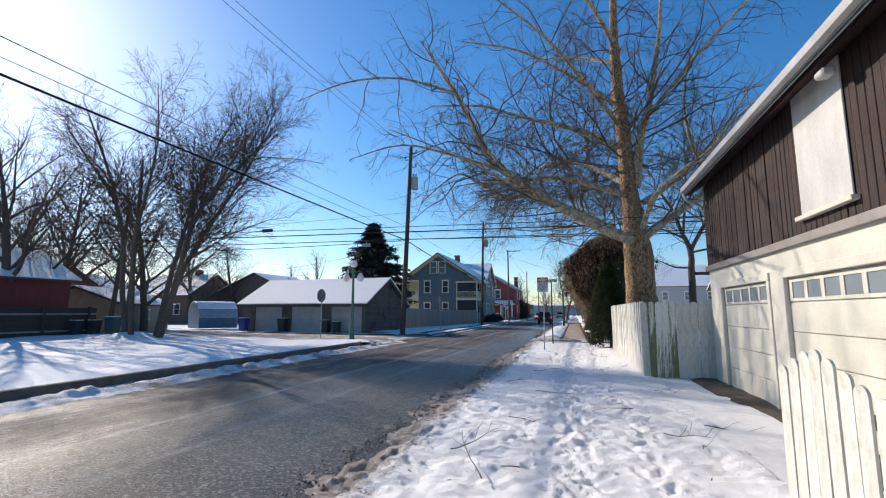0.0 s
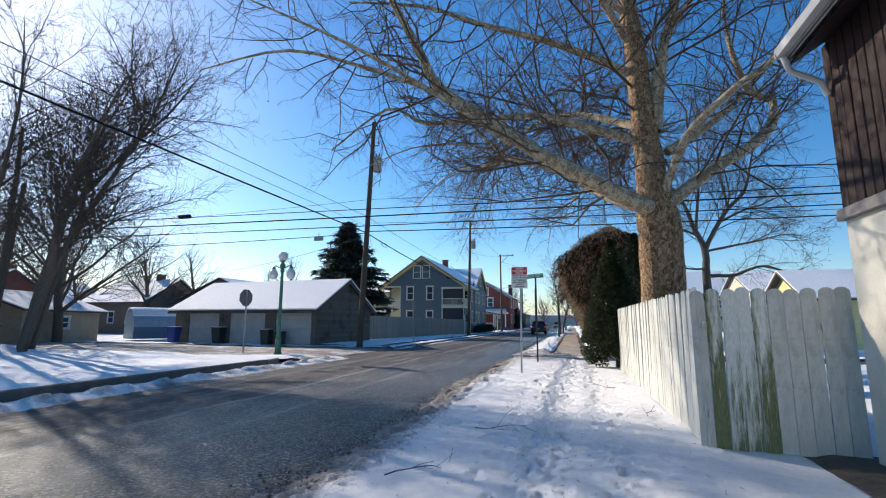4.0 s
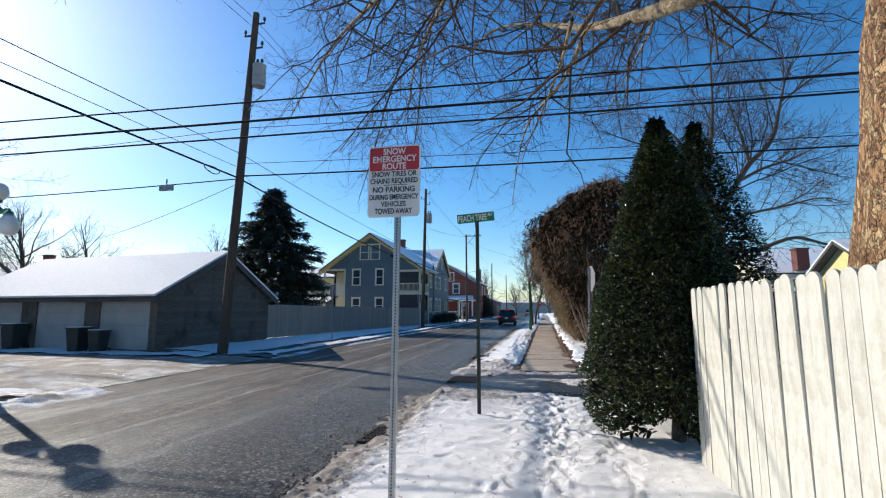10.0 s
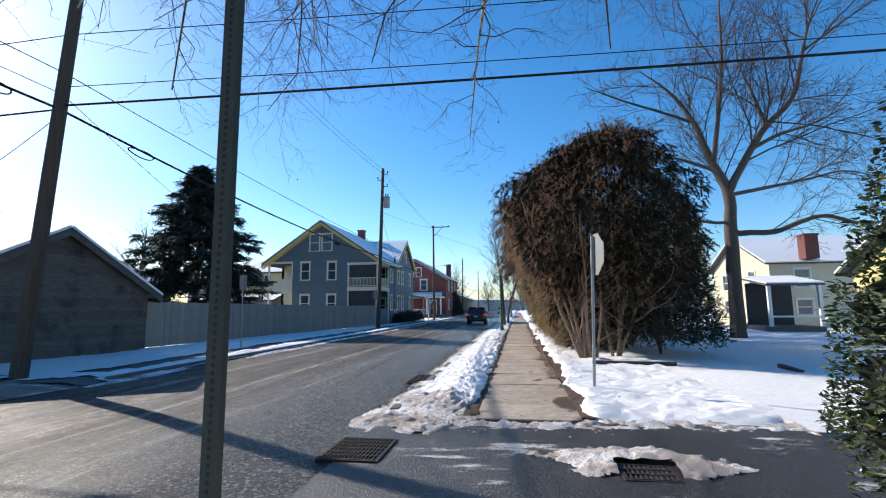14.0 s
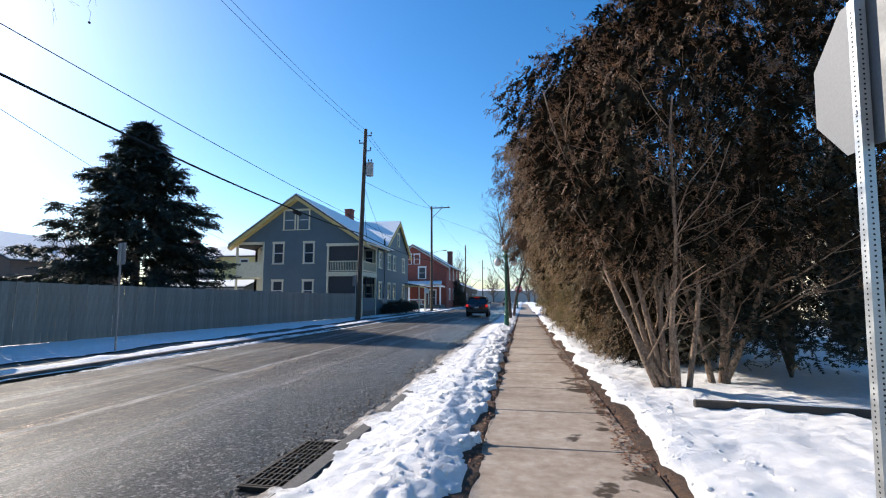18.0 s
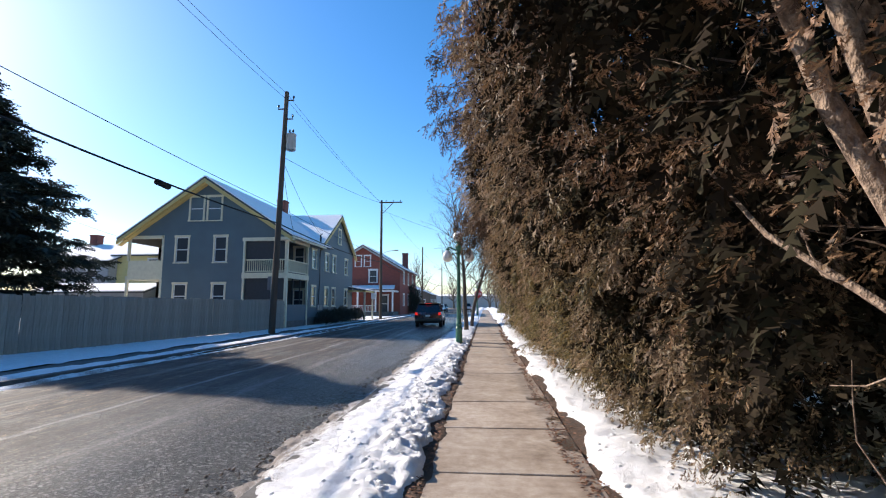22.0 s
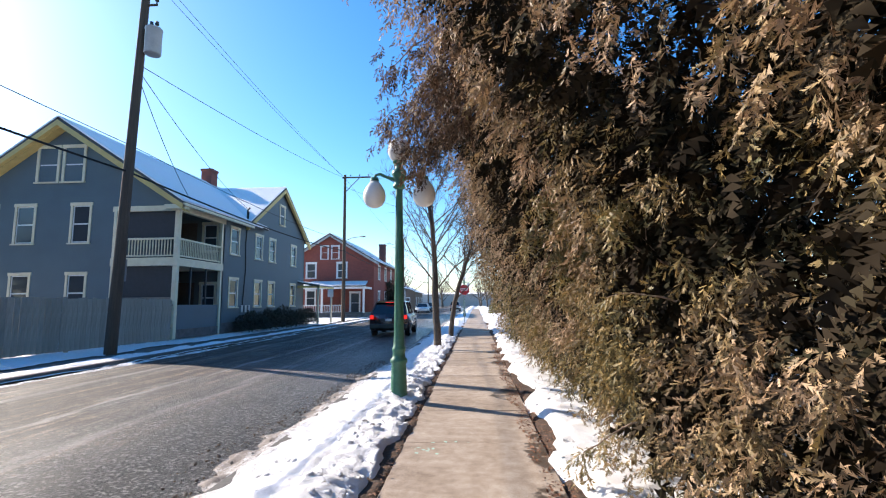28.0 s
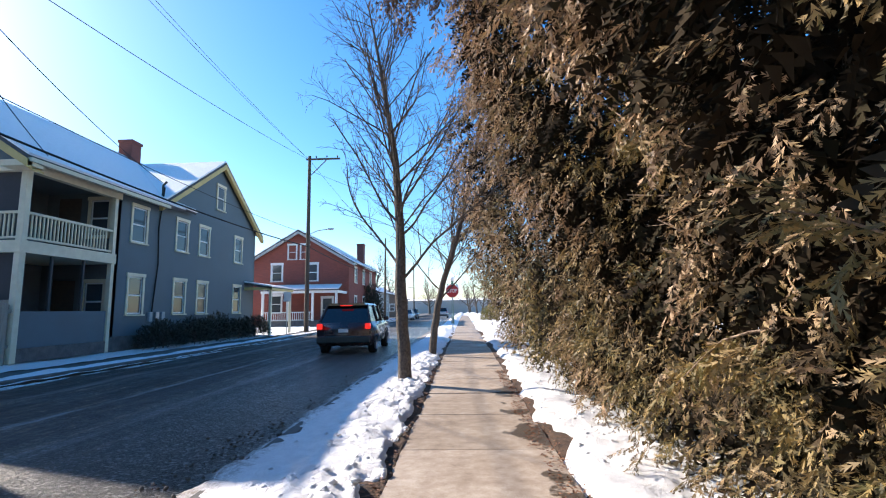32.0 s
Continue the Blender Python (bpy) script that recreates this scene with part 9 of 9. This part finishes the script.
back_plate("road_sign", pose(-10.6, 40.2, 0.0, 0, 1.5, 160), 0.46, 0.62, 3.0, "narrow parking sign on a post by the board fence")
back_plate("road_sign", pose(-11.0, 59.9, 0.0, 0, 0, 172), 0.5, 0.75, 3.05, "grey sign back on a post beside the utility pole")
back_plate("road_sign", pose(-10.2, 80.2, 0.0, 0, 0, 5), 0.45, 0.6, 2.6, "small white sign on a post by the porch")
yield_sign = thing("yield_sign", pose(3.4, 88.0, 0.1, 0, 0, 180), "pale triangular sign back beyond the hedge", "road sign")
channel_post(yield_sign, 1.9, GALVANISED, False)
part("plate", prism([(-0.45, 2.0), (0.45, 2.0), (0, 1.22)], "y", -0.009, -0.006), SIGN_BACK, yield_sign, "bare metal triangular plate")


# ---- bins ----
def wheeled_bin(at, mat, label, s=1.0):
    t = thing("wheeled_bin", at, label, "rubbish bin", "wheeled bins")
    bm = bmesh.new()
    made = bmesh.ops.create_cube(bm, size=1.0)["verts"]
    for v in made:
        k = 0.5 + v.co.z
        v.co = Vector((v.co.x * (0.46 + 0.12 * k), v.co.y * (0.52 + 0.16 * k), 0.06 + k * 0.88)) * s
    bmesh.ops.bevel(bm, geom=bm.edges[:], offset=0.03 * s, segments=2, affect="EDGES")
    part("body", bm, mat, t)
    part("lid", boxes((-0.31 * s, 0.31 * s, -0.36 * s, 0.36 * s, 0.93 * s, 1.0 * s), bevel=0.02), mat, t)
    part("lid_snow", boxes((-0.28 * s, 0.28 * s, -0.33 * s, 0.33 * s, 1.0 * s, 1.035 * s), bevel=0.015), SNOW_ROOF, t)
    part("handle", boxes((-0.25 * s, 0.25 * s, 0.36 * s, 0.41 * s, 0.88 * s, 0.92 * s)), mat, t)
    for x in (-0.25, 0.25):
        part("wheel", tube_mesh("wheel", [(np.array([(x * s - 0.03, 0.27 * s, 0.1 * s), (x * s + 0.03, 0.27 * s, 0.1 * s)]), np.full(2, 0.1 * s), 12)]), DARK_HOLE, t)


for x, y, m, s, label in ((-20.7, 31.5, DARK_BIN, 1.05, "dark wheeled bin against a grey garage door"), (-16.75, 30.95, DARK_BIN, 0.95, "dark wheeled bin in front of the garage row"), (-15.85, 31.0, DARK_BIN, 0.85, "small dark bin in front of the garage row"), (-24.3, 31.6, BLUE_BIN, 1.05, "bright blue recycling bin beside the garage row"), (-28.0, 21.4, DARK_BIN, 0.9, "dark bin with a snowy lid by the lot fence"), (-27.6, 22.2, DARK_BIN, 0.9, "dark bin with a snowy lid by the lot fence"), (-27.0, 22.9, TEAL_BIN, 1.1, "teal wheeled bin by the lot fence")):
    wheeled_bin(pose(x, y, 0.0 if y > 30 else 0.12, 0, 0, 8), m, label, s)


# ---- vehicles ----
TYRE = surface("tyre_rubber", (0.012, 0.012, 0.012), (0.03, 0.03, 0.03), 8, 0.85)
RIM = surface("alloy_rim", (0.35, 0.35, 0.36), (0.5, 0.5, 0.52), 8, 0.35, 0.8)
CAR_GLASS = glass_material("dark_car_glass", (0.012, 0.014, 0.016), 0.04)
TAIL = material("red_tail_light", 0.25)
TAIL[3].inputs["Base Color"].default_value = (0.45, 0.01, 0.01, 1)
TAIL[3].inputs["Emission Color"].default_value = (1.0, 0.03, 0.02, 1)
TAIL[3].inputs["Emission Strength"].default_value = 0.45
TAIL = TAIL[0]


def car_paint(name, c, rough=0.28):
    m = surface(name, tuple(v * 0.85 for v in c), c, 3, rough, 0.1, 0.02, 60)
    m.node_tree.nodes["Principled BSDF"].inputs["Coat Weight"].default_value = 0.6
    return m


def suv(at, paint, label, high=1.0, lights=True):
    """A car standing with its tail towards -y, 4.6 m long."""
    t = thing("car", at, label, "car", "cars on the street")
    zs = high
    side = [(-2.28, 0.42), (-2.3, 0.72), (-2.22, 0.98), (-2.1, 1.02), (1.0, 1.0), (1.9, 0.93), (2.2, 0.78), (2.28, 0.5), (2.2, 0.3), (-2.2, 0.28)]
    bm = prism([(y, z * zs) for y, z in side], "x", -0.91, 0.91)
    bmesh.ops.bevel(bm, geom=bm.edges[:], offset=0.06, segments=2, affect="EDGES")
    body = part("body", bm, paint, t, smooth=True)
    for y in (-1.38, 1.42):
        for x in (-0.915, 0.86):
            part("wheel_arch", tube_mesh("wheel_arch", [(np.array([(x, y, 0.36), (x + 0.055, y, 0.36)]), np.full(2, 0.40), 20)]), DARK_HOLE, body)
    low, top = [(-0.84, -2.12), (0.84, -2.12), (0.84, 1.05), (-0.84, 1.05)], [(-0.66, -1.72), (0.66, -1.72), (0.66, 0.25), (-0.66, 0.25)]
    bm = bmesh.new()
    a, b = [bm.verts.new((x, y, 1.0 * zs)) for x, y in low], [bm.verts.new((x, y, 1.56 * zs)) for x, y in top]
    bm.faces.new(b)
    for i in range(4):
        bm.faces.new((a[i], a[(i + 1) % 4], b[(i + 1) % 4], b[i]))
    bmesh.ops.bevel(bm, geom=bm.edges[:], offset=0.03, segments=1, affect="EDGES")
    part("glazing", bm, CAR_GLASS, t, "dark car glass")
    part("roof", prism([(-0.68, 1.545 * zs), (0.68, 1.545 * zs), (0.6, 1.62 * zs), (-0.6, 1.62 * zs)], "y", -1.85, 0.3), paint, t)
    for y0, y1 in ((-2.13, -1.72), (-0.62, -0.55), (0.42, 0.36)):
        for s in (-1, 1):
            part("pillar", tube_mesh("pillar", [(np.array([(0.855 * s, y0 if y0 < -1 else y0, 1.0 * zs), (0.68 * s, y1, 1.56 * zs)]), np.full(2, 0.04), 6)]), paint, t)
    for y in (-1.38, 1.42):
        for s in (-1, 1):
            w = part("wheel", tube_mesh("wheel", [(np.array([(s * 0.70, y, 0.335), (s * 0.72, y, 0.335), (s * 0.90, y, 0.335), (s * 0.92, y, 0.335)]), np.array([0.30, 0.335, 0.335, 0.30]), 22)]), TYRE, t)
            v, f = lathe([(0.0, 0.0), (0.06, 0.0), (0.06, -0.02), (0.19, -0.03), (0.21, 0.0), (0.215, 0.02)], 15)
            part("rim", raw_mesh("rim", v, f, True), RIM, w, at=pose(s * 0.925, y, 0.335, 0, 90 * s, 0))
    for s in (-1, 1):
        part("tail_light", boxes((s * 0.80 - 0.09, s * 0.80 + 0.09, -2.33, -2.22, 0.80 * zs, 0.98 * zs), bevel=0.02), TAIL if lights else SIGN_RED, t, "red tail light")
        part("headlight", boxes((s * 0.68 - 0.17, s * 0.68 + 0.17, 2.12, 2.26, 0.72 * zs, 0.82 * zs), bevel=0.02), SIGN_WHITE, t)
        part("mirror", boxes((s * 0.98 - 0.09, s * 0.98 + 0.09, 0.72, 0.86, 1.02 * zs, 1.16 * zs), bevel=0.03), paint, t)
    part("bumper", boxes((-0.88, 0.88, -2.37, -2.24, 0.40, 0.62), bevel=0.03), DARK_BIN, t)
    part("number_plate", boxes((-0.16, 0.16, -2.335, -2.325, 0.74, 0.86)), SIGN_WHITE, t)
    part("brake_light", boxes((-0.2, 0.2, -1.92, -1.87, 1.53 * zs, 1.56 * zs)), TAIL if lights else SIGN_RED, t)
    return t


suv(pose(-3.25, 69.3, -0.09, 0, 0, 1.5), car_paint("dark_maroon_paint", (0.045, 0.02, 0.02)), "dark maroon estate car in the near lane, brake lights lit", 1.05)
suv(pose(-7.4, 118, -0.1, 0, 0, 180), car_paint("white_car_paint", (0.72, 0.73, 0.74)), "white car parked down the street", 0.95, False)
suv(pose(-7.5, 126, -0.1, 0, 0, 180), car_paint("dark_grey_car_paint", (0.05, 0.055, 0.06)), "dark grey car parked down the street", 1.0, False)
suv(pose(-2.9, 132, -0.1, 0, 0, 0), car_paint("silver_car_paint", (0.42, 0.43, 0.44)), "silver car parked down the street", 1.1, False)


# ---- drains, litter, twigs ----
def drain(x0, x1, y0, y1, z, label):
    t = thing("drain_grate", (x0, y0, z), label, "drain grate", "street drains")
    w, l = x1 - x0, y1 - y0
    part("pit", boxes((0, w, 0, l, -0.05, -0.035)), DARK_HOLE, t)
    part("surround", boxes((-0.035, 0, -0.035, l + 0.035, -0.05, 0.0), (w, w + 0.035, -0.035, l + 0.035, -0.05, 0.0), (0, w, -0.035, 0, -0.05, 0.0), (0, w, l, l + 0.035, -0.05, 0.0), bevel=0.003), IRON, t, "rusty iron frame")
    n = int(w / 0.045)
    for k in range(n + 1):
        part("bar", boxes((k * w / n - 0.007, k * w / n + 0.007, 0, l, -0.03, 0.002)), IRON, t)
    m = int(l / 0.12)
    for k in range(m + 1):
        part("crossbar", boxes((0, w, k * l / m - 0.009, k * l / m + 0.009, -0.028, 0.0045)), IRON, t)


drain(-1.42, -0.78, 27.25, 28.05, -0.062, "rusty iron drain grate at the alley corner")
drain(-1.66, -1.18, 32.42, 33.56, -0.058, "iron drain grate beside the snow bank")
drain(-1.52, -1.12, 22.1, 22.9, -0.058, "iron drain grate under gritty snow")
drain(1.76, 2.22, 26.93, 27.33, -0.022, "iron drain grate in the alley")
tw = np.random.default_rng(91)
for k, (x, y) in enumerate(((0.0, 4.6), (-0.5, 5.4), (0.3, 5.0), (2.2, 6.2), (2.5, 7.4), (1.9, 6.8), (-0.1, 7.2), (1.7, 8.3), (0.1, 9.6), (2.1, 14.2), (-0.2, 12.7), (1.9, 17.3), (-0.6, 10.6), (2.3, 10.2))):
    a = tw.uniform(0, 6.28)
    p, r = wander(tw, (0, 0, 0.03), (math.cos(a), math.sin(a), 0.03), tw.uniform(0.4, 0.9), 0.007, 0.002, 6, 0.14, 0.0)
    lines = [(p, r, 5)]
    branch_out(tw, p, r, 0, lines, [(5, 0.45, 0.7, 0.15, 0.02, 4, 0.2)])
    ob = part("fallen_twig", tube_mesh("fallen_twig", lines), TWIG, at=(x, y, 0.025))
    tagged(ob, "thin brown twig fallen on the trodden snow", "twig", "fallen twigs")
leaf_n = 6000
lq = tw.uniform(33, 62, leaf_n)
lp = np.stack([np.where(tw.uniform(0, 1, leaf_n) < 0.75, 1.46 + np.abs(tw.normal(0, 0.14, leaf_n)) + 0.06 * value_noise(0 * lq, lq, 0.7, 181), 0.16 - np.abs(tw.normal(0, 0.05, leaf_n))), lq, tw.uniform(0.004, 0.03, leaf_n)], -1)
lv, lf = scatter(lp, tw.normal(0, 1, (leaf_n, 3)) * np.array([1, 1, 0.15]), tw.uniform(0.02, 0.055, leaf_n), HOLLY_LEAVES, tw, 0.6)
tagged(part("fallen_leaves", raw_mesh("fallen_leaves", lv, lf), DEAD_LEAF), "brown fallen leaf litter along the pavement edges", "leaf litter", "", "stuff")
clod_n = 1500
cp = np.stack([-1.5 + tw.normal(0, 0.16, clod_n), tw.uniform(-1, 62, clod_n), np.full(clod_n, -0.055)], -1)
cp = cp[(cp[:, 1] < 25.4) | (cp[:, 1] > 29.2)]
cs = tw.uniform(0.3, 1.0, len(cp)) ** 2.5 * 1.3
cv = (ico_v[None] * tw.uniform(0.6, 1.4, (len(cp), len(ico_v), 1)) * cs[:, None, None] + cp[:, None]).reshape(-1, 3)
cf = (ico_f[None] + np.arange(len(cp))[:, None, None] * len(ico_v)).reshape(-1, 3)
tagged(part("dirty_ice_clods", raw_mesh("dirty_ice_clods", cv, cf), surface("gritty_ice_clods", (0.05, 0.04, 0.034), (0.34, 0.30, 0.26), 9, 0.8, 0, 0.4, 40)), "dirty ice clods along the gutter edge", "ice clods", "", "stuff")


def lumps(name, centres, sizes, flat, mat, label, category):
    """Many loose irregular lumps, joined."""
    n = len(centres)
    v = (ico_v[None] / 0.019 * tw.uniform(0.65, 1.35, (n, len(ico_v), 1)) * sizes[:, None, None] * np.array([1, 1, flat]) + centres[:, None]).reshape(-1, 3)
    f = (ico_f[None] + np.arange(n)[:, None, None] * len(ico_v)).reshape(-1, 3)
    tagged(part(name, raw_mesh(name, v, f), mat), label, category, "", "stuff")


n = 2600
bx, by = np.clip(tw.normal(-0.22, 0.42, n), -1.35, 0.12), tw.uniform(29.3, 64, n)
lumps("snow_lumps", np.stack([bx, by, bank(bx, by) - 0.004], -1), tw.uniform(0.3, 1.0, n) ** 2.4 * 0.042, 0.6, SNOW_ROOF, "loose frozen snow lumps on the shovelled bank", "snow lumps")
n = 2600
bx, by = np.where(tw.uniform(0, 1, n) < 0.6, tw.normal(-1.05, 0.28, n), tw.normal(0.85, 0.3, n)), tw.uniform(0, 25.6, n)
lumps("snow_crumbs", np.stack([bx, by, 0.012 + 0.03 * value_noise(bx, by, 2.3, 20) - 0.125 * step(-0.95, -1.75, bx)], -1), tw.uniform(0.3, 1.0, n) ** 2.5 * 0.025, 0.6, SNOW, "frozen snow crumbs on the trodden verge", "snow lumps")
n = 1100
bx, by = tw.uniform(1.72, 2.5, n), tw.uniform(29.6, 62, n)
lumps("snow_crumbs", np.stack([bx, by, hedge_snow(bx[:, None], by[:, None])[:, 0] - 0.003], -1), tw.uniform(0.3, 1.0, n) ** 2.5 * 0.036, 0.6, SNOW_ROOF, "frozen snow crumbs along the hedge", "snow lumps")
n = 600
bx, by = tw.uniform(-1.2, 2.2, n), np.where(tw.uniform(0, 1, n) < 0.45, tw.normal(25.7, 0.25, n), tw.normal(29.0, 0.22, n))
lumps("slush_lumps", np.stack([bx, by, np.where(np.abs(by - 27.25) < 1.5, -0.07 + 0.06 * step(-1, 3, bx), -0.035)], -1), tw.uniform(0.3, 1.0, n) ** 2 * 0.024, 0.4, SNOW_DIRTY, "gritty slush lumps at the alley mouth", "slush")
n = 1500
dp = np.stack([tw.uniform(-1.1, 2.4, n), tw.uniform(0.5, 25, n), np.zeros(n)], -1)
dp[:, 2] = 0.035 + 0.03 * value_noise(dp[:, 0], dp[:, 1], 2.3, 20) - 0.125 * step(-0.95, -1.75, dp[:, 0])
dv, df = scatter(dp, tw.normal(0, 1, (n, 3)) * np.array([1, 1, 0.1]), tw.uniform(0.012, 0.05, n), FINE_FRONDS, tw, 0.6)
tagged(part("bark_flakes", raw_mesh("bark_flakes", dv, df), DEAD_LEAF), "bark flakes and leaf bits on the snow", "leaf litter", "", "stuff")
plank_ob = tagged(part("edging_plank", boxes((-0.07, 0.07, -0.6, 0.6, -0.02, 0.1), bevel=0.012), DARK_FENCE, at=pose(6.98, 34.3, 0.04, 0, 2, -9)), "short dark plank lying on the yard snow", "timber edging")
timber = thing("landscape_timber", pose(2.75, 35.55, 0.04, 0, 0, -6), "dark landscape timber edging with snow on top", "timber edging")
part("timber", boxes((0, 2.1, -0.05, 0.05, -0.03, 0.07), bevel=0.012), DARK_FENCE, timber)
part("snow_cap", boxes((0.5, 2.05, -0.045, 0.045, 0.07, 0.09), bevel=0.008), SNOW_ROOF, timber)
TURQUOISE = surface("faded_turquoise_paint", (0.30, 0.46, 0.39), (0.42, 0.60, 0.51), 20, 0.8)
for x, y, w, l, n in ((0.70, 50.02, 0.15, 0.10, 330), (0.96, 49.57, 0.05, 0.11, 170)):
    at = np.stack([tw.normal(0, w, n), tw.normal(0, l, n), np.full(n, 0.0065) + np.arange(n) * 4e-6], -1)
    turn = np.arange(6) * np.pi / 3
    fleck = np.stack([np.cos(turn), np.sin(turn), 0 * turn], -1)
    size = tw.uniform(0.006, 0.03, (n, 1, 1)) * tw.uniform(0.5, 1.3, (n, 6, 1))
    ob = part("paint_mark", raw_mesh("paint_mark", (at[:, None] + fleck[None] * size).reshape(-1, 3), np.arange(n * 6).reshape(n, 6)), TURQUOISE, at=(x, y, 0))
    tagged(ob, "faded turquoise utility paint mark on the pavement", "paint mark", "paint marks")

# grit and small stones swept to the street edge
GRAVEL = surface("brown_road_grit", (0.05, 0.036, 0.027), (0.24, 0.18, 0.135), 9, 0.9, 0, 0.3, 60)
g_rng = np.random.default_rng(91)
g_ico = bmesh.new()
bmesh.ops.create_icosphere(g_ico, subdivisions=1, radius=1.0)
g_v, g_f = np.array([v.co for v in g_ico.verts]), np.array([[v.index for v in f.verts] for f in g_ico.faces])
g_ico.free()


def grit(count, y0, y1, mid, wide, label):
    y = g_rng.uniform(y0, y1, count)
    x = mid + wide * g_rng.normal(0, 1, count) + 0.12 * value_noise(0 * y, y, 0.8, 92)
    size = 0.006 + 0.016 * g_rng.uniform(0, 1, count) ** 3
    z = np.maximum(road_height(x, y), ROAD_Z + 0.02) + 0.3 * size
    v = (g_v[None] * (size[:, None, None] * g_rng.uniform(0.6, 1.3, (count, len(g_v), 1))) * np.array([1.0, 1.0, 0.7]) + np.stack([x, y, z], -1)[:, None]).reshape(-1, 3)
    f = (g_f[None] + np.arange(count)[:, None, None] * len(g_v)).reshape(-1, 3)
    tagged(part("road_grit", raw_mesh("road_grit", v, f), GRAVEL), label, "grit", "", "stuff")


grit(1500, 2.0, 25.6, -1.55, 0.16, "brown grit and small stones swept along the street edge")
grit(1300, 29.8, 58.0, -1.68, 0.14, "brown grit and small stones beside the snow bank")

# ---- pavement slabs ----
pavement = tagged(new("pavement"), "brown-stained concrete pavement of square slabs, partly wet", "pavement", "", "structure")
SX0, SX1, PITCH = 0.16, 1.64, 1.52
slab_shared = as_mesh("slab", boxes((SX0, SX1, 0.008, PITCH - 0.008, -0.12, 0.0), bevel=0.008))
sr = np.random.default_rng(17)
for k in range(80):
    part("slab", slab_shared, CONCRETE, pavement, at=pose(0, 29.0 + k * PITCH, sr.normal(0.002, 0.003), sr.normal(0, 0.12), sr.normal(0, 0.15), 0))
part("joint_bed", boxes((SX0, SX1, 29.0, 151, -0.13, -0.012)), KERB, pavement, "dark earth in the joints")
